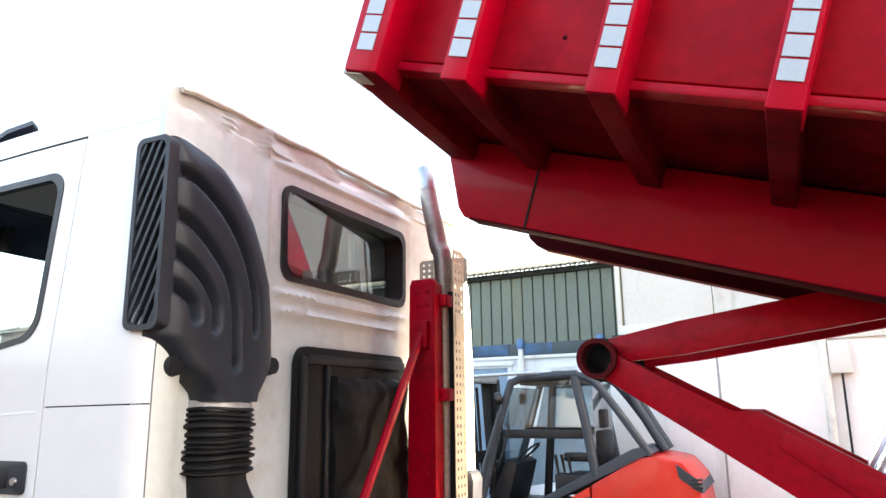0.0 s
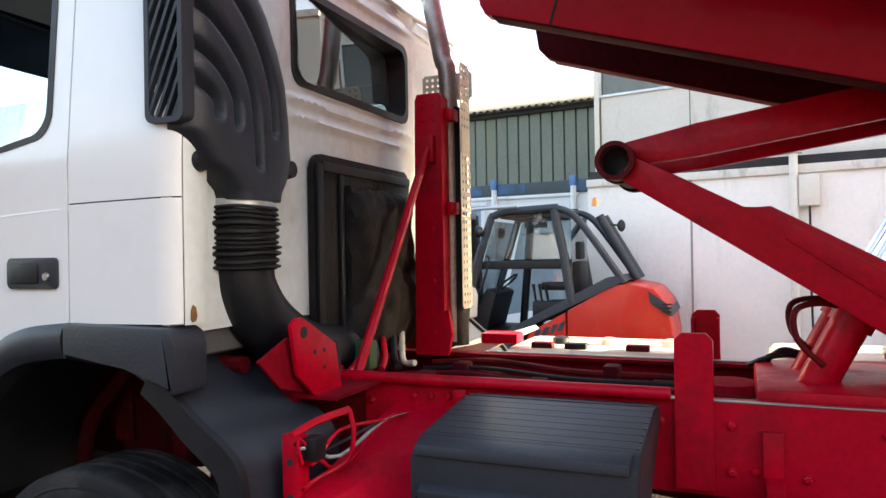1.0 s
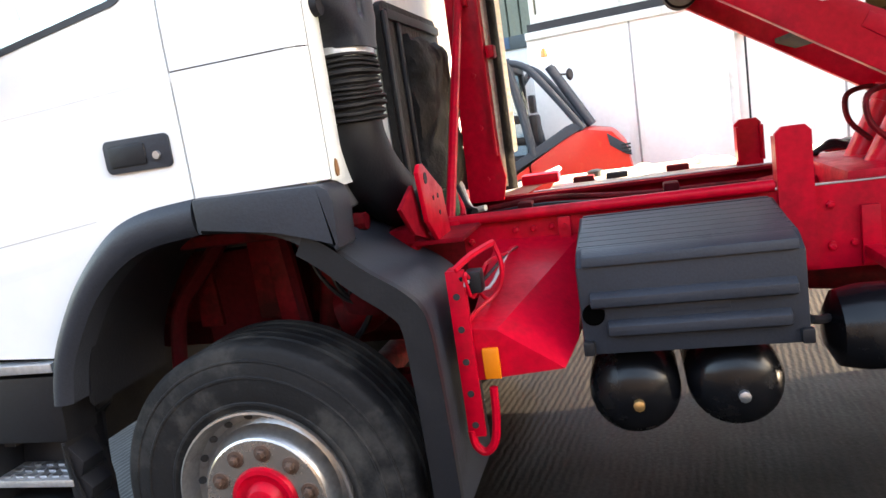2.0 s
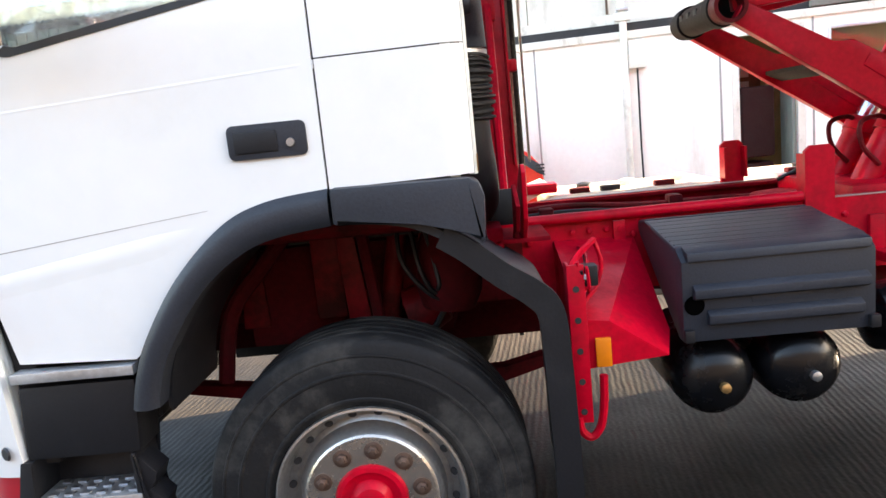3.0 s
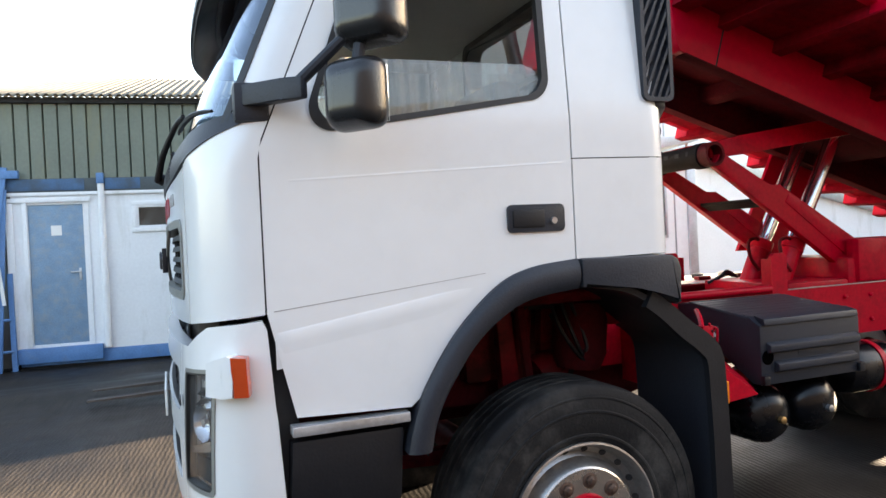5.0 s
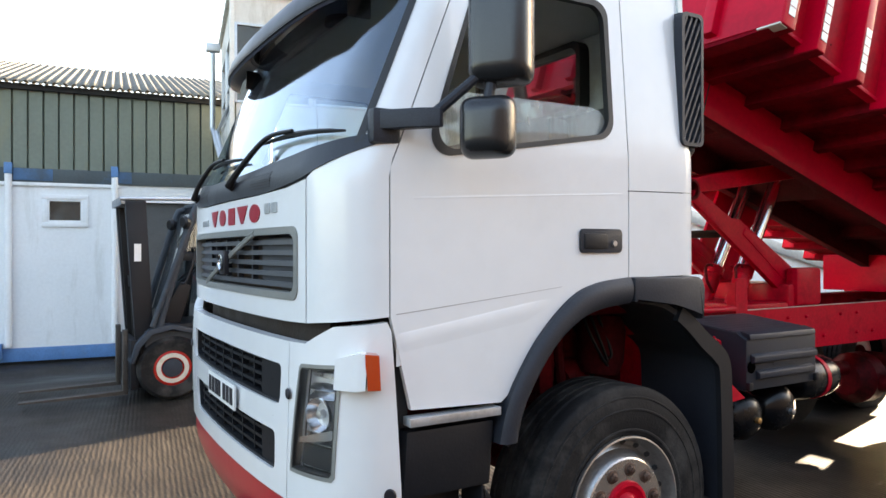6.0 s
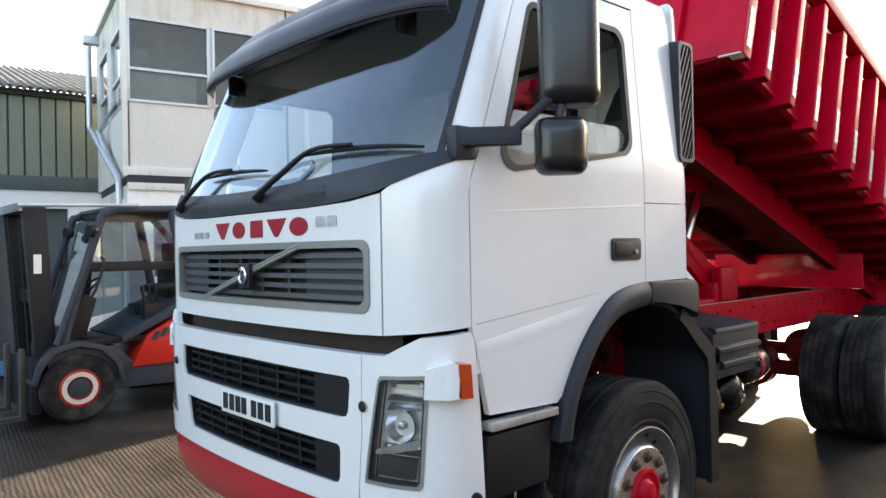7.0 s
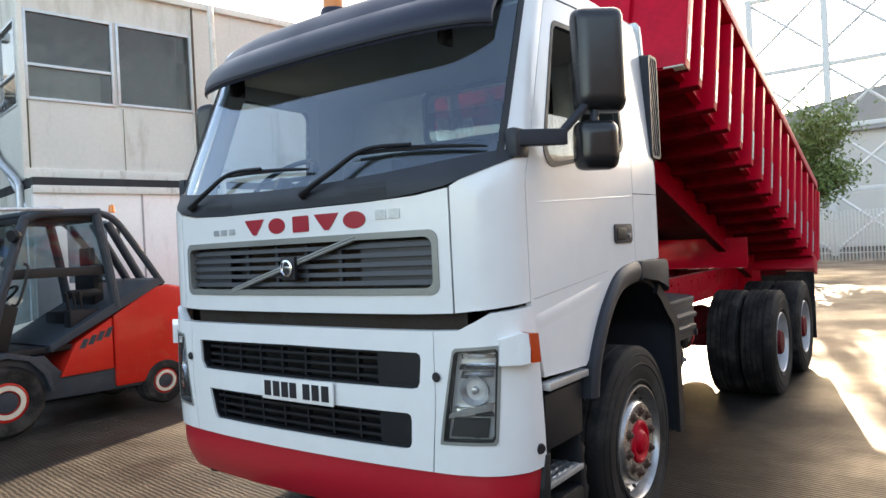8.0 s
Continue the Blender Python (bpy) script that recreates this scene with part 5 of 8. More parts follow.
    flange = part("corner_flange", flip(prismed([(-1.095, 0.72), (-1.004, 0.72), (-1.024, 1.06), (-1.056, 1.33), (-1.075, 1.36), (-1.10, 1.36)], "y", -1.205, -1.172, 0.006), side), REARW, lorry, "grubby pale return flange behind the bumper corner")
    part("flange_slot", flip(prismed([(-1.052, 0.90), (-1.036, 0.90), (-1.058, 1.20), (-1.070, 1.20)], "y", -1.2075, -1.204), side), VOID, flange)
    part("flange_lip", flip(prismed([(-1.016, 0.72), (-1.004, 0.72), (-1.024, 1.06), (-1.056, 1.33), (-1.068, 1.33), (-1.037, 1.06)], "y", -1.222, -1.205, 0.004), side), REARW, flange)
    for z in (0.80, 1.0, 1.12):
        part("flange_bolt", flip(lathed([(0.008, 0.0), (0.008, 0.005), (0, 0.006)], (-1.035 - 0.11 * (z - 0.8), -1.206, z), (0, -1, 0), 8), side), DARK, flange)
    part("step_end", flip(prismed([(-1.045, 0.36), (-1.0, 0.36), (-1.0, 0.60), (-0.975, 0.74), (-1.02, 0.74), (-1.05, 0.60)], "y", -1.245, -1.08, 0.008), side), BLACK, step)
    for kk in range(3):
        part("step_fin", flip(prismed([(-0.64 + 0.012 * kk, 0.72 - 0.10 * kk), (-0.585 + 0.012 * kk, 0.66 - 0.10 * kk), (-0.605 + 0.012 * kk, 0.61 - 0.10 * kk), (-0.65 + 0.012 * kk, 0.58 - 0.10 * kk)], "y", -1.225, -1.12, 0.006), side), BLACK, step)
    part("step_base", flip(boxed(-1.02, -0.62, -1.235, -1.08, 0.36, 0.50, 0.02), side), BLACK, step)


def wheel(x, z, y_out, side, front=True, width=0.30):
    """A tyre with rim; y_out is the outer face of the tyre."""
    c = Vector((x, -y_out * side if side > 0 else y_out, z))
    ax = Vector((0, -1 if side > 0 else 1, 0))
    w = width
    tp = [(0.306, -0.02), (0.317, -0.004), (0.332, 0.003), (0.338, 0.009), (0.346, 0.009), (0.350, 0.006), (0.385, 0.013), (0.42, 0.0125), (0.423, 0.016), (0.429, 0.0158), (0.432, 0.011), (0.458, 0.008), (0.470, 0.005), (0.473, 0.008), (0.478, 0.007), (0.480, 0.002), (0.503, -0.003), (0.514, -0.010), (0.520, -0.022), (0.521, -0.075), (0.508, -0.08), (0.508, -0.092), (0.521, -0.097)]
    for g in range(3):
        y0 = -0.097 - g * 0.05
        tp += [(0.521, y0 - 0.035), (0.508, y0 - 0.038), (0.508, y0 - 0.048), (0.521, y0 - 0.05)]
    tp += [(0.521, -w + 0.02), (0.49, -w + 0.006), (0.43, -w), (0.32, -w), (0.29, -w + 0.03)]
    tp = [(r if r < 0.35 else 0.35 + (r - 0.35) * 1.105, d) for r, d in tp]
    wh = part("wheel", lathed(tp, c, ax, 64), RUBBER, lorry, "worn black lorry tyre on a silver steel rim")
    if front:
        rp = [(0.312, -0.03), (0.318, 0.0), (0.316, 0.012), (0.309, 0.014), (0.302, 0.004), (0.297, -0.016), (0.285, -0.052), (0.264, -0.068), (0.247, -0.058), (0.232, -0.014), (0.221, 0.0), (0.20, 0.0)]
        dp = [(0.221, 0.0), (0.214, 0.005), (0.12, 0.005), (0.11, -0.004)]
        hp = [(0.122, -0.02), (0.121, 0.008), (0.115, 0.018), (0.100, 0.020), (0.090, 0.012), (0.070, 0.008), (0.062, 0.020), (0.050, 0.034), (0.028, 0.040), (0, 0.041)]
        nut_h = 0.004
    else:
        rp = [(0.303, -0.03), (0.307, -0.005), (0.300, 0.004), (0.290, -0.006), (0.280, -0.05), (0.27, -0.14), (0.255, -0.165), (0.21, -0.175)]
        dp = [(0.21, -0.175), (0.14, -0.17), (0.13, -0.17)]
        hp = [(0.13, -0.18), (0.125, -0.02), (0.11, 0.0), (0, 0.005)]
        nut_h = -0.172
    part("rim", lathed(rp, c, ax, 48), RIMSTEEL if front else RIM, wh, "dulled bare steel rim" if front else "")
    part("nut_ring", lathed(dp, c, ax, 40), DISC if front else RIM, wh, "bare metal nut ring" if front else "")
    part("hub", lathed(hp, c, ax, 32), RED if front else OLDRED, wh, "red painted hub")
    u = Vector((1, 0, 0)); v = Vector((0, 0, 1))
    for k in range(10):
        a = 2 * math.pi * (k + 0.3) / 10
        p = c + 0.170 * (math.cos(a) * u + math.sin(a) * v)
        nut = part("nut", lathed([(0.020, nut_h), (0.020, nut_h + 0.018), (0.013, nut_h + 0.021), (0.011, nut_h + 0.028), (0, nut_h + 0.030)], p, ax, 6), COPPER, wh)
        if front:
            part("washer", lathed([(0.030, nut_h), (0.030, nut_h + 0.005), (0.020, nut_h + 0.007)], p, ax, 14), COPPER, nut)
    if front:
        for k in range(20):
            a = 2 * math.pi * (k + 0.5) / 20
            p = c + 0.275 * (math.cos(a) * u + math.sin(a) * v) + ax * -0.0575
            d = (ax - 0.7 * (math.cos(a) * u + math.sin(a) * v)).normalized()
            part("vent_hole", lathed([(0.014, -0.004), (0.014, 0.003), (0, 0.003)], p, d, 12), DARK, wh)
    return wh


for side in (1, -1):
    wheel(0.11, 0.51, 1.225, side)
    for x in (4.15, 5.50):
        wheel(x, 0.51, 1.23, side, False)
        wheel(x, 0.51, 0.90, side, False)
for x in (0.11, 4.15, 5.50):
    part("axle", tubed([(x, -0.95, 0.51), (x, 0.95, 0.51)], 0.075, 16), OLDRED, lorry)
for x in (4.15, 5.50):
    part("axle_case", lathed([(0, -0.22), (0.14, -0.2), (0.22, -0.08), (0.22, 0.08), (0.14, 0.2), (0, 0.22)], (x, 0, 0.53), (1, 0, 0), 20), OLDRED, lorry)

# ---- lorry: chassis ----
for side in (1, -1):
    prof = [(-0.45, 0.94), (-0.37, 0.94), (-0.37, 0.955), (-0.435, 0.955), (-0.435, 1.225), (-0.37, 1.225), (-0.37, 1.24), (-0.45, 1.24)]
    # far rail gets a darker copy of the red, as shade between the rails
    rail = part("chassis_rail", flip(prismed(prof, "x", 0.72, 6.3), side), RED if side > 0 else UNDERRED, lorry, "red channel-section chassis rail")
    # front length in darker red, shade of the wheel arch painted in
    part("front_rail", flip(prismed(prof, "x", -1.0, 0.72), side), OLDRED, rail, "oily front length of the rail, darkened for arch shade")
    part("worn_edge", flip(boxed(0.9, 6.2, -0.452, -0.43, 1.2405, 1.246, 0.002), side), STEEL, rail, "bare worn steel edge")
    for k in range(26):
        x = 0.75 + k * 0.215
        for z in (1.17, 1.02):
            if (k * 7 + int(z * 10)) % 3:
                part("bolt", flip(lathed([(0.014, 0.0), (0.014, 0.012), (0.008, 0.016), (0, 0.016)], (x, -0.45, z), (0, -1, 0), 6), side), RED, rail)
    bm = nb()
    prism(bm, [(1.872, 0.96), (1.99, 0.96), (1.99, 1.44), (1.97, 1.462), (1.895, 1.462), (1.872, 1.44)], "y", -0.475, -0.455)
    prism(bm, [(1.872, 1.27), (1.884, 1.27), (1.884, 1.43), (1.872, 1.43)], "y", -0.455, -0.40)
    prism(bm, [(1.978, 1.27), (1.99, 1.27), (1.99, 1.43), (1.978, 1.43)], "y", -0.455, -0.40)
    part("body_guide", flip(bm, side), RED, rail, "red upright body guide bracket")
# crossmembers darkened to suit the shade between the rails
for x in (0.9, 1.72, 2.9, 3.7, 4.8, 6.0):
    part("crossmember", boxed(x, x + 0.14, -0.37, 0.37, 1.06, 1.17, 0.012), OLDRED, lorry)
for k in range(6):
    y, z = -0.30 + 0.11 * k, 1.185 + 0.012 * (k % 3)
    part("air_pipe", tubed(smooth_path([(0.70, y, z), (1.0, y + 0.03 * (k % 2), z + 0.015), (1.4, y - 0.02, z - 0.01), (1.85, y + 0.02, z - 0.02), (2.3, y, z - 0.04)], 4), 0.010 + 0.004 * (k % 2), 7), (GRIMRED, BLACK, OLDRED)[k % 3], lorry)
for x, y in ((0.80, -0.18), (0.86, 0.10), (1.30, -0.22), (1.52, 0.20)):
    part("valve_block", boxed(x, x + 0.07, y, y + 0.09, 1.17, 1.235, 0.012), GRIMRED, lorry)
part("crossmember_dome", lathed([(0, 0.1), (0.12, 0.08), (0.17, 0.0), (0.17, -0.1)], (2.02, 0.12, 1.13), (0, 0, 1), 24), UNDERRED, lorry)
# gearbox and engine in dark red that includes the shade under the cab
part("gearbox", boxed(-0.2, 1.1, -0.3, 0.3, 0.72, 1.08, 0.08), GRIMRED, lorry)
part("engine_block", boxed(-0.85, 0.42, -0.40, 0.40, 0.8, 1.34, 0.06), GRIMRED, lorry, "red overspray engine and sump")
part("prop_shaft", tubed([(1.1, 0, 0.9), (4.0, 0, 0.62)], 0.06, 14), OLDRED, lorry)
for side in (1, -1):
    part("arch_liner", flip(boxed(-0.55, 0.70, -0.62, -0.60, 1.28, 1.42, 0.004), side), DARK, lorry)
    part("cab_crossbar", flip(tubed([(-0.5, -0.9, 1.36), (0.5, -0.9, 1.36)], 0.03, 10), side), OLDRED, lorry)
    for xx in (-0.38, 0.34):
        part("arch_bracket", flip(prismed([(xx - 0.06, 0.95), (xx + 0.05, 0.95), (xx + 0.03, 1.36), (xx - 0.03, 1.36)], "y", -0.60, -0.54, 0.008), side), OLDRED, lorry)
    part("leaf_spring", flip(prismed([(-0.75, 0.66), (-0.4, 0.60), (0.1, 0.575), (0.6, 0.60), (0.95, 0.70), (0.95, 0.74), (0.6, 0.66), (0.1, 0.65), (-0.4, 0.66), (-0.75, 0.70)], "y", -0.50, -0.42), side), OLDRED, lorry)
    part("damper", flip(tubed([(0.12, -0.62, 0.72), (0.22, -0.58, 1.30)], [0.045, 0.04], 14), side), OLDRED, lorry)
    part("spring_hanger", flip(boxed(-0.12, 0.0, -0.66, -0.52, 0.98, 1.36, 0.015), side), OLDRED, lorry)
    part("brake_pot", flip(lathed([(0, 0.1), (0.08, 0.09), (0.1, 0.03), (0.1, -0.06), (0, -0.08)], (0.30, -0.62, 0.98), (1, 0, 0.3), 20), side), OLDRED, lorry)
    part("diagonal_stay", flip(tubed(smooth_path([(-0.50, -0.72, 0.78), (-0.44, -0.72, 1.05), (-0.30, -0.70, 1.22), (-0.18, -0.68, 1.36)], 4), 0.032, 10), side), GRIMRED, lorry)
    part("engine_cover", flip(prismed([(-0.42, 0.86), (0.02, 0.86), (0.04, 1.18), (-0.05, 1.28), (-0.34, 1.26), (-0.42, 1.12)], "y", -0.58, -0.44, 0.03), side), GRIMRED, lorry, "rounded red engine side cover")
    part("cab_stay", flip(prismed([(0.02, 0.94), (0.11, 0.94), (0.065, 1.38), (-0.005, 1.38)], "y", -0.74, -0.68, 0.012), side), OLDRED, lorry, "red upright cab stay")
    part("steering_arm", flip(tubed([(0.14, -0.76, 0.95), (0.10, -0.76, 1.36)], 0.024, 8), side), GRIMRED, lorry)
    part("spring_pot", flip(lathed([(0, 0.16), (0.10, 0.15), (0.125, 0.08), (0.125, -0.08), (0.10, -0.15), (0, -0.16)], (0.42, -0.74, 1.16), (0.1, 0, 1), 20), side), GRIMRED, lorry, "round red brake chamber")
    for kk in range(3):
        part("brake_hose", flip(tubed(smooth_path([(0.24 + 0.05 * kk, -0.80, 1.33), (0.26 + 0.06 * kk, -0.86, 1.20 - 0.03 * kk), (0.38, -0.84, 1.06 + 0.02 * kk), (0.50, -0.72, 1.10)], 5), 0.009, 6), side), BLACK, lorry)
    part("hose", flip(tubed(smooth_path([(0.35, -0.60, 1.25), (0.42, -0.68, 1.1), (0.36, -0.72, 0.95), (0.26, -0.70, 0.85)], 5), 0.012, 8), side), BLACK, lorry)

# bracketry behind the front mudguard, near side
bm = nb()
GY = -1.105
box(bm, 0.805, 0.862, GY - 0.014, GY, 0.66, 1.20, 0.003)
box(bm, 0.805, 0.817, GY, GY + 0.06, 0.66, 1.20, 0.003)
tube(bm, smooth_path([(0.815, GY - 0.006, 0.68), (0.822, GY - 0.006, 0.63), (0.852, GY - 0.006, 0.605), (0.885, GY - 0.006, 0.64), (0.90, GY - 0.006, 0.72), (0.905, GY - 0.006, 0.82)], 5), 0.014, 8)
tube(bm, smooth_path([(0.82, GY + 0.01, 1.19), (0.87, GY + 0.08, 1.225), (0.93, GY + 0.17, 1.245)], 3), 0.012, 6)
tube(bm, smooth_path([(0.93, GY + 0.17, 1.245), (0.95, GY + 0.16, 1.17), (0.93, GY + 0.15, 1.09), (0.87, GY + 0.08, 1.05), (0.85, GY + 0.02, 1.03)], 5), 0.008, 8)
box(bm, 0.835, 0.85, GY, GY + 0.06, 0.96, 1.19, 0.003)
gb = part("guard_bracket", bm, RED, lorry, "red drilled guard bracket")
for k in range(5):
    part("hole", lathed([(0.011, 0.0), (0.011, 0.002), (0, 0.002)], (0.832, -1.1195, 0.70 + 0.105 * k), (0, -1, 0), 12), DARK, gb)
bm = nb()
v = [bm.verts.new(p) for p in ((0.85, -1.10, 1.01), (0.935, -1.10, 1.0), (1.13, -1.085, 0.86), (0.85, -1.10, 0.84), (0.85, -0.45, 1.17), (1.18, -0.45, 1.16), (1.18, -0.45, 0.88), (0.85, -0.45, 0.86), (1.17, -0.96, 0.91))]
for f in ((0, 1, 2, 3), (0, 4, 5, 1), (1, 5, 8), (1, 8, 2), (8, 5, 6), (2, 8, 6), (2, 6, 7, 3), (4, 7, 6, 5), (3, 7, 4, 0)):
    bm.faces.new([v[i] for i in f])
part("outrigger", bm, RED, lorry, "red folded steel outrigger", smooth=20)
part("side_marker", boxed(0.884, 0.936, -1.118, -1.10, 0.848, 0.948, 0.006), AMBER, lorry, "amber side marker lamp")
for k in range(4):
    pth = smooth_path([(0.84 + 0.012 * k, -1.12, 1.21 - 0.03 * k), (0.87, -1.06 - 0.02 * k, 1.10 + 0.03 * k), (0.90, -0.95, 1.18 - 0.04 * k), (0.93, -0.70, 1.16), (0.94, -0.47, 1.14)], 4)
    part("wiring", tubed(pth, 0.006, 6), (RED, BLACK, TAPE, RED)[k], lorry)
part("junction_box", boxed(0.86, 0.91, -1.10, -1.04, 1.12, 1.19, 0.008), BLACK, lorry)
bm = prismed([(-0.935, 1.50), (-0.905, 1.525), (-0.87, 1.525), (-0.66, 1.415), (-0.64, 1.30), (-0.62, 1.25), (-0.80, 1.25), (-0.90, 1.335)], "x", 0.70, 0.716, 0.003)
cm = part("cab_mount", bm, RED, lorry, "red cab mounting bracket with a bolt hole")
for y, z, r in ((-0.865, 1.475, 0.020), (-0.80, 1.40, 0.009), (-0.74, 1.40, 0.009), (-0.74, 1.34, 0.009)):
    part("hole", lathed([(r, 0.0), (r, 0.002), (0, 0.002)], (0.7165, y, z), (1, 0, 0), 16), DARK, cm)
# mount pieces in the darker red, for shade behind the cab
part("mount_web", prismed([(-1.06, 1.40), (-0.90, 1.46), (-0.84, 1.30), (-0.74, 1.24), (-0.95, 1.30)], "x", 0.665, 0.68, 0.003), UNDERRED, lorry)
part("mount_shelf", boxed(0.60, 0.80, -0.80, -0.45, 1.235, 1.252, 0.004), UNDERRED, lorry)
for k in range(5):
    part("coolant_pipe", tubed(smooth_path([(0.62 + 0.03 * k, -0.44 + 0.10 * k, 1.25), (0.66, -0.35 + 0.09 * k, 1.33 - 0.02 * k), (0.60, -0.28 + 0.10 * k, 1.36), (0.56, -0.2 + 0.09 * k, 1.28)], 5), 0.014 + 0.004 * (k % 2), 8), (RED, BLACK, RED, BLACK, CREAM)[k], lorry)
part("green_reservoir", boxed(0.60, 0.68, -0.34, -0.27, 1.26, 1.38, 0.015), mat("green_cap", (0.03, 0.08, 0.035), 0.5), lorry)
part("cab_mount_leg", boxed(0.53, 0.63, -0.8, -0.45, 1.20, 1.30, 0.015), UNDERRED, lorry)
part("side_pipe", tubed([(0.62, -0.47, 1.262), (1.2, -0.47, 1.262), (1.86, -0.47, 1.262)], 0.022, 12), RED, lorry)

for x in (0.93, 1.0, 1.07):
    part("rail_bolt", lathed([(0.013, 0.0), (0.013, 0.012), (0.008, 0.016), (0, 0.016)], (x, -0.45, 1.20), (0, -1, 0), 6), RED, lorry)
hang = part("rail_bracket", boxed(1.095, 1.145, -0.475, -0.452, 1.08, 1.235, 0.006), RED, lorry)
for z in (1.105, 1.20):
    part("bracket_bolt", lathed([(0.011, 0.0), (0.011, 0.010), (0, 0.012)], (1.12, -0.475, z), (0, -1, 0), 6), RED, hang)
for k in range(5):
    part("rail_bolt", lathed([(0.012, 0.0), (0.012, 0.012), (0, 0.014)], (1.90 + 0.07 * k, -0.45, 1.03), (0, -1, 0), 6), RED, lorry)
# battery box
bm = nb()
prism(bm, [(-1.05, 0.88), (-0.99, 0.88), (-0.49, 1.18), (-0.48, 1.232), (-0.60, 1.240), (-0.98, 1.20), (-1.05, 1.16)], "x", 1.19, 1.83, 0.018)
bb = part("battery_box", bm, PLASTIC, lorry, "dark plastic battery box with moulded ribs")
for z0, xa, xb in ((1.055, 1.225, 1.80), (0.965, 1.27, 1.78)):
    bm = prismed([(-1.045, z0 - 0.03), (-1.078, z0 - 0.018), (-1.078, z0 + 0.012), (-1.045, z0 + 0.03)], "x", xa, xb, 0.008)
    part("rib", bm, PLASTIC, bb)
part("rib", prismed([(-1.03, 1.155), (-1.062, 1.16), (-1.056, 1.19), (-0.99, 1.205)], "x", 1.21, 1.81, 0.006), PLASTIC, bb)
for k in range(8):
    y = -0.94 + k * 0.052
    bm = nb()
    box(bm, 1.20, 1.82, y - 0.011, y + 0.011, -0.006, 0.0008, 0.0006)
    for v in bm.verts:
        v.co.z += 1.199 + (y + 0.98) * 0.105
    part("top_rib", bm, PLASTIC, bb)
part("box_hole", lathed([(0.034, 0.0), (0.034, 0.0025), (0, 0.0025)], (1.230, -1.0505, 1.011), (0, -1, 0), 16), VOID, bb)
for x in (1.205, 1.815):
    part("latch", boxed(x - 0.015, x + 0.02, -1.07, -1.04, 0.885, 0.93, 0.008), BLACK, bb)
part("bar_shape", boxed(1.42, 1.62, -1.053, -1.0505, 1.005, 1.03, 0.001), PLASTIC, bb)
for x, tz in ((1.325, 0.712), (1.632, 0.728)):
    tank = part("air_tank", lathed([(0, 0.02), (0.05, 0.015), (0.105, -0.01), (0.136, -0.05), (0.145, -0.09), (0.145, -0.50), (0.11, -0.56), (0, -0.58)], (x, -0.99, tz), (0, -1, 0), 36), TANK, lorry, "black round-ended air tank")
    part("drain_plug", lathed([(0.018, 0.0), (0.018, 0.022), (0.010, 0.026), (0, 0.026)], (x + 0.01, -1.008, tz - 0.012), (0, -1, 0), 8), mat("brass", (0.5, 0.3, 0.12), 0.4, metal=0.8) if x < 1.4 else STEEL, tank)
    part("tank_bracket", boxed(x - 0.03, x + 0.03, -0.80, -0.74, 0.72, 0.90, 0.005), RED, lorry)
tank = part("air_tank", lathed([(0, 0.02), (0.06, 0.012), (0.12, -0.02), (0.131, -0.07), (0.135, -0.10), (0.135, -0.32), (0.12, -0.38), (0, -0.40)], (1.93, -0.80, 0.838), (-1, 0, 0), 36), TANK, lorry, "black round-ended air tank")
for x in (2.16,):
    part("strap", lathed([(0.136, -0.018), (0.140, -0.018), (0.140, 0.018), (0.136, 0.018)], (x, -0.80, 0.838), (1, 0, 0), 36), RED, tank, "red tank strap")
    part("strap_bracket", boxed(x - 0.025, x + 0.025, -0.76, -0.45, 0.98, 1.02, 0.004), RED, lorry)
    part("strap_plate", boxed(x - 0.03, x + 0.03, -0.475, -0.452, 0.95, 1.16, 0.004), RED, lorry)
part("air_line", tubed(smooth_path([(1.84, -0.98, 0.93), (1.88, -0.90, 0.90), (1.94, -0.82, 0.88)], 4), 0.014, 8), BLACK, lorry)
# far-side tanks
for x0, x1 in ((0.95, 1.95), (2.2, 3.3)):
    ft = part("side_tank", boxed(x0, x1, 0.56, 1.15, 0.62, 1.248, 0.06, seg=3), CREAMTANK, lorry, "cream side tank")
    for x in (x0 + 0.25, x0 + 0.5, x0 + 0.8):
        part("tank_cap", lathed([(0.045, 0.0), (0.045, 0.03), (0.02, 0.038), (0, 0.038)], (x, 0.80, 1.248), (0, 0, 1), 16), BLACK if x < x0 + 0.4 else CREAMTANK, ft)
for x in (1.15, 1.32, 1.62, 2.35, 2.7):
    part("tank_fitting", boxed(x - 0.06, x + 0.05, 0.60, 0.66, 1.24, 1.275, 0.008), (OLDRED if x != 1.32 else BLACK), lorry)
part("red_wing", prismed([(0.62, 1.16), (0.80, 1.20), (1.0, 1.29), (0.98, 1.31), (0.78, 1.25), (0.62, 1.22)], "y", 0.62, 1.1, 0.006), CREAM, lorry)
part("red_fitting", boxed(0.82, 1.02, 0.60, 0.72, 1.26, 1.315, 0.012), RED, lorry)

# ---- lorry: exhaust stack ----
stack = part("exhaust_post", prismed([(0.605, 1.24), (0.775, 1.24), (0.80, 1.35), (0.778, 1.46), (0.765, 2.48), (0.75, 2.51), (0.632, 2.51), (0.62, 2.48)], "y", 0.26, 0.29, 0.004), RED, lorry, "red exhaust support post")
bm = nb()
box(bm, 0.766, 0.778, 0.22, 0.30, 1.46, 2.48)
part("post_flange", bm, RED, stack)
for z in (2.45, 2.38, 2.27, 2.17):
    for x in (0.66, 0.72):
        part("bolt", lathed([(0.009, 0), (0.009, 0.006), (0, 0.008)], (x, 0.26, z), (0, -1, 0), 8), RED, stack)
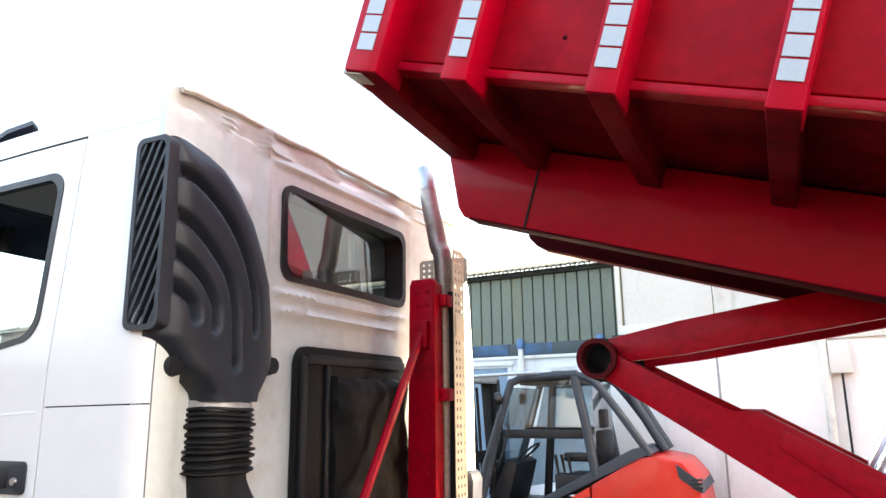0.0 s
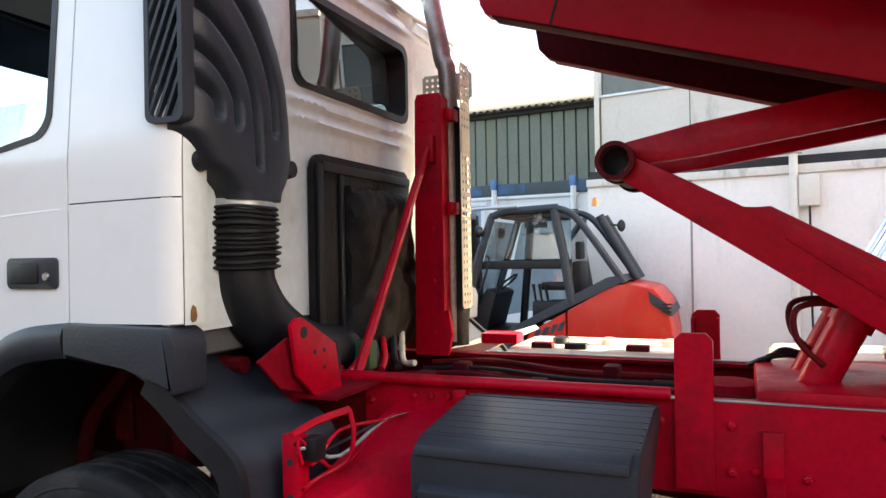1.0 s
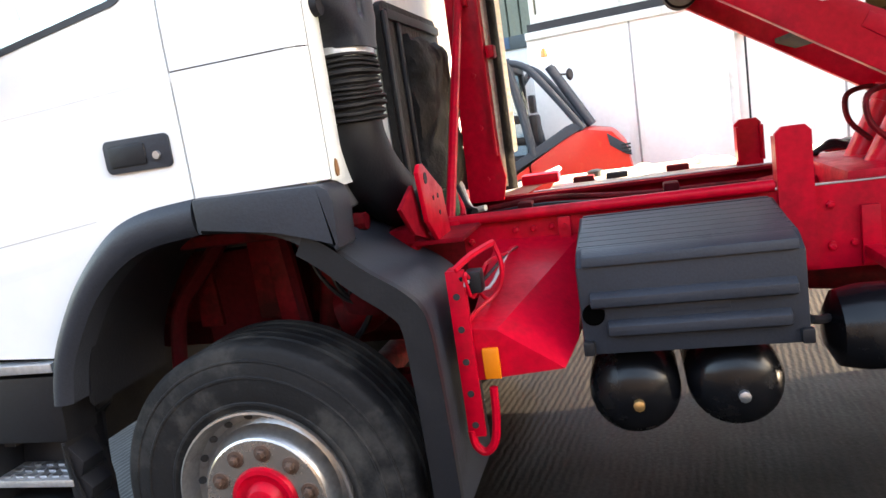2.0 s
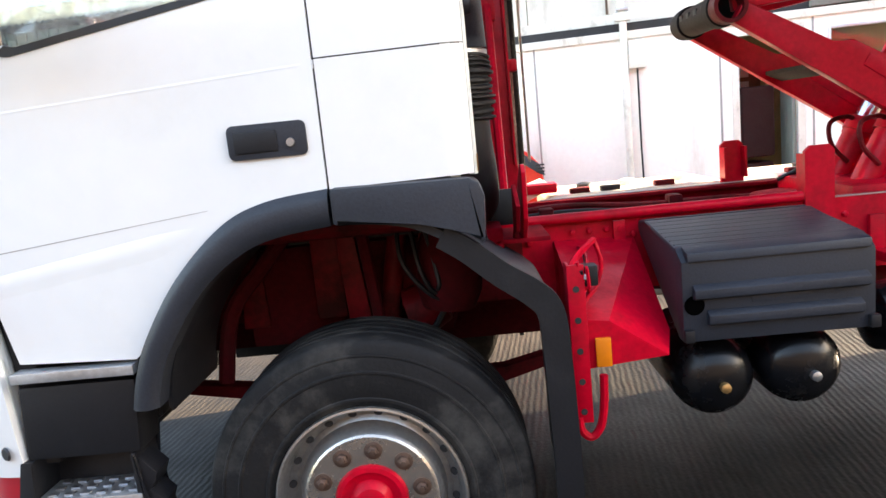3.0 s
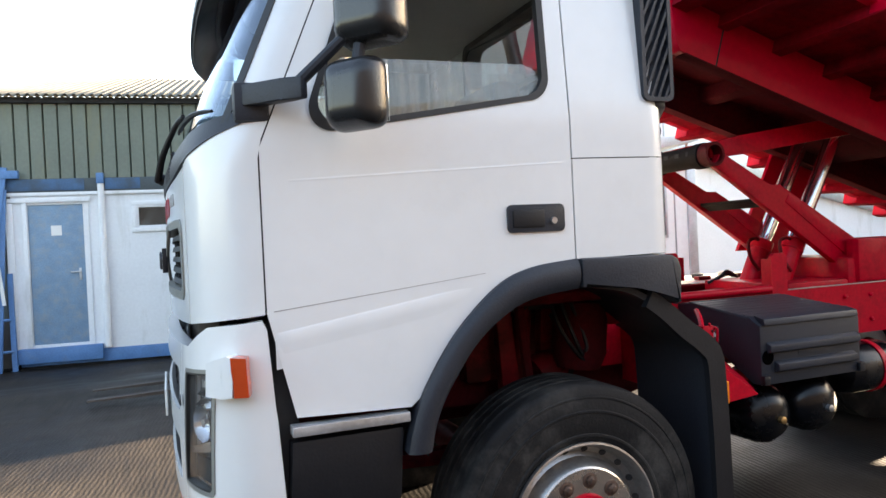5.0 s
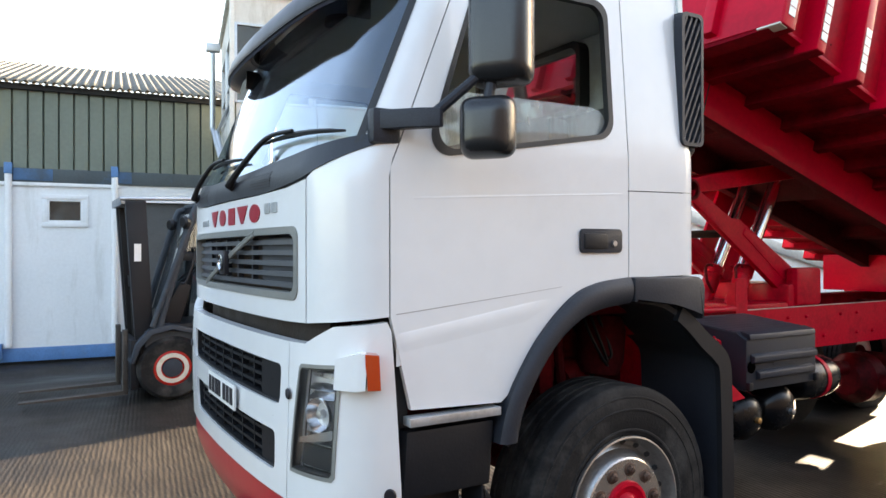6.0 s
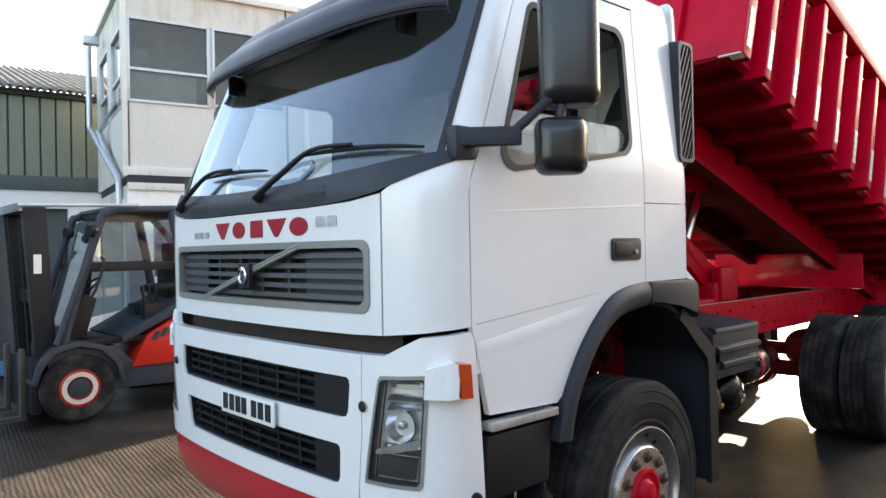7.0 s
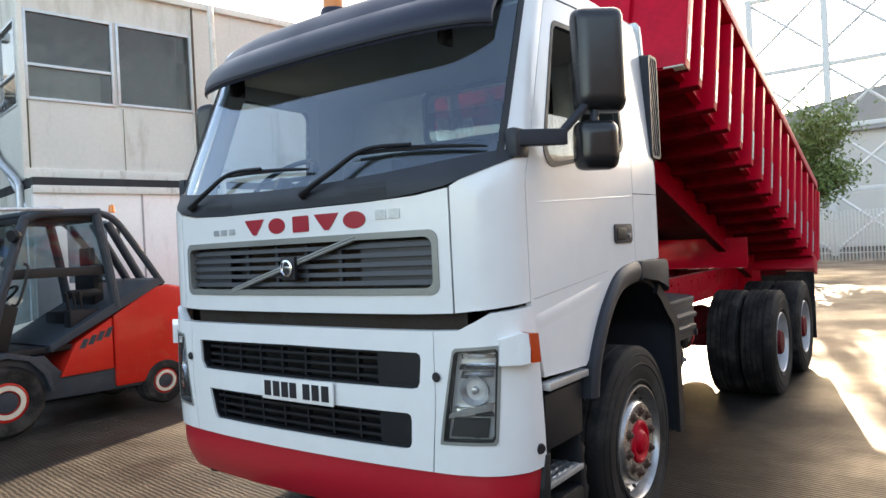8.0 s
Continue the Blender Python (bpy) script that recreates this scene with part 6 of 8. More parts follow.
for z in (1.35, 1.6, 1.85):
    part("bolt", lathed([(0.011, 0), (0.011, 0.008), (0, 0.01)], (0.71, 0.26, z), (0, -1, 0), 8), RED, stack)
part("strut", tubed([(0.695, 0.24, 2.24), (0.665, -0.43, 1.24)], 0.020, 8), RED, lorry, "red diagonal strut")
part("strut_foot", boxed(0.62, 0.72, -0.50, -0.38, 1.24, 1.27, 0.006), RED, lorry)
part("strut_plate", boxed(0.66, 0.73, 0.225, 0.262, 2.17, 2.30, 0.004), RED, stack)
for z in (1.95, 2.4):
    part("clamp_tab", boxed(0.778, 0.82, 0.26, 0.34, z - 0.03, z + 0.03, 0.01), RED, stack)
PXE, PYE = 0.762, 0.36
exp_pts = [(PXE, PYE, 1.30), (PXE, PYE, 2.50), (PXE - 0.03, PYE, 2.70), (PXE - 0.068, PYE, 2.89), (PXE - 0.092, PYE, 3.02)]
pipe = part("exhaust_pipe", tubed(smooth_path(exp_pts, 5), 0.046, 20), mat("heat_stained_steel", (0.36, 0.31, 0.28), 0.42, metal=0.8, vary=0.3, scale=5, bump=0.05, dirt=0.5, dirt_col=(0.2, 0.12, 0.08)), lorry, "heat-stained steel exhaust pipe")
bm = nb()
tube(bm, [(PXE - 0.090, PYE, 3.00), (PXE - 0.10, PYE, 3.07), (PXE - 0.118, PYE, 3.12)], [0.048, 0.050, 0.036], 20)
part("exhaust_tip", bm, STEEL, pipe, "cut-back steel tip")
part("silencer", tubed([(PXE + 0.0, PYE + 0.03, 1.28), (PXE, PYE + 0.03, 2.45)], 0.07, 20), SOOT, pipe)


def perforated(x0, x1, z0, z1, y, nx, nz):
    """A sheet of crossing strips with holes between."""
    bmx = nb()
    dx, dz = (x1 - x0) / nx, (z1 - z0) / nz
    for i in range(nx + 1):
        x = x0 + i * dx
        box(bmx, x - dx * 0.3, x + dx * 0.3, y - 0.0015, y + 0.0015, z0, z1)
    for k in range(nz + 1):
        z = z0 + k * dz
        box(bmx, x0, x1, y - 0.001, y + 0.001, z - dz * 0.3, z + dz * 0.3)
    return bmx


sh_bm = perforated(0.0, 0.105, 1.475, 2.64, 0.0, 3, 30)
for v in sh_bm.verts:
    v.co = Vector((0.852 + v.co.y, 0.285 + v.co.x, v.co.z))
shield = part("heat_shield", sh_bm, SHIELD, lorry, "perforated cream heat shield", smooth=0)
part("shield_band", boxed(0.8545, 0.858, 0.285, 0.39, 2.22, 2.33), SHIELD, shield)
part("shield_collar", perforated(0.60, 0.85, 2.51, 2.63, 0.43, 8, 4), SHIELD, shield, "perforated collar", smooth=0)

# ---- lorry: tipping linkage ----
PIN = (1.666, 2.056)
for y in (-0.25, 0.29):
    d = (Vector((2.85, 1.335)) - Vector(PIN)).normalized()
    nn = Vector((-d.y, d.x))
    a0, a1, a2 = Vector(PIN) + d * 0.045, Vector(PIN) + d * 0.46, Vector((2.85, 1.335))
    poly = [a0 + nn * 0.048, a1 + nn * 0.060, a1 + d * 0.07 + nn * 0.108, a2 + nn * 0.13, a2 + d * 0.12, a2 - nn * 0.10, a1 - nn * 0.064, a0 - nn * 0.050]
    lo = part("lower_arm", prismed([(v.x, v.y) for v in poly], "y", y - 0.025, y + 0.025, 0.005), RED, lorry, "red lower tipping arm")
    a3 = Vector(PIN) + d * 0.62
    part("arm_plate", prismed([(v.x, v.y) for v in (a3 + nn * 0.09, a2 + nn * 0.09, a2 - nn * 0.02, a3 + nn * 0.035)], "y", y - 0.031, y + 0.031, 0.003), RED, lo)
    part("pin_boss", lathed([(0.054, -0.035), (0.071, -0.035), (0.071, 0.04), (0.054, 0.04)], (PIN[0], y - 0.01, PIN[1]), (0, -1, 0), 32, True), OLDRED if y < 0 else TUBE, lo)
    d2 = (Vector((3.4, 2.335)) - Vector((1.70, 2.085))).normalized()
    n2 = Vector((-d2.y, d2.x))
    b0, b1 = Vector((1.70, 2.085)) + d2 * 0.0, Vector((3.4, 2.335))
    part("upper_arm", prismed([(v.x, v.y) for v in (b0 + n2 * 0.045, b0 + d2 * 0.25 + n2 * 0.058, b1 + n2 * 0.064, b1 - n2 * 0.064, b0 + d2 * 0.25 - n2 * 0.058, b0 - n2 * 0.045)], "y", y + 0.03 if y < 0 else y - 0.07, y + 0.07 if y < 0 else y - 0.03, 0.005), RED, lorry, "red upper tipping arm")
part("arm_tie", prismed([(2.035, 1.775), (2.115, 1.738), (2.115, 1.758), (2.035, 1.795)], "y", -0.225, 0.265, 0.004), TUBE, lorry, "flat tie bar between the lower arms")
part("cross_tube", lathed([(0.053, -0.24), (0.067, -0.24), (0.067, 0.24), (0.053, 0.24)], (PIN[0], 0.03, PIN[1]), (0, 1, 0), 32, True), TUBE, lorry, "worn steel cross tube")
for y in (-0.185, 0.22):
    part("tube_collar", lathed([(0.067, -0.036), (0.077, -0.033), (0.077, 0.033), (0.067, 0.036)], (PIN[0], y, PIN[1]), (0, 1, 0), 28), TUBE, lorry)
for k in range(4):
    part("tube_slot", boxed(PIN[0] - 0.068, PIN[0] - 0.058, -0.165 + 0.10 * k, -0.125 + 0.10 * k, PIN[1] + 0.005, PIN[1] + 0.03), DARK, lorry)
for y in (-0.12, 0.14):
    ram = part("ram_barrel", tubed([(2.28, y, 1.20), (2.44, y, 1.51)], 0.062, 20), RED, lorry, "red hydraulic ram barrel")
    part("ram_rod", tubed([(2.44, y, 1.51), (2.95, y, 2.40)], 0.050, 20), CHROME, ram, "chromed ram rod")
    part("ram_collar", tubed([(2.415, y, 1.46), (2.445, y, 1.518)], 0.072, 20), RED, ram)
    part("hose", tubed(smooth_path([(2.33, y - 0.07, 1.33), (2.25, y - 0.08, 1.42), (2.25, y - 0.07, 1.52), (2.35, y - 0.04, 1.54), (2.42, y, 1.50)], 6), 0.011, 8), OLDRED, ram)
for k in range(3):
    part("loose_hose", tubed(smooth_path([(2.10 + 0.03 * k, 0.30, 1.25), (2.16 + 0.02 * k, 0.26, 1.285 + 0.012 * k), (2.25, 0.27, 1.30 + 0.012 * k), (2.36, 0.30, 1.28)], 5), 0.010, 8), BLACK, lorry)
part("side_plate", prismed([(2.95, 2.30), (2.50, 1.45), (3.06, 1.45), (3.55, 2.30)], "y", 0.43, 0.46, 0.006), REDB, lorry, "red plate standing beside the rams")
part("hinge_plate", boxed(4.90, 4.94, -0.76, 0.76, 1.246, 1.60, 0.008), REDB, lorry, "red cross plate before the rear hinge")
part("ram_cradle", boxed(2.12, 2.62, -0.36, 0.36, 1.14, 1.27, 0.02), RED, lorry)
part("arm_block", boxed(2.62, 3.0, -0.36, 0.36, 1.20, 1.40, 0.03), RED, lorry)
for y in (-0.34, 0.34):
    part("pivot_bearing", boxed(2.68, 2.98, y - 0.05, y + 0.05, 1.24, 1.52, 0.03), RED, lorry)

# ---- lorry: tipper body, tilted about its rear hinge ----
BODY = pose(5.888, 0, 1.40, 0, 17.3, 0)
F0, R0 = -4.887, 0.50
TOP = 0.98
def body_part(name, bmx, m, parent, label="", smooth=32):
    ob = part(name, bmx, m, parent, label, smooth)
    if parent is lorry:
        ob.matrix_basis = BODY
    return ob


# floor in the darker red: shade of the underside painted in
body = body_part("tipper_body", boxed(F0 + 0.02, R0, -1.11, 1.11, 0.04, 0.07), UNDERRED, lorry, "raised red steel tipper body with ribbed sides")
for y in (-1, 1):
    part("side_board", boxed(F0 + 0.05, R0, y * 1.12 - 0.02, y * 1.12 + 0.02, 0.07, TOP, 0.006), RUSTRED, body)
    part("top_rail", boxed(F0, R0 + 0.02, y * 1.20 - 0.06, y * 1.20 + 0.06, TOP - 0.02, TOP + 0.08, 0.014), REDB, body)
    part("floor_edge", boxed(F0 + 0.02, R0, min(y * 1.09, y * 1.152), max(y * 1.09, y * 1.152), 0.036, 0.062, 0.006), REDB, body)
    poly = [(F0 - 0.035, 0.03), (R0, 0.03), (R0, -0.255), (F0 + 0.12, -0.255), (F0 + 0.09, -0.225)]
    ra, rb_, rz = (-0.52, -0.445, -0.255) if y < 0 else (0.30, 0.375, -0.205)
    if y > 0:
        poly = [(F0 - 0.03, 0.03), (R0, 0.03), (R0, rz), (F0 + 0.12, rz), (F0 + 0.07, rz + 0.03)]
    # far runner takes the darker red in place of shade between the runners
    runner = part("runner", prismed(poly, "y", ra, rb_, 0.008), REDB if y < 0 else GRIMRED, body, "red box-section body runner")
    part("runner_edge", boxed(F0 + 0.15, 0.3, ra - 0.007, rb_ + 0.005, rz - 0.007, rz + 0.001, 0.003), GRIMRED, body, "dirty red runner edge, dark with painted shade")
    if y < 0:
        part("runner_joint", boxed(F0 + 0.36, F0 + 0.368, -0.523, -0.5, -0.255, 0.03), DARK, body)
    xs = [-4.885 + 0.055] + [-4.53 + 0.398 * k for k in range(13)]
    for k, x in enumerate(xs):
        hw = 0.055 if k == 0 else 0.039
        rib = part("rib", prismed([(y * 1.11, -0.015), (y * 1.25, -0.015), (y * 1.25, TOP - 0.03), (y * 1.11, TOP - 0.03)], "x", x - hw, x + hw, 0.008), REDB, body)
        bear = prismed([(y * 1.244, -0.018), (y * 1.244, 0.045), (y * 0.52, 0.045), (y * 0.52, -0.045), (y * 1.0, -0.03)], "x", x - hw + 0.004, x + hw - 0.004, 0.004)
        # bearers below the floor use the shade-darkened red as well
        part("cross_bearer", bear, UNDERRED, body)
        for j in range(5):
            w = 0.047 + 0.054 * j
            part("tape", boxed(x - 0.027, x + 0.027, min(y * 1.2515, y * 1.254), max(y * 1.2515, y * 1.254), w, w + 0.048), TAPE, rib, "silver reflective tape square")
part("floor_centre", boxed(F0 + 0.06, R0 - 0.02, -0.44, 0.44, 0.012, 0.036), GRIMRED, body, "grimy underside of the floor, shade painted into the red")
part("headboard", boxed(F0 - 0.004, F0 + 0.05, -1.243, 1.243, -0.01, TOP + 0.12, 0.008), REDB, body)
for y in (-0.8, -0.4, 0.0, 0.4, 0.8):
    part("headboard_rib", boxed(F0 - 0.06, F0, y - 0.04, y + 0.04, 0.02, TOP + 0.1, 0.008), REDB, body)
part("headboard_foot", boxed(F0 - 0.006, F0 + 0.06, -1.24, -1.10, -0.022, -0.011, 0.003), CREAM, body, "flaked bare-metal lower edge")
part("tailgate", boxed(R0, R0 + 0.06, -1.24, 1.24, 0.0, TOP, 0.01), REDB, body)
for y in (-1.22, -0.6, 0.0, 0.6, 1.22):
    part("tailgate_rib", boxed(R0 + 0.06, R0 + 0.12, y - 0.05, y + 0.05, 0.02, TOP - 0.02, 0.008), REDB, body)
part("rear_sill", boxed(R0 - 0.2, R0 + 0.1, -1.25, 1.25, -0.16, 0.04, 0.012), REDB, body)
# cross pieces and ram mount darkened for the shade below the floor
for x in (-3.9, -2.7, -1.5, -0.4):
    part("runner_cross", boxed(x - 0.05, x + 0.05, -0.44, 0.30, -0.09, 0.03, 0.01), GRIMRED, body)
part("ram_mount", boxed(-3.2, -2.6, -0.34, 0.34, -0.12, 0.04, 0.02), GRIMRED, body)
part("hinge_bar", tubed([(5.9, -0.6, 1.30), (5.9, 0.6, 1.30)], 0.06, 16), RED, lorry)
for y in (-0.42, 0.42):
    part("hinge_bracket", boxed(5.75, 6.05, y - 0.05, y + 0.05, 1.2, 1.40, 0.02), RED, lorry)

# rear end of the chassis: crossmember and flaps added unseen to block low sun
part("added_rear_crossmember", boxed(6.16, 6.28, -0.62, 0.62, 0.86, 1.24, 0.015), RED, lorry)
for y in (-0.92, 0.92):
    flap = part("added_mud_flap", boxed(6.20, 6.212, y - 0.32, y + 0.32, 0.28, 1.12, 0.004), RUBBER, lorry, "black rubber rear mud flap, added unseen to block low sun")
    part("flap_bracket", boxed(6.17, 6.20, min(y, 0.6 * y), max(y, 0.6 * y), 1.08, 1.14, 0.006), OLDRED, flap)
# bolts and rust spots on the body sides
rs = random.Random(11)
for y in (-1, 1):
    for k in range(26):
        x, z = F0 + 0.3 + 4.6 * rs.random(), 0.14 + 0.75 * rs.random()
        r = rs.choice((0.006, 0.009, 0.014))
        sp = lathed([(0, 0.003), (r * 0.7, 0.003), (r * rs.uniform(0.9, 1.3), 0.0)], (x, y * 1.14, z), (0, y, 0), 9)
        part("rust_spot", sp, GRIMRED, body)


# ---- two-storey office cabins ----
KP = pose(0.27, 6.28, 0, 0, 0, -10.5)


def placed(ob, m):
    ob.matrix_basis = m
    return ob


def wall_with_holes(x0, x1, z0, z1, y0, y1, holes):
    """An upright wall cut by rectangular openings, built of butted blocks."""
    bmx = nb()
    xs = sorted({x0, x1} | {h[0] for h in holes} | {h[1] for h in holes})
    for a, b in zip(xs, xs[1:]):
        cuts = sorted((h[2], h[3]) for h in holes if h[0] <= a and h[1] >= b)
        z = z0
        for c, d in cuts:
            if c > z:
                box(bmx, a, b, y0, y1, z, c)
            z = d
        if z < z1:
            box(bmx, a, b, y0, y1, z, z1)
    return bmx


def wall_parts(x0, x1, z0, z1, y0, y1, holes, m, parent, name="wall_panel", m2=None):
    """The same, each block a part of its own."""
    xs = sorted({x0, x1} | {h[0] for h in holes} | {h[1] for h in holes})
    out = None
    for a, b in zip(xs, xs[1:]):
        cuts = sorted((h[2], h[3]) for h in holes if h[0] <= a and h[1] >= b)
        z = z0
        for c, d in cuts + [(z1, z1)]:
            if c > z:
                o = part(name, boxed(a, b, y0, y1, z, c), m, parent)
                if m2 is not None:
                    o.matrix_basis = m2
                out = out or o
            z = d
    return out


def window(parent, x0, x1, z0, z1, y, bar=None, m_frame=None, glass=None):
    fr = nb()
    t = 0.035
    for a in ((x0, x0 + t, z0, z1), (x1 - t, x1, z0, z1), (x0 + t, x1 - t, z0, z0 + t), (x0 + t, x1 - t, z1 - t, z1)):
        box(fr, a[0], a[1], y - 0.02, y + 0.05, a[2], a[3], 0.004)
    if bar:
        box(fr, x0 + t, x1 - t, y - 0.015, y + 0.04, bar - 0.018, bar + 0.018, 0.003)
    w = part("window", fr, m_frame or GALV, parent, "metal-framed office window")
    part("pane", boxed(x0 + t, x1 - t, y + 0.012, y + 0.016, z0 + t, z1 - t), glass or DIRTYGLASS, w)
    return w


LX1, UX1, DEP = 6.08, 4.56, 2.9
kab = placed(thing("office_cabin", "white site office cabin with an open doorway, carrying another cabin", "cabin", group="stacked site cabins"), KP)
top = placed(thing("office_cabin", "stained cream site office cabin stacked on a lower cabin", "cabin", group="stacked site cabins"), pose(0.36, 6.62, -0.155, 0, 0, -10.5) @ Matrix.Scale(1.04, 4))
holes_up = [(0.03, 1.065, 3.76, 4.86), (1.10, 2.12, 3.78, 4.86)]
holes_lo = [(3.76, 4.42, 0.25, 2.42), (4.76, 5.62, 1.52, 2.42)]
upper = wall_parts(0.0, UX1, 2.80, 5.25, 0.0, 0.06, holes_up, CABINW, top, "upper_panel")
lower = wall_parts(0.0, LX1, 0.12, 2.62, 0.02, 0.08, holes_lo, CABINLOW, kab, "lower_panel")
part("upper_roof", boxed(-0.06, UX1 + 0.05, -0.06, DEP, 5.25, 5.34, 0.01), CABINT, top)
part("floor_band", boxed(-0.02, UX1, -0.03, 0.06, 2.80, 2.93, 0.006), CABINT, top, "cream band below the upper storey")
# dark filler stands in for the shade in the gap between storeys
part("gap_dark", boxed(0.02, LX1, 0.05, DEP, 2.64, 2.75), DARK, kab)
part("lower_band", boxed(0.0, LX1, -0.02, 0.08, 2.55, 2.645, 0.006), CABINT, kab)
wall_parts(0.06, DEP, 2.80, 5.25, 0.0, 0.06, [(0.25, 1.2, 3.72, 4.8), (1.5, 2.5, 3.72, 4.8)], CABINW, top, "end_panel", Matrix.Translation((0.06, 0, 0)) @ pose(0, 0, 0, 0, 0, 90))
for a, b in ((0.25, 1.2), (1.5, 2.5)):
    wnd = window(top, a, b, 3.72, 4.8, 0.02, 4.15)
    wnd.matrix_basis = Matrix.Translation((0.06, 0, 0)) @ pose(0, 0, 0, 0, 0, 90)
part("lower_end_wall", boxed(0.0, 0.06, 0.08, DEP, 0.12, 2.62), CABINW, kab)
part("back_wall", boxed(0.0, LX1, DEP - 0.06, DEP, 0.12, 2.62), CABINW, kab)
part("upper_back_wall", boxed(0.0, UX1, DEP - 0.06, DEP, 2.80, 5.25), CABINW, top)
part("upper_far_end", boxed(UX1 - 0.06, UX1, 0.08, DEP - 0.06, 2.80, 5.25), CABINW, top)
part("lower_roof", boxed(UX1 + 0.01, LX1 + 0.04, -0.04, DEP, 2.66, 2.785, 0.012), ROOFM, kab, "dark mossy flat roof")
part("end_post", boxed(LX1 - 0.13, LX1 + 0.01, -0.03, 0.02, 0.05, 2.62, 0.01), GALV, kab, "grey steel corner post")
part("landing", prismed([(5.06, 2.80), (6.15, 2.98), (6.15, 3.07), (5.28, 3.05)], "y", -0.05, 1.3, 0.008), GALV, kab, "grey steel landing over the lower cabin")
for x in (4.98, 5.62, 6.10):
    part("rail_post", tubed([(x, 0.2, 2.79), (x, 0.2, 4.0)], 0.025, 8), GALV, kab)
for z in (3.45, 3.95):
    part("hand_rail", tubed([(4.6, 0.2, z), (6.12, 0.2, z)], 0.02, 8), GALV, kab)
part("far_end_wall", boxed(LX1 - 0.06, LX1, 0.08, DEP - 0.06, 0.12, 2.62), CABINW, kab)
part("mid_floor", boxed(0.06, UX1 - 0.06, 0.08, DEP - 0.06, 2.81, 2.9), DARK, top)
part("ground_floor", boxed(0.06, LX1 - 0.06, 0.08, DEP - 0.06, 0.05, 0.14), WOODM, kab)
for x0, x1, z0, z1 in holes_up:
    window(top, x0, x1, z0, z1, 0.0, 4.19 if x0 < 0.5 else None)
window(kab, 4.76, 5.62, 1.52, 2.42, 0.02, None, None, OFFICEGLASS)
for x in (-0.005, 2.135, 4.53):
    part("corner_post", boxed(x - 0.03, x + 0.035, -0.025, 0.02, 2.80, 5.26, 0.008), CABINT, top)
for x in (1.155, 3.35):
    part("panel_joint", boxed(x - 0.012, x + 0.012, -0.006, 0.0, 2.93, 3.76 if x < 2 else 5.22, 0.002), CABINT, top)
for x in (1.3, 3.55, 4.60, 5.75):
    part("panel_joint", boxed(x - 0.012, x + 0.012, 0.012, 0.02, 0.12, 2.55, 0.002), CREASE, kab)
part("lower_blind", boxed(0.07, 0.90, 0.035, 0.045, 3.795, 4.17, 0.003), CABINT, top, "cream board behind the lower pane")
BROWN = mat("brown_rusty_strip", (0.10, 0.065, 0.045), 0.75, vary=0.35, scale=6, fine=40, bump=0.1, dirt=0.5, dirt_col=(0.04, 0.03, 0.02))
MOSSY = mat("mossy_seam", (0.10, 0.105, 0.055), 0.85, vary=0.4, scale=6, fine=40, bump=0.1, dirt=0.7, dirt_col=(0.045, 0.04, 0.025))
part("rusty_strip", boxed(2.122, 2.150, -0.045, -0.024, 2.95, 5.26, 0.004), BROWN, top, "brown rusted seam strip")
part("mossy_seam", boxed(0.035, 0.052, -0.012, 0.0, 2.93, 3.76, 0.003), MOSSY, top)
part("mossy_seam", boxed(0.03, 2.1, -0.034, -0.028, 2.795, 2.812, 0.002), MOSSY, top)
part("mossy_seam", boxed(1.150, 1.160, -0.009, -0.005, 2.94, 3.75, 0.001), MOSSY, top)
part("window_lining", boxed(0.03, 2.12, 0.5, 0.52, 3.2, 5.1), mat("office_blind", (0.35, 0.36, 0.37), 0.8), top)
part("rain_pipe", tubed([(2.42, -0.07, 0.1), (2.42, -0.07, 2.8), (2.40, -0.05, 2.95), (2.36, -0.06, 5.25)], 0.045, 14), CABINT, kab, "white plastic rain pipe")
part("pipe_clamp", boxed(2.32, 2.51, -0.13, -0.01, 2.76, 2.86, 0.015), CABINT, kab)
part("pipe_bracket", boxed(2.35, 2.49, -0.13, 0.0, 2.88, 2.92, 0.008), STEEL, kab)
part("meter_box", boxed(2.47, 2.67, -0.10, 0.02, 2.18, 2.52, 0.012), CABINT, kab, "grey electric junction box")
part("downpipe", tubed([(-0.16, 2.40, 5.20), (-0.17, 2.36, 3.78), (-0.15, 2.25, 3.70), (-0.08, 0.12, 2.78), (-0.07, 0.065, 2.72), (-0.07, 0.065, 2.2)], 0.045, 12), GALV, top, "grey steel downpipe across the cabin end")
part("conduit", tubed([(2.57, -0.03, 2.18), (2.57, -0.03, 1.2), (2.59, -0.03, 0.2)], 0.012, 8), BLACK, kab)
# doorway, with its door open inwards, and things inside
part("door_frame", wall_with_holes(3.68, 4.50, 0.12, 2.50, -0.01, 0.09, [(3.76, 4.42, 0.12, 2.42)]), CABINT, kab)
part("open_door", boxed(4.38, 4.42, 0.1, 0.68, 0.16, 2.40, 0.008), mat("grey_green_door", (0.2, 0.24, 0.22), 0.5), kab)
part("inner_wall", boxed(3.0, LX1 - 0.08, 1.9, 1.95, 0.14, 2.62), mat("ochre_office_wall", (0.60, 0.45, 0.22), 0.7, dirt=0.4, dirt_col=(0.2, 0.14, 0.08)), kab)
# ochre board added close behind the window to catch more daylight
part("light_catch_board", boxed(4.50, LX1 - 0.08, 0.80, 0.83, 0.14, 2.55, 0.004), bpy.data.materials["ochre_office_wall"], kab)
part("office_shelf", boxed(4.6, 5.5, 0.55, 0.79, 1.92, 1.95, 0.004), WOODM, kab)
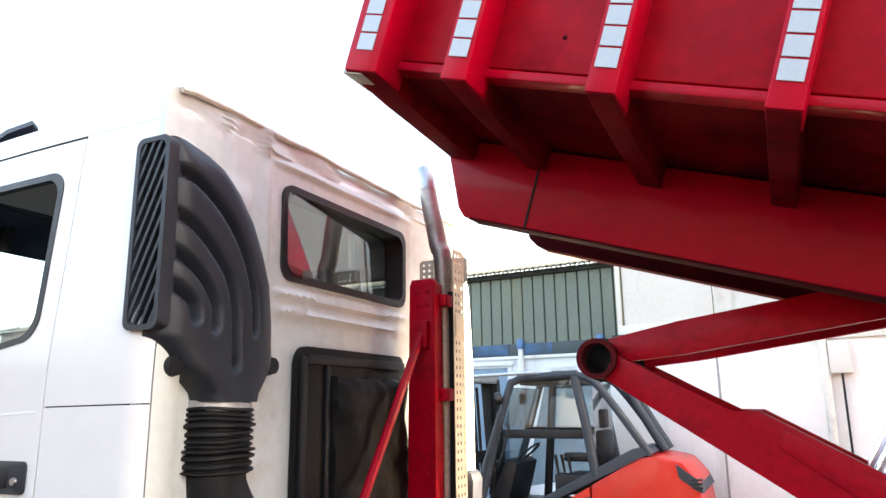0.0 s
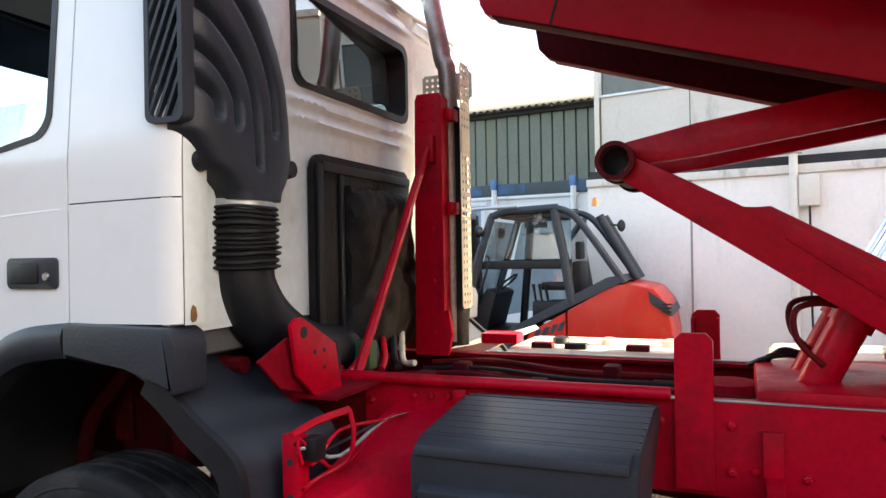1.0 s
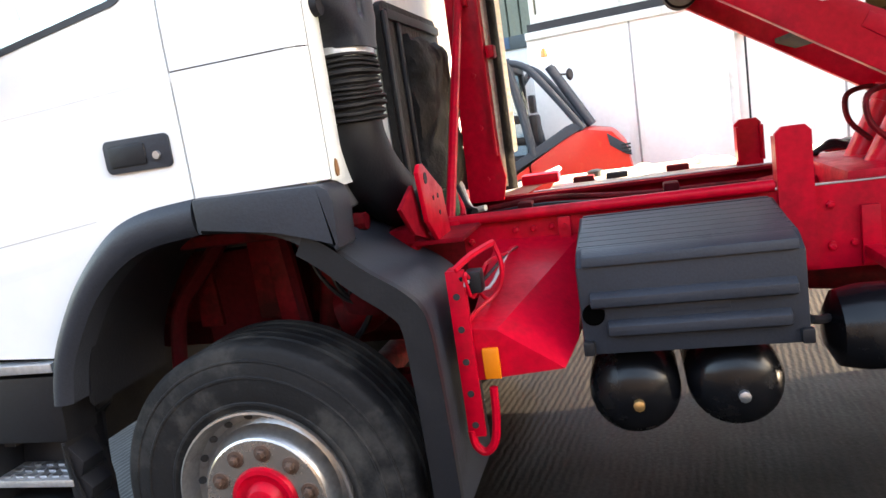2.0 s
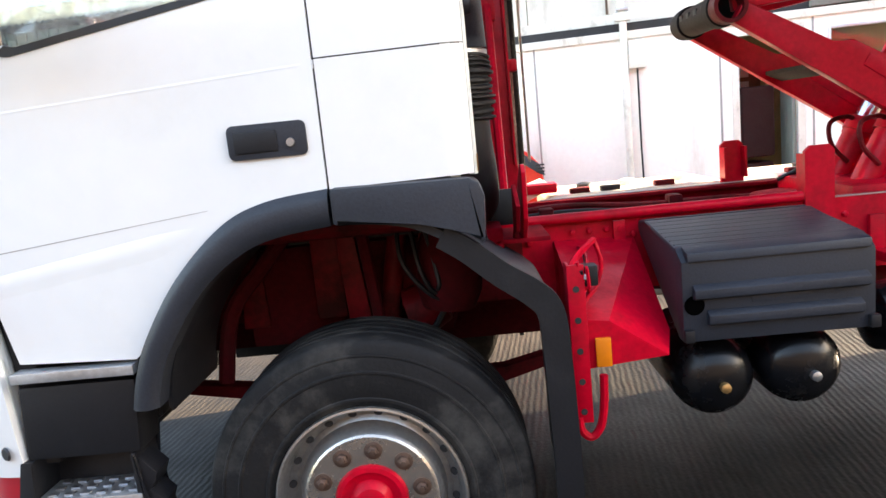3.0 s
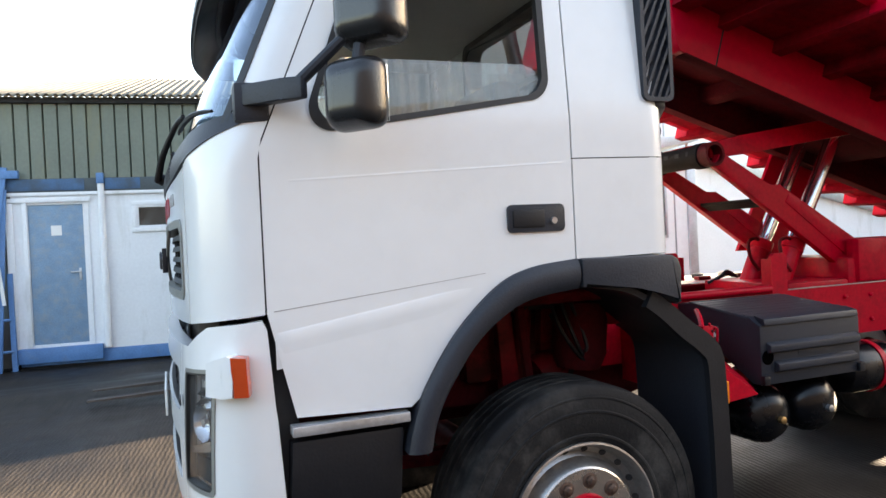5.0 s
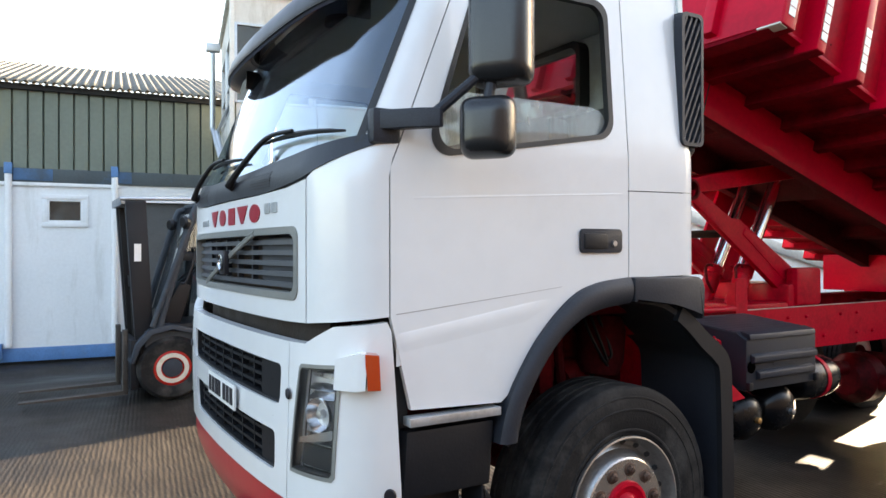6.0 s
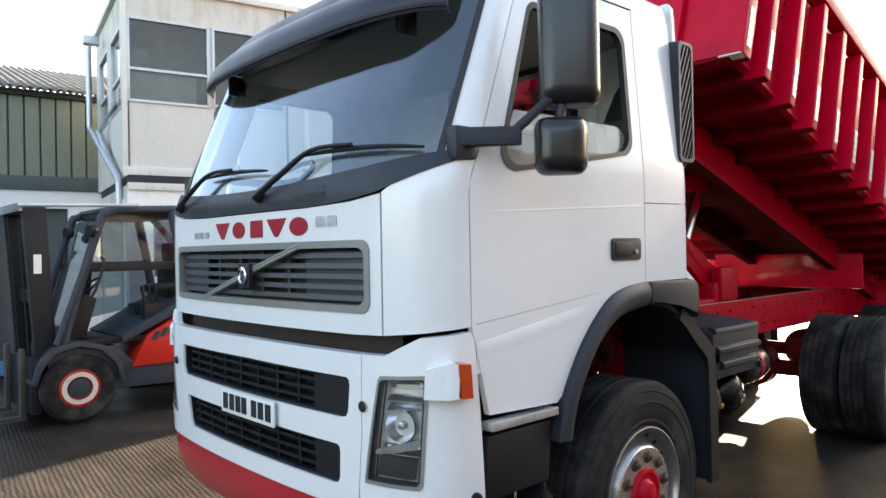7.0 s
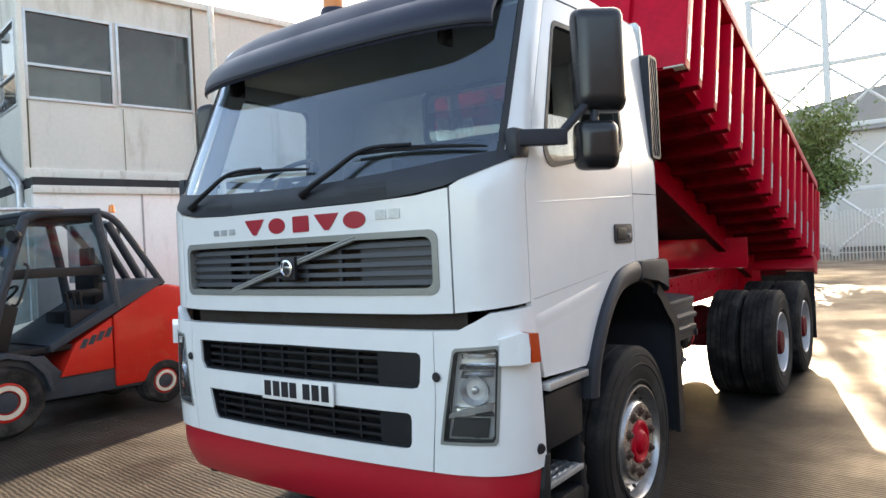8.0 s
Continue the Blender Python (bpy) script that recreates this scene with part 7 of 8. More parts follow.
for k in range(5):
    part("file_box", boxed(4.66 + 0.15 * k, 4.77 + 0.15 * k, 0.58, 0.78, 1.951, 2.16 + 0.03 * (k % 2), 0.006), (PLATE, WOODM, CABINT, PLATE, WOODM)[k], kab)
part("notice_board", boxed(3.75, 4.4, 1.87, 1.9, 1.4, 2.3), WOODM, kab)
for i in range(3):
    for k in range(3):
        part("notice", boxed(3.8 + 0.16 * i, 3.92 + 0.16 * i, 1.862, 1.87, 1.5 + 0.24 * k, 1.68 + 0.24 * k), PLATE, kab)
part("plinth", boxed(0.0, LX1, 0.1, DEP, 0.0, 0.12), DARK, kab)
part("lintel_lamp", boxed(-0.28, -0.06, 1.9, 2.05, 4.95, 5.08, 0.02), GALV, top, "grey floodlight")
part("brace_pole", tubed([(-0.10, 2.1, 3.6), (0.02, 0.35, 2.4), (0.02, 0.35, 0.0)], 0.04, 12), GALV, kab, "galvanised brace pole")
part("brace_pole", tubed([(-0.10, 2.1, 3.6), (0.05, 1.3, 3.9)], 0.025, 10), GALV, kab)
chair = placed(thing("office_chair", "dark maroon high-backed office chair in the doorway", "chair"), KP @ pose(4.10, 0.75, 0.14, 0, 0, 200))
MAR = mat("maroon_cloth", (0.06, 0.022, 0.022), 0.9, vary=0.2, bump=0.1)
part("chair_back", boxed(-0.24, 0.24, -0.06, 0.06, 0.75, 1.68, 0.05, seg=3), MAR, chair)
part("chair_seat", boxed(-0.26, 0.26, -0.5, 0.0, 0.55, 0.68, 0.05), MAR, chair)
part("chair_stem", tubed([(0, -0.25, 0.06), (0, -0.25, 0.56)], 0.03, 12), STEEL, chair)
for k in range(5):
    a = 2 * math.pi * k / 5
    part("chair_leg", tubed([(0, -0.25, 0.08), (0.28 * math.cos(a), -0.25 + 0.28 * math.sin(a), 0.04)], 0.02, 8), BLACK, chair)

# ---- long shed ----
SP = pose(0, 10.3, 0.035, 0, 0, -6)
shed = placed(thing("shed", "long yard shed with green sheet cladding over white panels", "shed"), SP)
SX0, SX1 = -22.0, 7.0
holes = [(-1.84, -1.29, 2.12, 2.52), (-0.45, 0.62, -0.03, 2.50), (-3.62, -2.73, 0.11, 2.58)]
wall_parts(-3.88, SX1, -0.03, 2.80, 0.0, 0.1, holes, SHEDW, shed, "white_panel")
window(shed, -1.84, -1.29, 2.12, 2.52, 0.0, None, SHEDW, DIRTYGLASS)
for a in ((-1.92, -1.21, 2.52, 2.60), (-1.92, -1.21, 2.04, 2.12), (-1.92, -1.84, 2.12, 2.52), (-1.29, -1.21, 2.12, 2.52)):
    part("window_trim", boxed(a[0], a[1], -0.035, 0.0, a[2], a[3], 0.006), SHEDW, shed)
# dark sheet in place of the unlit inside behind the window
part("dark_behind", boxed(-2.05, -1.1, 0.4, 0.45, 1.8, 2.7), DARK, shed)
# grey board added behind the opening to stand in for its dim inside
part("opening_fill", boxed(-0.55, 0.70, 0.11, 0.15, -0.03, 2.6), mat("dim_opening_grey", (0.085, 0.09, 0.095), 0.7, vary=0.2, scale=3, bump=0.05, dirt=0.5, dirt_col=(0.05, 0.045, 0.04)), shed, "dull grey board standing for the dim inside of an opening")
part("plinth", boxed(-3.84, SX1, -0.015, 0.1, -0.26, -0.03, 0.004), BLUE, shed, "blue painted plinth")
# black strip under the plinth, drawn for the shade in the gap there
part("plinth_shade_strip", boxed(SX0, SX1, 0.02, 0.14, -0.60, -0.26), SOOT, shed)
part("beam", boxed(SX0, SX1, -0.04, 0.1, 2.80, 3.04, 0.008), mat("blue_grey_beam", (0.055, 0.075, 0.085), 0.6, vary=0.25, scale=2, dirt=0.6, dirt_col=(0.07, 0.2, 0.4), dirt_scale=1.5, edge=0.58), shed, "weathered blue and grey beam")
for a, b in ((-3.95, -2.68), (-2.34, -1.75), (-0.75, -0.50)):
    part("blue_board", boxed(a, b, -0.052, -0.04, 2.83, 3.03, 0.003), BEAMBLUE, shed, "faded blue board")
for x in (-2.41, -0.78):
    part("wall_post", tubed([(x, -0.06, 0.0), (x, -0.06, 3.0)], 0.055, 12), SHEDW, shed, "white drain pipe")
    part("post_cap", boxed(x - 0.06, x + 0.06, -0.12, 0.0, 2.93, 3.12, 0.01), BLUE, shed)


def sheet(x0, x1, z0, z1, y, pitch, depth, m, name, parent, crest=0.25):
    """Box-profile sheet: flat pans with raised ribs."""
    bmx = nb()
    pts = []
    x = x0
    while x < x1:
        w = pitch
        pts += [(x, y), (x + w * (1 - crest), y), (x + w * (1 - crest) + w * 0.06, y - depth), (x + w - w * 0.06, y - depth)]
        x += w
    pts.append((x, y))
    lo_v = [bmx.verts.new((a, b, z0)) for a, b in pts]
    hi_v = [bmx.verts.new((a, b, z1)) for a, b in pts]
    for k in range(len(pts) - 1):
        bmx.faces.new((lo_v[k], lo_v[k + 1], hi_v[k + 1], hi_v[k]))
    ob = part(name, bmx, m, parent, smooth=0)
    sm = ob.modifiers.new("thick", "SOLIDIFY"); sm.thickness = 0.004
    return ob


sheet(SX0, SX1, 3.02, 4.49, -0.01, 0.234, -0.07, GREEN, "cladding", shed, 0.15)
sheet(SX0, -3.92, 0.6, 2.82, 0.04, 0.125, 0.04, mat("weathered_grey_green_sheet", (0.115, 0.14, 0.14), 0.6, vary=0.2, scale=1.5, fine=20, bump=0.04, dirt=0.5, dirt_col=(0.09, 0.09, 0.07), dirt_scale=1.5), "lower_cladding", shed, 0.38)
part("base_wall", boxed(SX0, -3.92, 0.05, 0.15, -0.40, 0.62), mat("dark_blockwork", (0.09, 0.085, 0.08), 0.9, vary=0.3, bump=0.2), shed)
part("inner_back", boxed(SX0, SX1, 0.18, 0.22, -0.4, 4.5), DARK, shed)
bm = nb()
rx = [SX0 - 0.2 + 0.0365 * k for k in range(int((SX1 - SX0 + 0.2) / 0.0365))]
rows = []
for y, z in ((-0.25, 4.48), (1.0, 4.84), (3.0, 5.41), (5.5, 6.12), (6.5, 5.85)):
    rows.append([bm.verts.new((x, y, z + 0.028 * math.cos(2 * math.pi * (x - SX0) / 0.146))) for x in rx])
for a, b in zip(rows, rows[1:]):
    for k in range(len(rx) - 1):
        bm.faces.new((a[k], a[k + 1], b[k + 1], b[k]))
roof = part("roof", bm, ROOFM, shed, "mossy corrugated cement roof", smooth=60)
sm = roof.modifiers.new("thick", "SOLIDIFY"); sm.thickness = 0.008
part("eave_board", boxed(SX0, SX1, -0.10, 0.02, 4.37, 4.455, 0.006), DARK, shed)
part("shed_end", boxed(SX1 - 0.1, SX1, 0.2, 6.0, -0.4, 4.6), GREEN, shed)
# white framed blue door in the shed
part("door_panel", boxed(-3.62, -2.73, 0.0, 0.05, 0.11, 2.58, 0.006), BLUEDOOR, shed, "scuffed blue door")
part("door_frame", wall_with_holes(-3.92, -2.64, -0.06, 2.70, -0.02, -0.003, [(-3.62, -2.73, 0.11, 2.58)]), SHEDW, shed, "white door frame")
part("door_head", boxed(-3.94, -2.60, -0.06, -0.021, 2.62, 2.70, 0.01), SHEDW, shed)
part("door_stop", boxed(-3.70, -3.63, -0.045, -0.021, 0.08, 2.62, 0.01), SHEDW, shed)
part("corner_board", boxed(-3.96, -3.84, -0.05, -0.021, -0.06, 2.62, 0.01), SHEDW, shed, "white corner board")
part("wall_cap", boxed(-3.96, -0.7, -0.05, -0.002, 2.74, 2.80, 0.006), SHEDW, shed)
part("door_sill", boxed(-3.86, -2.50, -0.12, 0.0, -0.20, 0.06, 0.01), BLUE, shed, "blue painted door sill")
part("paper_note", boxed(-3.26, -3.09, -0.006, -0.001, 2.03, 2.21), PLATE, shed)
part("door_rose", boxed(-2.84, -2.80, -0.012, 0.0, 1.22, 1.44, 0.004), GALV, shed)
part("door_lever", boxed(-2.97, -2.81, -0.05, -0.03, 1.36, 1.385, 0.006), GALV, shed, "bright lever handle")
# blue trestle and dark clutter beside it
part("cladding_rail", boxed(SX0, -4.0, -0.05, 0.0, 2.45, 2.51, 0.006), GALV, shed)
ladder = placed(thing("trestle", "blue painted timber trestle leaning at the shed", "trestle"), SP @ pose(-4.0, 0, 0))


def plank(p, q, wide, thick):
    """A sawn board between two points, its face towards the yard."""
    p, q = Vector(p), Vector(q)
    d = (q - p).normalized()
    u = d.cross(Vector((0, 1, 0))).normalized() * wide / 2
    n = d.cross(u).normalized() * thick / 2
    bmx = nb()
    vs = [bmx.verts.new(e + a * u + b * n) for e in (p, q) for a, b in ((-1, -1), (1, -1), (1, 1), (-1, 1))]
    for f in ((3, 2, 1, 0), (4, 5, 6, 7), (0, 1, 5, 4), (1, 2, 6, 5), (2, 3, 7, 6), (3, 0, 4, 7)):
        bmx.faces.new([vs[k] for k in f])
    return bmx


part("board", plank((-0.40, -0.42, -0.30), (0.06, -0.10, 3.24), 0.13, 0.05), BLUE, ladder)
part("board", plank((-0.11, -0.28, -0.30), (0.05, -0.12, 2.85), 0.10, 0.05), BLUE, ladder)
part("board", plank((0.11, -0.16, -0.30), (0.08, -0.10, 1.4), 0.08, 0.05), BLUE, ladder)
part("head_block", boxed(0.04, 0.30, -0.16, -0.06, 3.04, 3.18, 0.01), BLUE, ladder)
WHITEWOOD = mat("chalky_white_wood", (0.7, 0.72, 0.72), 0.6, vary=0.1, bump=0.03)
part("brace", plank((-0.25, -0.36, 0.83), (-0.05, -0.28, 1.50), 0.05, 0.03), WHITEWOOD, ladder, "white brace strip")
part("brace", plank((0.03, -0.29, 0.86), (-0.04, -0.27, 1.52), 0.05, 0.03), WHITEWOOD, ladder)
for z, x0, x1 in ((0.05, -0.34, 0.10), (0.60, -0.27, 0.09)):
    part("cross_rail", tubed([(x0, -0.34, z), (x1, -0.18, z)], 0.025, 6), BLUE, ladder)
for i, (x, w, hh) in enumerate(((-5.0, 0.9, 0.95), (-6.6, 1.1, 0.8), (-8.6, 1.3, 0.5))):
    pal = placed(thing("pallet_stack", "dark weathered pallets stacked by the shed", "pallets", group="pallet stacks"), SP @ pose(x, -0.5, -0.30))
    for k in range(int(hh / 0.13)):
        part("deck", boxed(-w / 2, w / 2, -0.4, 0.4, 0.13 * k + 0.10, 0.13 * k + 0.12), SOOT, pal)
        for q in (-0.45, 0, 0.45):
            part("bearer", boxed(q * w - 0.05, q * w + 0.05, -0.4, 0.4, 0.13 * k, 0.13 * k + 0.10), SOOT, pal)

# ---- forklift ----
fk = thing("forklift", "orange and slate-grey forklift truck with a closed cab", "forklift", (-0.03, 4.71, 0.02))
fk.scale = (1.0, 0.97, 0.95)
def tyre(x, y, r, w, m_r):
    wh = part("wheel", lathed([(r * 0.55, 0.0), (r * 0.62, 0.012), (r * 0.9, 0.01), (r, -0.03), (r, -w + 0.03), (r * 0.9, -w), (r * 0.5, -w)], (x, y, r), (0, -1, 0), 40), RUBBER, fk, "black forklift tyre")
    part("rim", lathed([(r * 0.56, -0.01), (r * 0.5, 0.0), (r * 0.44, -0.02), (r * 0.30, -0.02)], (x, y, r), (0, -1, 0), 32), m_r, wh, "orange rim")
    part("wheel_hub", lathed([(r * 0.31, -0.03), (r * 0.28, 0.0), (r * 0.12, 0.004), (0, 0.012)], (x, y, r), (0, -1, 0), 24), FKGREY, wh)
    part("rim_ring", lathed([(r * 0.47, -0.012), (r * 0.47, 0.004), (r * 0.34, 0.006), (r * 0.34, -0.01)], (x, y, r), (0, -1, 0), 32), CREAM, wh)
for y in (0.0, 1.12):
    tyre(-0.74, y - 0.02, 0.365, 0.26, FKORANGE)
    tyre(0.95, y, 0.27, 0.22, FKORANGE)
part("counterweight", prismed([(0.36, 0.30), (1.30, 0.30), (1.45, 0.45), (1.47, 0.85), (1.42, 1.20), (1.28, 1.38), (1.02, 1.44), (0.86, 1.42), (0.36, 1.125)], "y", 0.0, 1.15, 0.05), FKORANGE, fk, "orange counterweight")
part("side_cover", prismed([(-0.22, 0.52), (0.35, 0.52), (0.35, 1.105), (-0.05, 0.87)], "y", 0.005, 1.145, 0.02), FKORANGE, fk)
for k in range(4):
    part("cover_slot", prismed([(-0.02 + 0.09 * k, 0.80 + 0.03 * k), (0.04 + 0.09 * k, 0.80 + 0.03 * k), (0.09 + 0.09 * k, 0.90 + 0.035 * k), (0.03 + 0.09 * k, 0.90 + 0.03 * k)], "y", 0.001, 0.006), FKGREY, fk)
part("chassis_block", prismed([(-1.02, 0.32), (1.25, 0.25), (1.25, 0.5), (-0.2, 0.55), (-0.35, 0.78), (-1.02, 0.80)], "y", 0.03, 1.12, 0.02), FKGREY, fk)
part("front_fender", prismed([(-1.17, 0.45), (-1.12, 0.66), (-0.98, 0.82), (-0.74, 0.87), (-0.5, 0.80), (-0.34, 0.62), (-0.30, 0.40), (-0.34, 0.40), (-0.39, 0.6), (-0.53, 0.76), (-0.74, 0.82), (-0.96, 0.77), (-1.08, 0.62), (-1.13, 0.45)], "y", -0.04, 0.3, 0.006), FKGREY, fk)
part("waist_band", prismed([(-0.30, 0.80), (0.90, 1.42), (1.0, 1.46), (0.95, 1.52), (0.80, 1.50), (-0.32, 0.88)], "y", -0.005, 1.155, 0.01), FKGREY, fk)
for y in (0.03, 1.12):
    part("front_pillar", tubed(smooth_path([(-0.88, y, 0.80), (-0.80, y, 1.15), (-0.52, y, 2.12), (-0.44, y, 2.24), (-0.28, y, 2.29)], 4), 0.045, 10), FKGREY, fk)
    part("roof_rail", tubed([(-0.30, y, 2.285), (0.28, y, 2.31)], 0.045, 10), FKGREY, fk)
    part("centre_pillar", tubed([(0.24, y, 2.29), (0.34, y, 1.75), (0.42, y, 1.20)], 0.05, 10), FKGREY, fk)
    part("rear_pillar", tubed(smooth_path([(0.20, y, 2.31), (0.40, y, 2.25), (0.58, y, 2.05), (0.98, y, 1.44)], 4), 0.04, 10), FKGREY, fk)
    part("rear_cylinder", tubed([(0.64, 0.55 + 0.3 * y, 2.22), (1.05, 0.55 + 0.3 * y, 1.46)], 0.05, 12), FKGREY, fk)
part("roof_panel", boxed(-0.42, 0.30, 0.03, 1.12, 2.27, 2.32, 0.02), FKGREY, fk)
for y in (0.06, 1.09):
    part("cab_bar", boxed(-0.62, 0.36, y - 0.02, y + 0.02, 1.60, 1.70, 0.01), BLACK, fk)
part("door_glass", prismed([(-0.60, 1.72), (0.33, 1.72), (0.24, 2.24), (-0.42, 2.24)], "y", 0.06, 0.064), GLASS, fk)
for nm, poly in (("far_glass", [(-0.72, 0.95), (0.40, 1.15), (0.24, 2.24), (-0.42, 2.24)]),):
    part(nm, prismed(poly, "y", 1.10, 1.105), TINT, fk)
part("rear_glass", prismed([(0.12, 1.50), (1.03, 1.50), (1.03, 2.22), (0.12, 2.22)], "x", 0.40, 0.405), TINT, fk)
part("front_glass", prismed([(0.08, 0.95), (1.07, 0.95), (1.07, 2.2), (0.08, 2.2)], "x", -0.66, -0.655, 0, Matrix.Translation((-0.66, 0, 1.5)) @ pose(0, 0, 0, 0, 15, 0) @ Matrix.Translation((0.66, 0, -1.5))), TINT, fk)
part("headrest", boxed(0.36, 0.44, 0.46, 0.70, 1.70, 1.92, 0.03), BLACK, fk)
part("side_console", boxed(-0.05, 0.40, 0.10, 0.26, 1.0, 1.22, 0.03), BLACK, fk)
for k in range(3):
    part("lever", tubed([(-0.02 + 0.07 * k, 0.18, 1.2), (-0.05 + 0.07 * k, 0.17, 1.42)], [0.012, 0.02], 8), BLACK, fk)
part("roof_lining", boxed(-0.40, 0.28, 0.08, 1.07, 2.20, 2.27, 0.01), BLACK, fk)
part("inner_pillar", tubed([(-0.42, 1.05, 0.85), (-0.30, 1.05, 2.25)], 0.05, 8), BLACK, fk)
part("seat", boxed(0.0, 0.42, 0.35, 0.80, 1.05, 1.20, 0.04), BLACK, fk)
part("seat_back", boxed(0.34, 0.46, 0.35, 0.80, 1.15, 1.68, 0.04), BLACK, fk)
part("armrest", boxed(0.02, 0.36, 0.24, 0.33, 1.34, 1.44, 0.03), BLACK, fk)
part("cab_deck", boxed(-0.95, 0.4, 0.06, 1.09, 0.80, 0.86, 0.01), BLACK, fk)
part("console", prismed([(-0.86, 0.86), (-0.62, 0.86), (-0.5, 1.30), (-0.62, 1.36)], "y", 0.2, 0.95, 0.02), BLACK, fk)
part("steering_wheel", tubed([Vector((-0.48, 0.58, 1.42)) + 0.15 * (math.cos(a) * Vector((0, 1, 0)) + math.sin(a) * Vector((0.75, 0, 0.66))) for a in [2 * math.pi * k / 20 for k in range(21)]], 0.014, 6), BLACK, fk)
part("grab_rail", tubed(smooth_path([(-0.66, -0.02, 1.35), (-0.60, -0.04, 1.37), (-0.50, -0.04, 1.70), (-0.53, -0.02, 1.76)], 4), 0.014, 8), BLACK, fk)
part("rear_lamp_box", prismed([(1.22, 1.36), (1.40, 1.22), (1.46, 1.08), (1.40, 1.10), (1.24, 1.22)], "y", -0.006, 1.156, 0.004), FKGREY, fk)
for k in range(3):
    part("lamp_slat", boxed(1.36, 1.455, -0.012, 0.1, 1.12 + 0.04 * k, 1.135 + 0.04 * k), BLACK, fk)
part("fork_mirror", lathed([(0, 0.02), (0.06, 0.015), (0.075, 0.0), (0.06, -0.02), (0, -0.025)], (0.86, 0.72, 2.10), (0.9, -0.4, 0), 20), BLACK, fk, "round rear mirror")
part("mirror_stem", tubed([(0.86, 0.72, 2.10), (0.70, 0.62, 2.12)], 0.012, 8), BLACK, fk)
for y in (-0.05, 0.8):
    part("work_lamp", lathed([(0, 0.03), (0.06, 0.03), (0.075, 0.0), (0.05, -0.05), (0, -0.06)], (-0.62, y, 2.05), (-0.9, -0.3, 0), 20), BLACK, fk)
part("beacon", lathed([(0, 0.1), (0.03, 0.09), (0.04, 0.0)], (0.62, 0.4, 2.33), (0, 0, 1), 14), AMBER, fk)
mast_side = [(-1.21, 2.31), (-1.00, 2.31), (-0.89, 0.14), (-1.07, 0.14)]
mast = part("mast", prismed(mast_side, "y", 0.09, 0.20, 0.008), BLACK, fk, "black lifting mast tilted back a little")
part("mast_channel", prismed(mast_side, "y", 0.95, 1.06, 0.008), BLACK, mast)
for y in (0.20, 0.88):
    part("mast_inner", prismed([(-1.19, 2.26), (-1.08, 2.26), (-0.97, 0.16), (-1.06, 0.16)], "y", y, y + 0.07, 0.006), SOOT, mast)
part("lift_cylinder", tubed([(-0.98, 0.30, 0.3), (-1.08, 0.30, 2.2)], 0.035, 12), SOOT, mast)
part("mast_tie", prismed([(-1.10, 1.42), (-1.07, 1.42), (-1.06, 1.28), (-1.09, 1.28)], "y", 0.27, 0.88, 0.004), SOOT, mast)
part("mast_head", boxed(-1.25, -1.0, 0.10, 1.05, 2.25, 2.34, 0.01), STEEL, mast)
part("mast_roller", tubed([(-1.28, -0.06, 2.30), (-0.15, -0.06, 2.335)], 0.02, 8), GALV, mast)
part("label_plate", boxed(-1.12, -1.05, 0.082, 0.089, 1.60, 1.80), PLATE, mast)
part("lift_chain", tubed([(-1.05, 0.60, 0.5), (-1.13, 0.60, 2.2)], 0.02, 8), SOOT, mast)
part("tilt_ram", tubed([(-0.95, -0.01, 0.85), (-0.60, -0.01, 1.9)], 0.03, 10), FKGREY, fk)
FORK = mat("dull_rusty_steel", (0.085, 0.07, 0.06), 0.6, metal=0.4, vary=0.3, scale=6, fine=40, bump=0.1, dirt=0.5, dirt_col=(0.04, 0.03, 0.025))
carriage = part("carriage", boxed(-1.16, -1.08, 0.05, 1.10, 0.14, 0.70, 0.01), BLACK, fk)
for y in (0.28, 0.96):
    fkb = boxed(-1.21, -1.16, y, y + 0.11, 0.05, 0.80, 0.006)
    prism(fkb, [(-1.21, 0.05), (-1.21, 0.095), (-2.20, 0.065), (-2.20, 0.05)], "y", y, y + 0.11)
    part("fork", fkb, FORK, carriage, "worn steel fork")

# ---- far side of the yard ----
def palisade(x, y0, y1, hgt, n):
    f = thing("palisade_fence", "grey steel palisade fence across the yard end", "fence", (x, 0, 0))
    pale = None
    bmx = boxed(-0.01, 0.01, -0.035, 0.035, 0.05, hgt, 0.004)
    for k in range(n):
        y = y0 + (y1 - y0) * k / (n - 1)
        if pale is None:
            pale = part("pale", bmx, GALV, f)
            pale.location.y = y
        else:
            o = new("pale", pale.data); o.parent = f; o.location.y = y
    for z in (0.4, hgt - 0.5):
        part("fence_rail", boxed(0.01, 0.05, y0, y1, z, z + 0.05), GALV, f)
    return f


palisade(34.0, -14, 12, 2.4, 180)


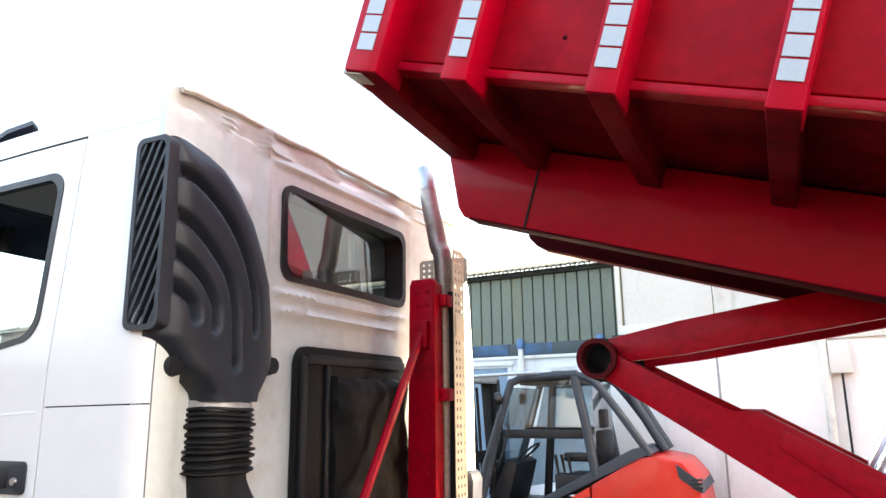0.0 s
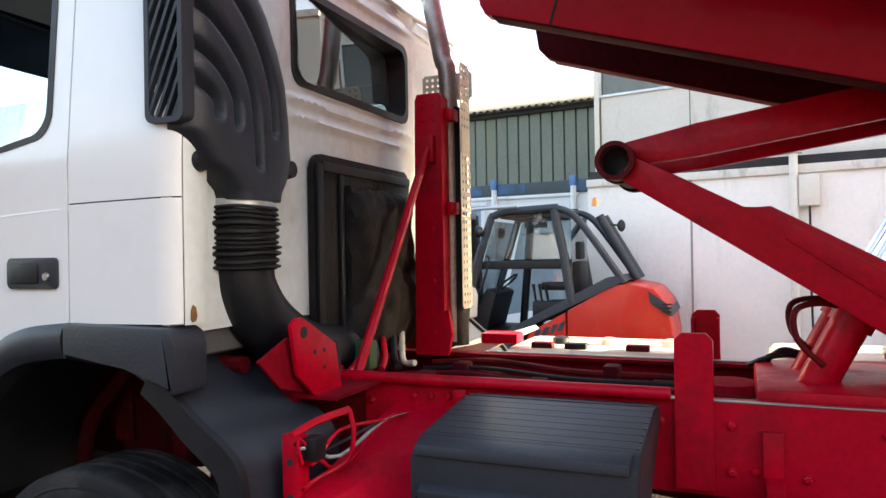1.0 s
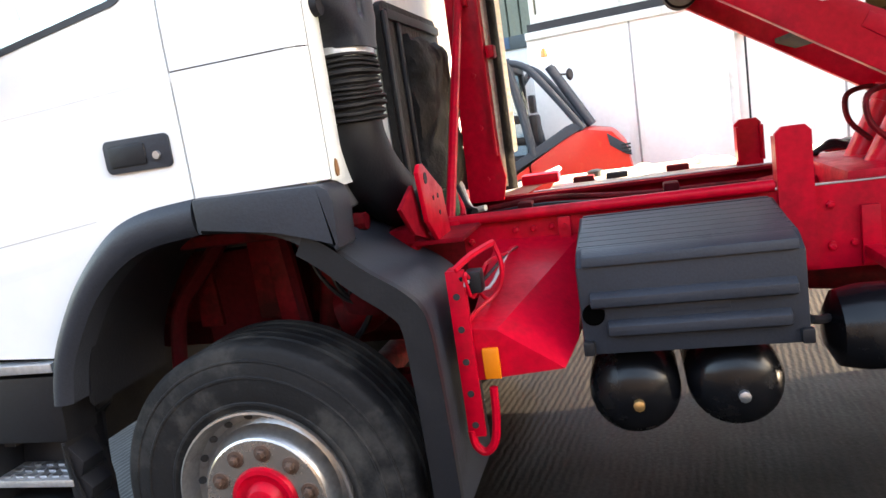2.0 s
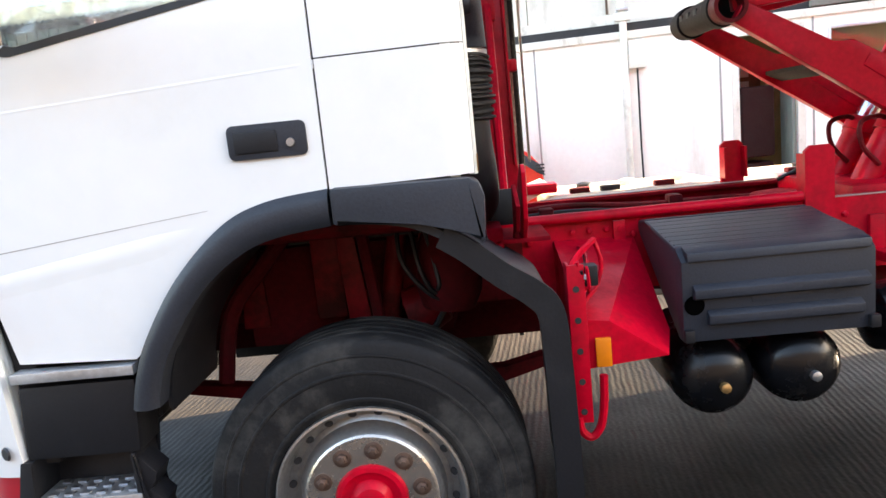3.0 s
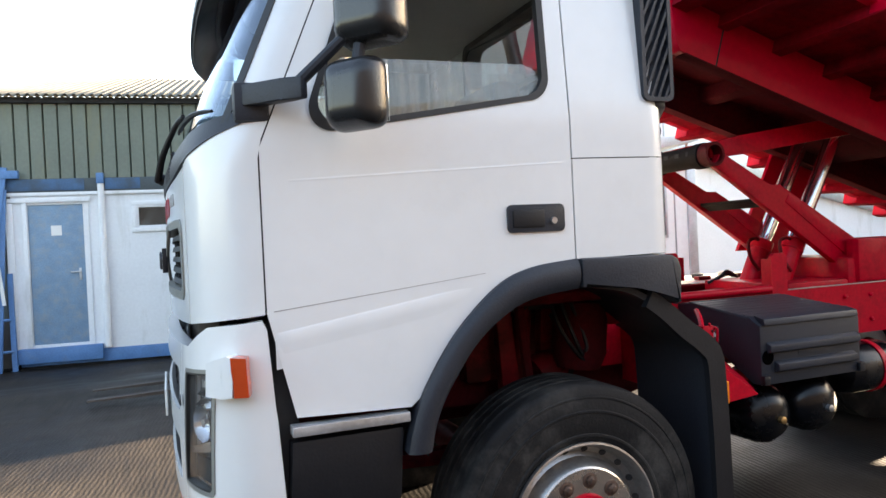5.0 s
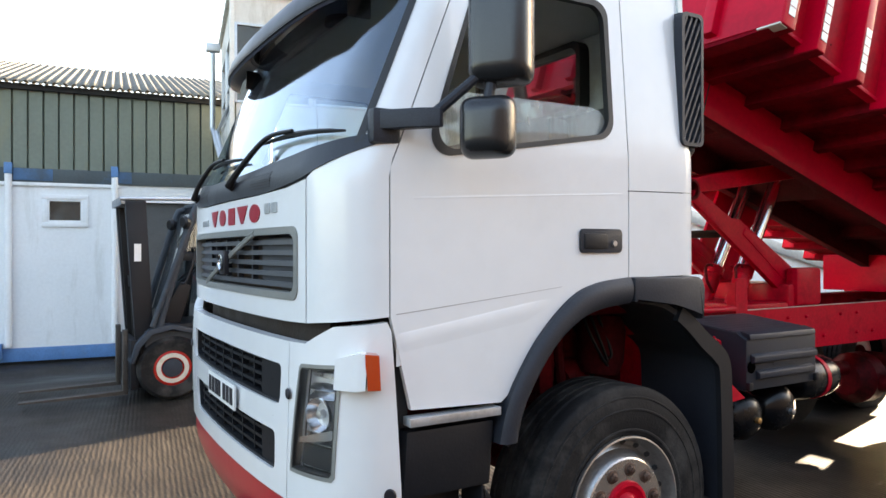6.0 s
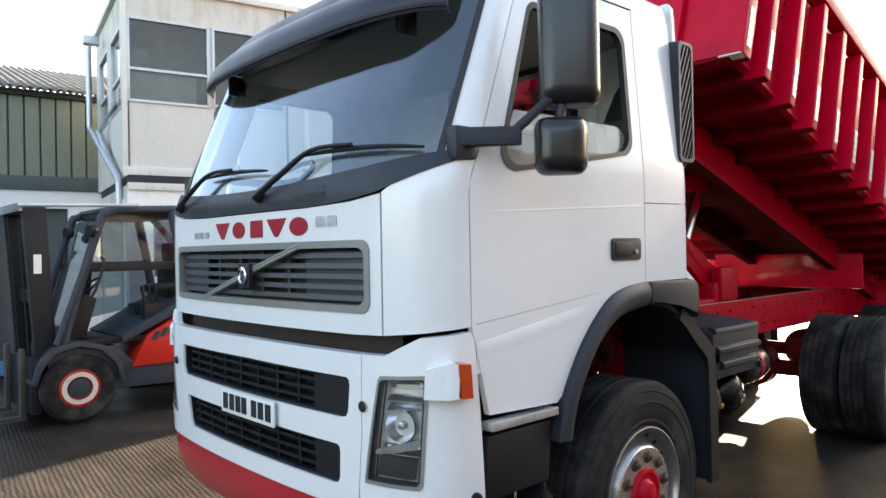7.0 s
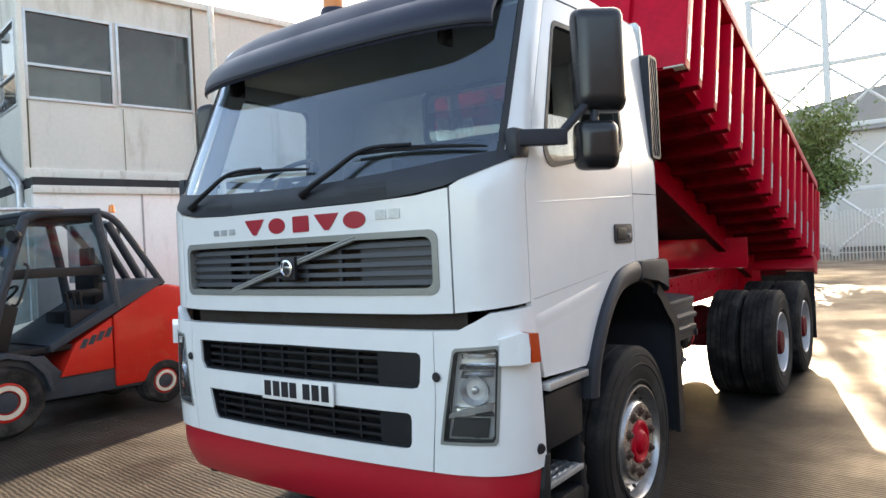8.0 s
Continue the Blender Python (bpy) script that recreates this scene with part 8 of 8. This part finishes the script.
def tree(x, y, hgt, spread, seed, label):
    rnd = random.Random(seed)
    t = thing("tree", label, "tree", (x, y, 0))
    bmx = nb()
    tube(bmx, smooth_path([(0, 0, 0), (0.05, 0.02, hgt * 0.25), (-0.04, 0.06, hgt * 0.45), (0.05, 0, hgt * 0.8)], 4), [0.14 - 0.01 * k for k in range(13)], 10)
    ends = []
    for k in range(16):
        a = rnd.uniform(0, 6.28)
        z0 = hgt * rnd.uniform(0.32, 0.75)
        L = spread * rnd.uniform(0.5, 1.0)
        e = Vector((L * math.cos(a), L * math.sin(a), z0 + hgt * rnd.uniform(0.05, 0.28)))
        tube(bmx, [(0, 0, z0), e * 0.5 + Vector((0, 0, z0 * 0.5 + 0.1)), e], [0.05, 0.03, 0.01], 6)
        ends.append(e)
    part("trunk", bmx, mat("bark", (0.09, 0.07, 0.05), 0.9, vary=0.3, bump=0.3), t)
    verts, faces = [], []
    for k in range(11000):
        e = rnd.choice(ends)
        c = Vector((0, 0, hgt * 0.6)).lerp(e, rnd.uniform(0.35, 1.05)) + Vector((rnd.gauss(0, 0.28), rnd.gauss(0, 0.28), rnd.gauss(0, 0.25))) * spread * 0.55
        s = rnd.uniform(0.06, 0.13)
        d = Vector((rnd.gauss(0, 1), rnd.gauss(0, 1), rnd.gauss(0, 1))).normalized()
        o = d.orthogonal().normalized()
        i = len(verts)
        verts += [c - d * s, c + o * s * 0.5, c + d * s, c - o * s * 0.5]
        faces.append((i, i + 1, i + 2, i + 3))
    me = bpy.data.meshes.new("crown")
    me.from_pydata(verts, [], faces)
    me.materials.append(LEAF)
    c = new("crown", me)
    c.parent = t
    tagged(c, kind="stuff")
    return t


LEAF = mat("leaf", (0.10, 0.14, 0.035), 0.6, vary=0.35, scale=3, bump=0.0)
tree(27.0, 2.6, 6.2, 2.3, 3, "small leafy yard tree by the fence")
tree(30.0, -7.5, 5.0, 2.2, 5, "small leafy yard tree by the fence")


def truss_tower(x, y):
    t = thing("steel_gantry", "white lattice steel gantry behind the fence", "gantry", (x, y, 0))
    for yy in (-6.0, -2.0, 2.0, 6.0):
        part("leg", boxed(-0.18, 0.18, yy - 0.18, yy + 0.18, 0, 15.5, 0.02), GANTRY, t)
    for z in (3.6, 7.2, 10.8, 15.2):
        part("girder", boxed(-0.12, 0.12, -6, 6, z, z + 0.25, 0.02), GANTRY, t)
        for yy in (-6.0, -2.0, 2.0):
            part("brace", tubed([(0, yy, z - 3.4), (0, yy + 4.0, z)], 0.09, 8), GANTRY, t)
            part("brace", tubed([(0, yy + 4.0, z - 3.4), (0, yy, z)], 0.09, 8), GANTRY, t)
    return t


GANTRY = mat("white_gantry_paint", (0.6, 0.6, 0.6), 0.5, vary=0.1, bump=0.0)
truss_tower(42.0, 1.0)
ware = thing("warehouse", "pale grey warehouse beyond the fence", "warehouse", (60, -6, 0))
part("wall", boxed(0, 20, -26, 26, 0, 9), mat("pale_cladding", (0.42, 0.43, 0.44), 0.6, vary=0.08, scale=0.6, bump=0.0), ware)
part("roof", prismed([(-26.5, 9), (26.5, 9), (0, 13.5)], "x", -0.5, 20.5), mat("grey_roof", (0.25, 0.25, 0.26), 0.7), ware)

# white workshop past the end of the cabins, with a sloping lean-to roof
shop = thing("workshop", "white workshop with a grey sloping lean-to roof", "workshop", (0, 0, 0))
part("wall", boxed(7.6, 32, 13.0, 13.3, 0, 6.2, 0.02), SHEDW, shop)
part("roof", prismed([(12.7, 6.2), (20.0, 7.6), (20.0, 7.5), (13.2, 6.15)], "x", 7.4, 32.2), ROOFM, shop)
part("lean_to_wall", prismed([(9.0, 0.0), (28.0, 0.0), (28.0, 0.5), (24.0, 0.95), (9.0, 4.3)], "y", 12.2, 12.9), SHEDW, shop)
part("lean_to_roof", prismed([(8.8, 4.62), (24.2, 1.20), (24.2, 0.85), (8.8, 4.20)], "y", 12.0, 12.95, 0.02), GALV, shop, "grey metal lean-to roof")
for k in range(6):
    part("wall_post", boxed(8.0 + 4 * k, 8.12 + 4 * k, 12.94, 13.0, 0, 6.1, 0.01), GALV, shop)

# near side of the yard: unseen wall added behind the walk to block low sky
tagged(finish("blocking_wall_south", boxed(-30, 34, -12.4, -12.0, 0, 6.0, 0.02), mat("sooty_brick_wall", (0.11, 0.085, 0.07), 0.85, vary=0.25, scale=2, fine=30, bump=0.2, dirt=0.5, dirt_col=(0.05, 0.045, 0.04), dirt_scale=0.8)), "plain sooty brick wall, added unseen to block low sky", "wall", kind="structure")
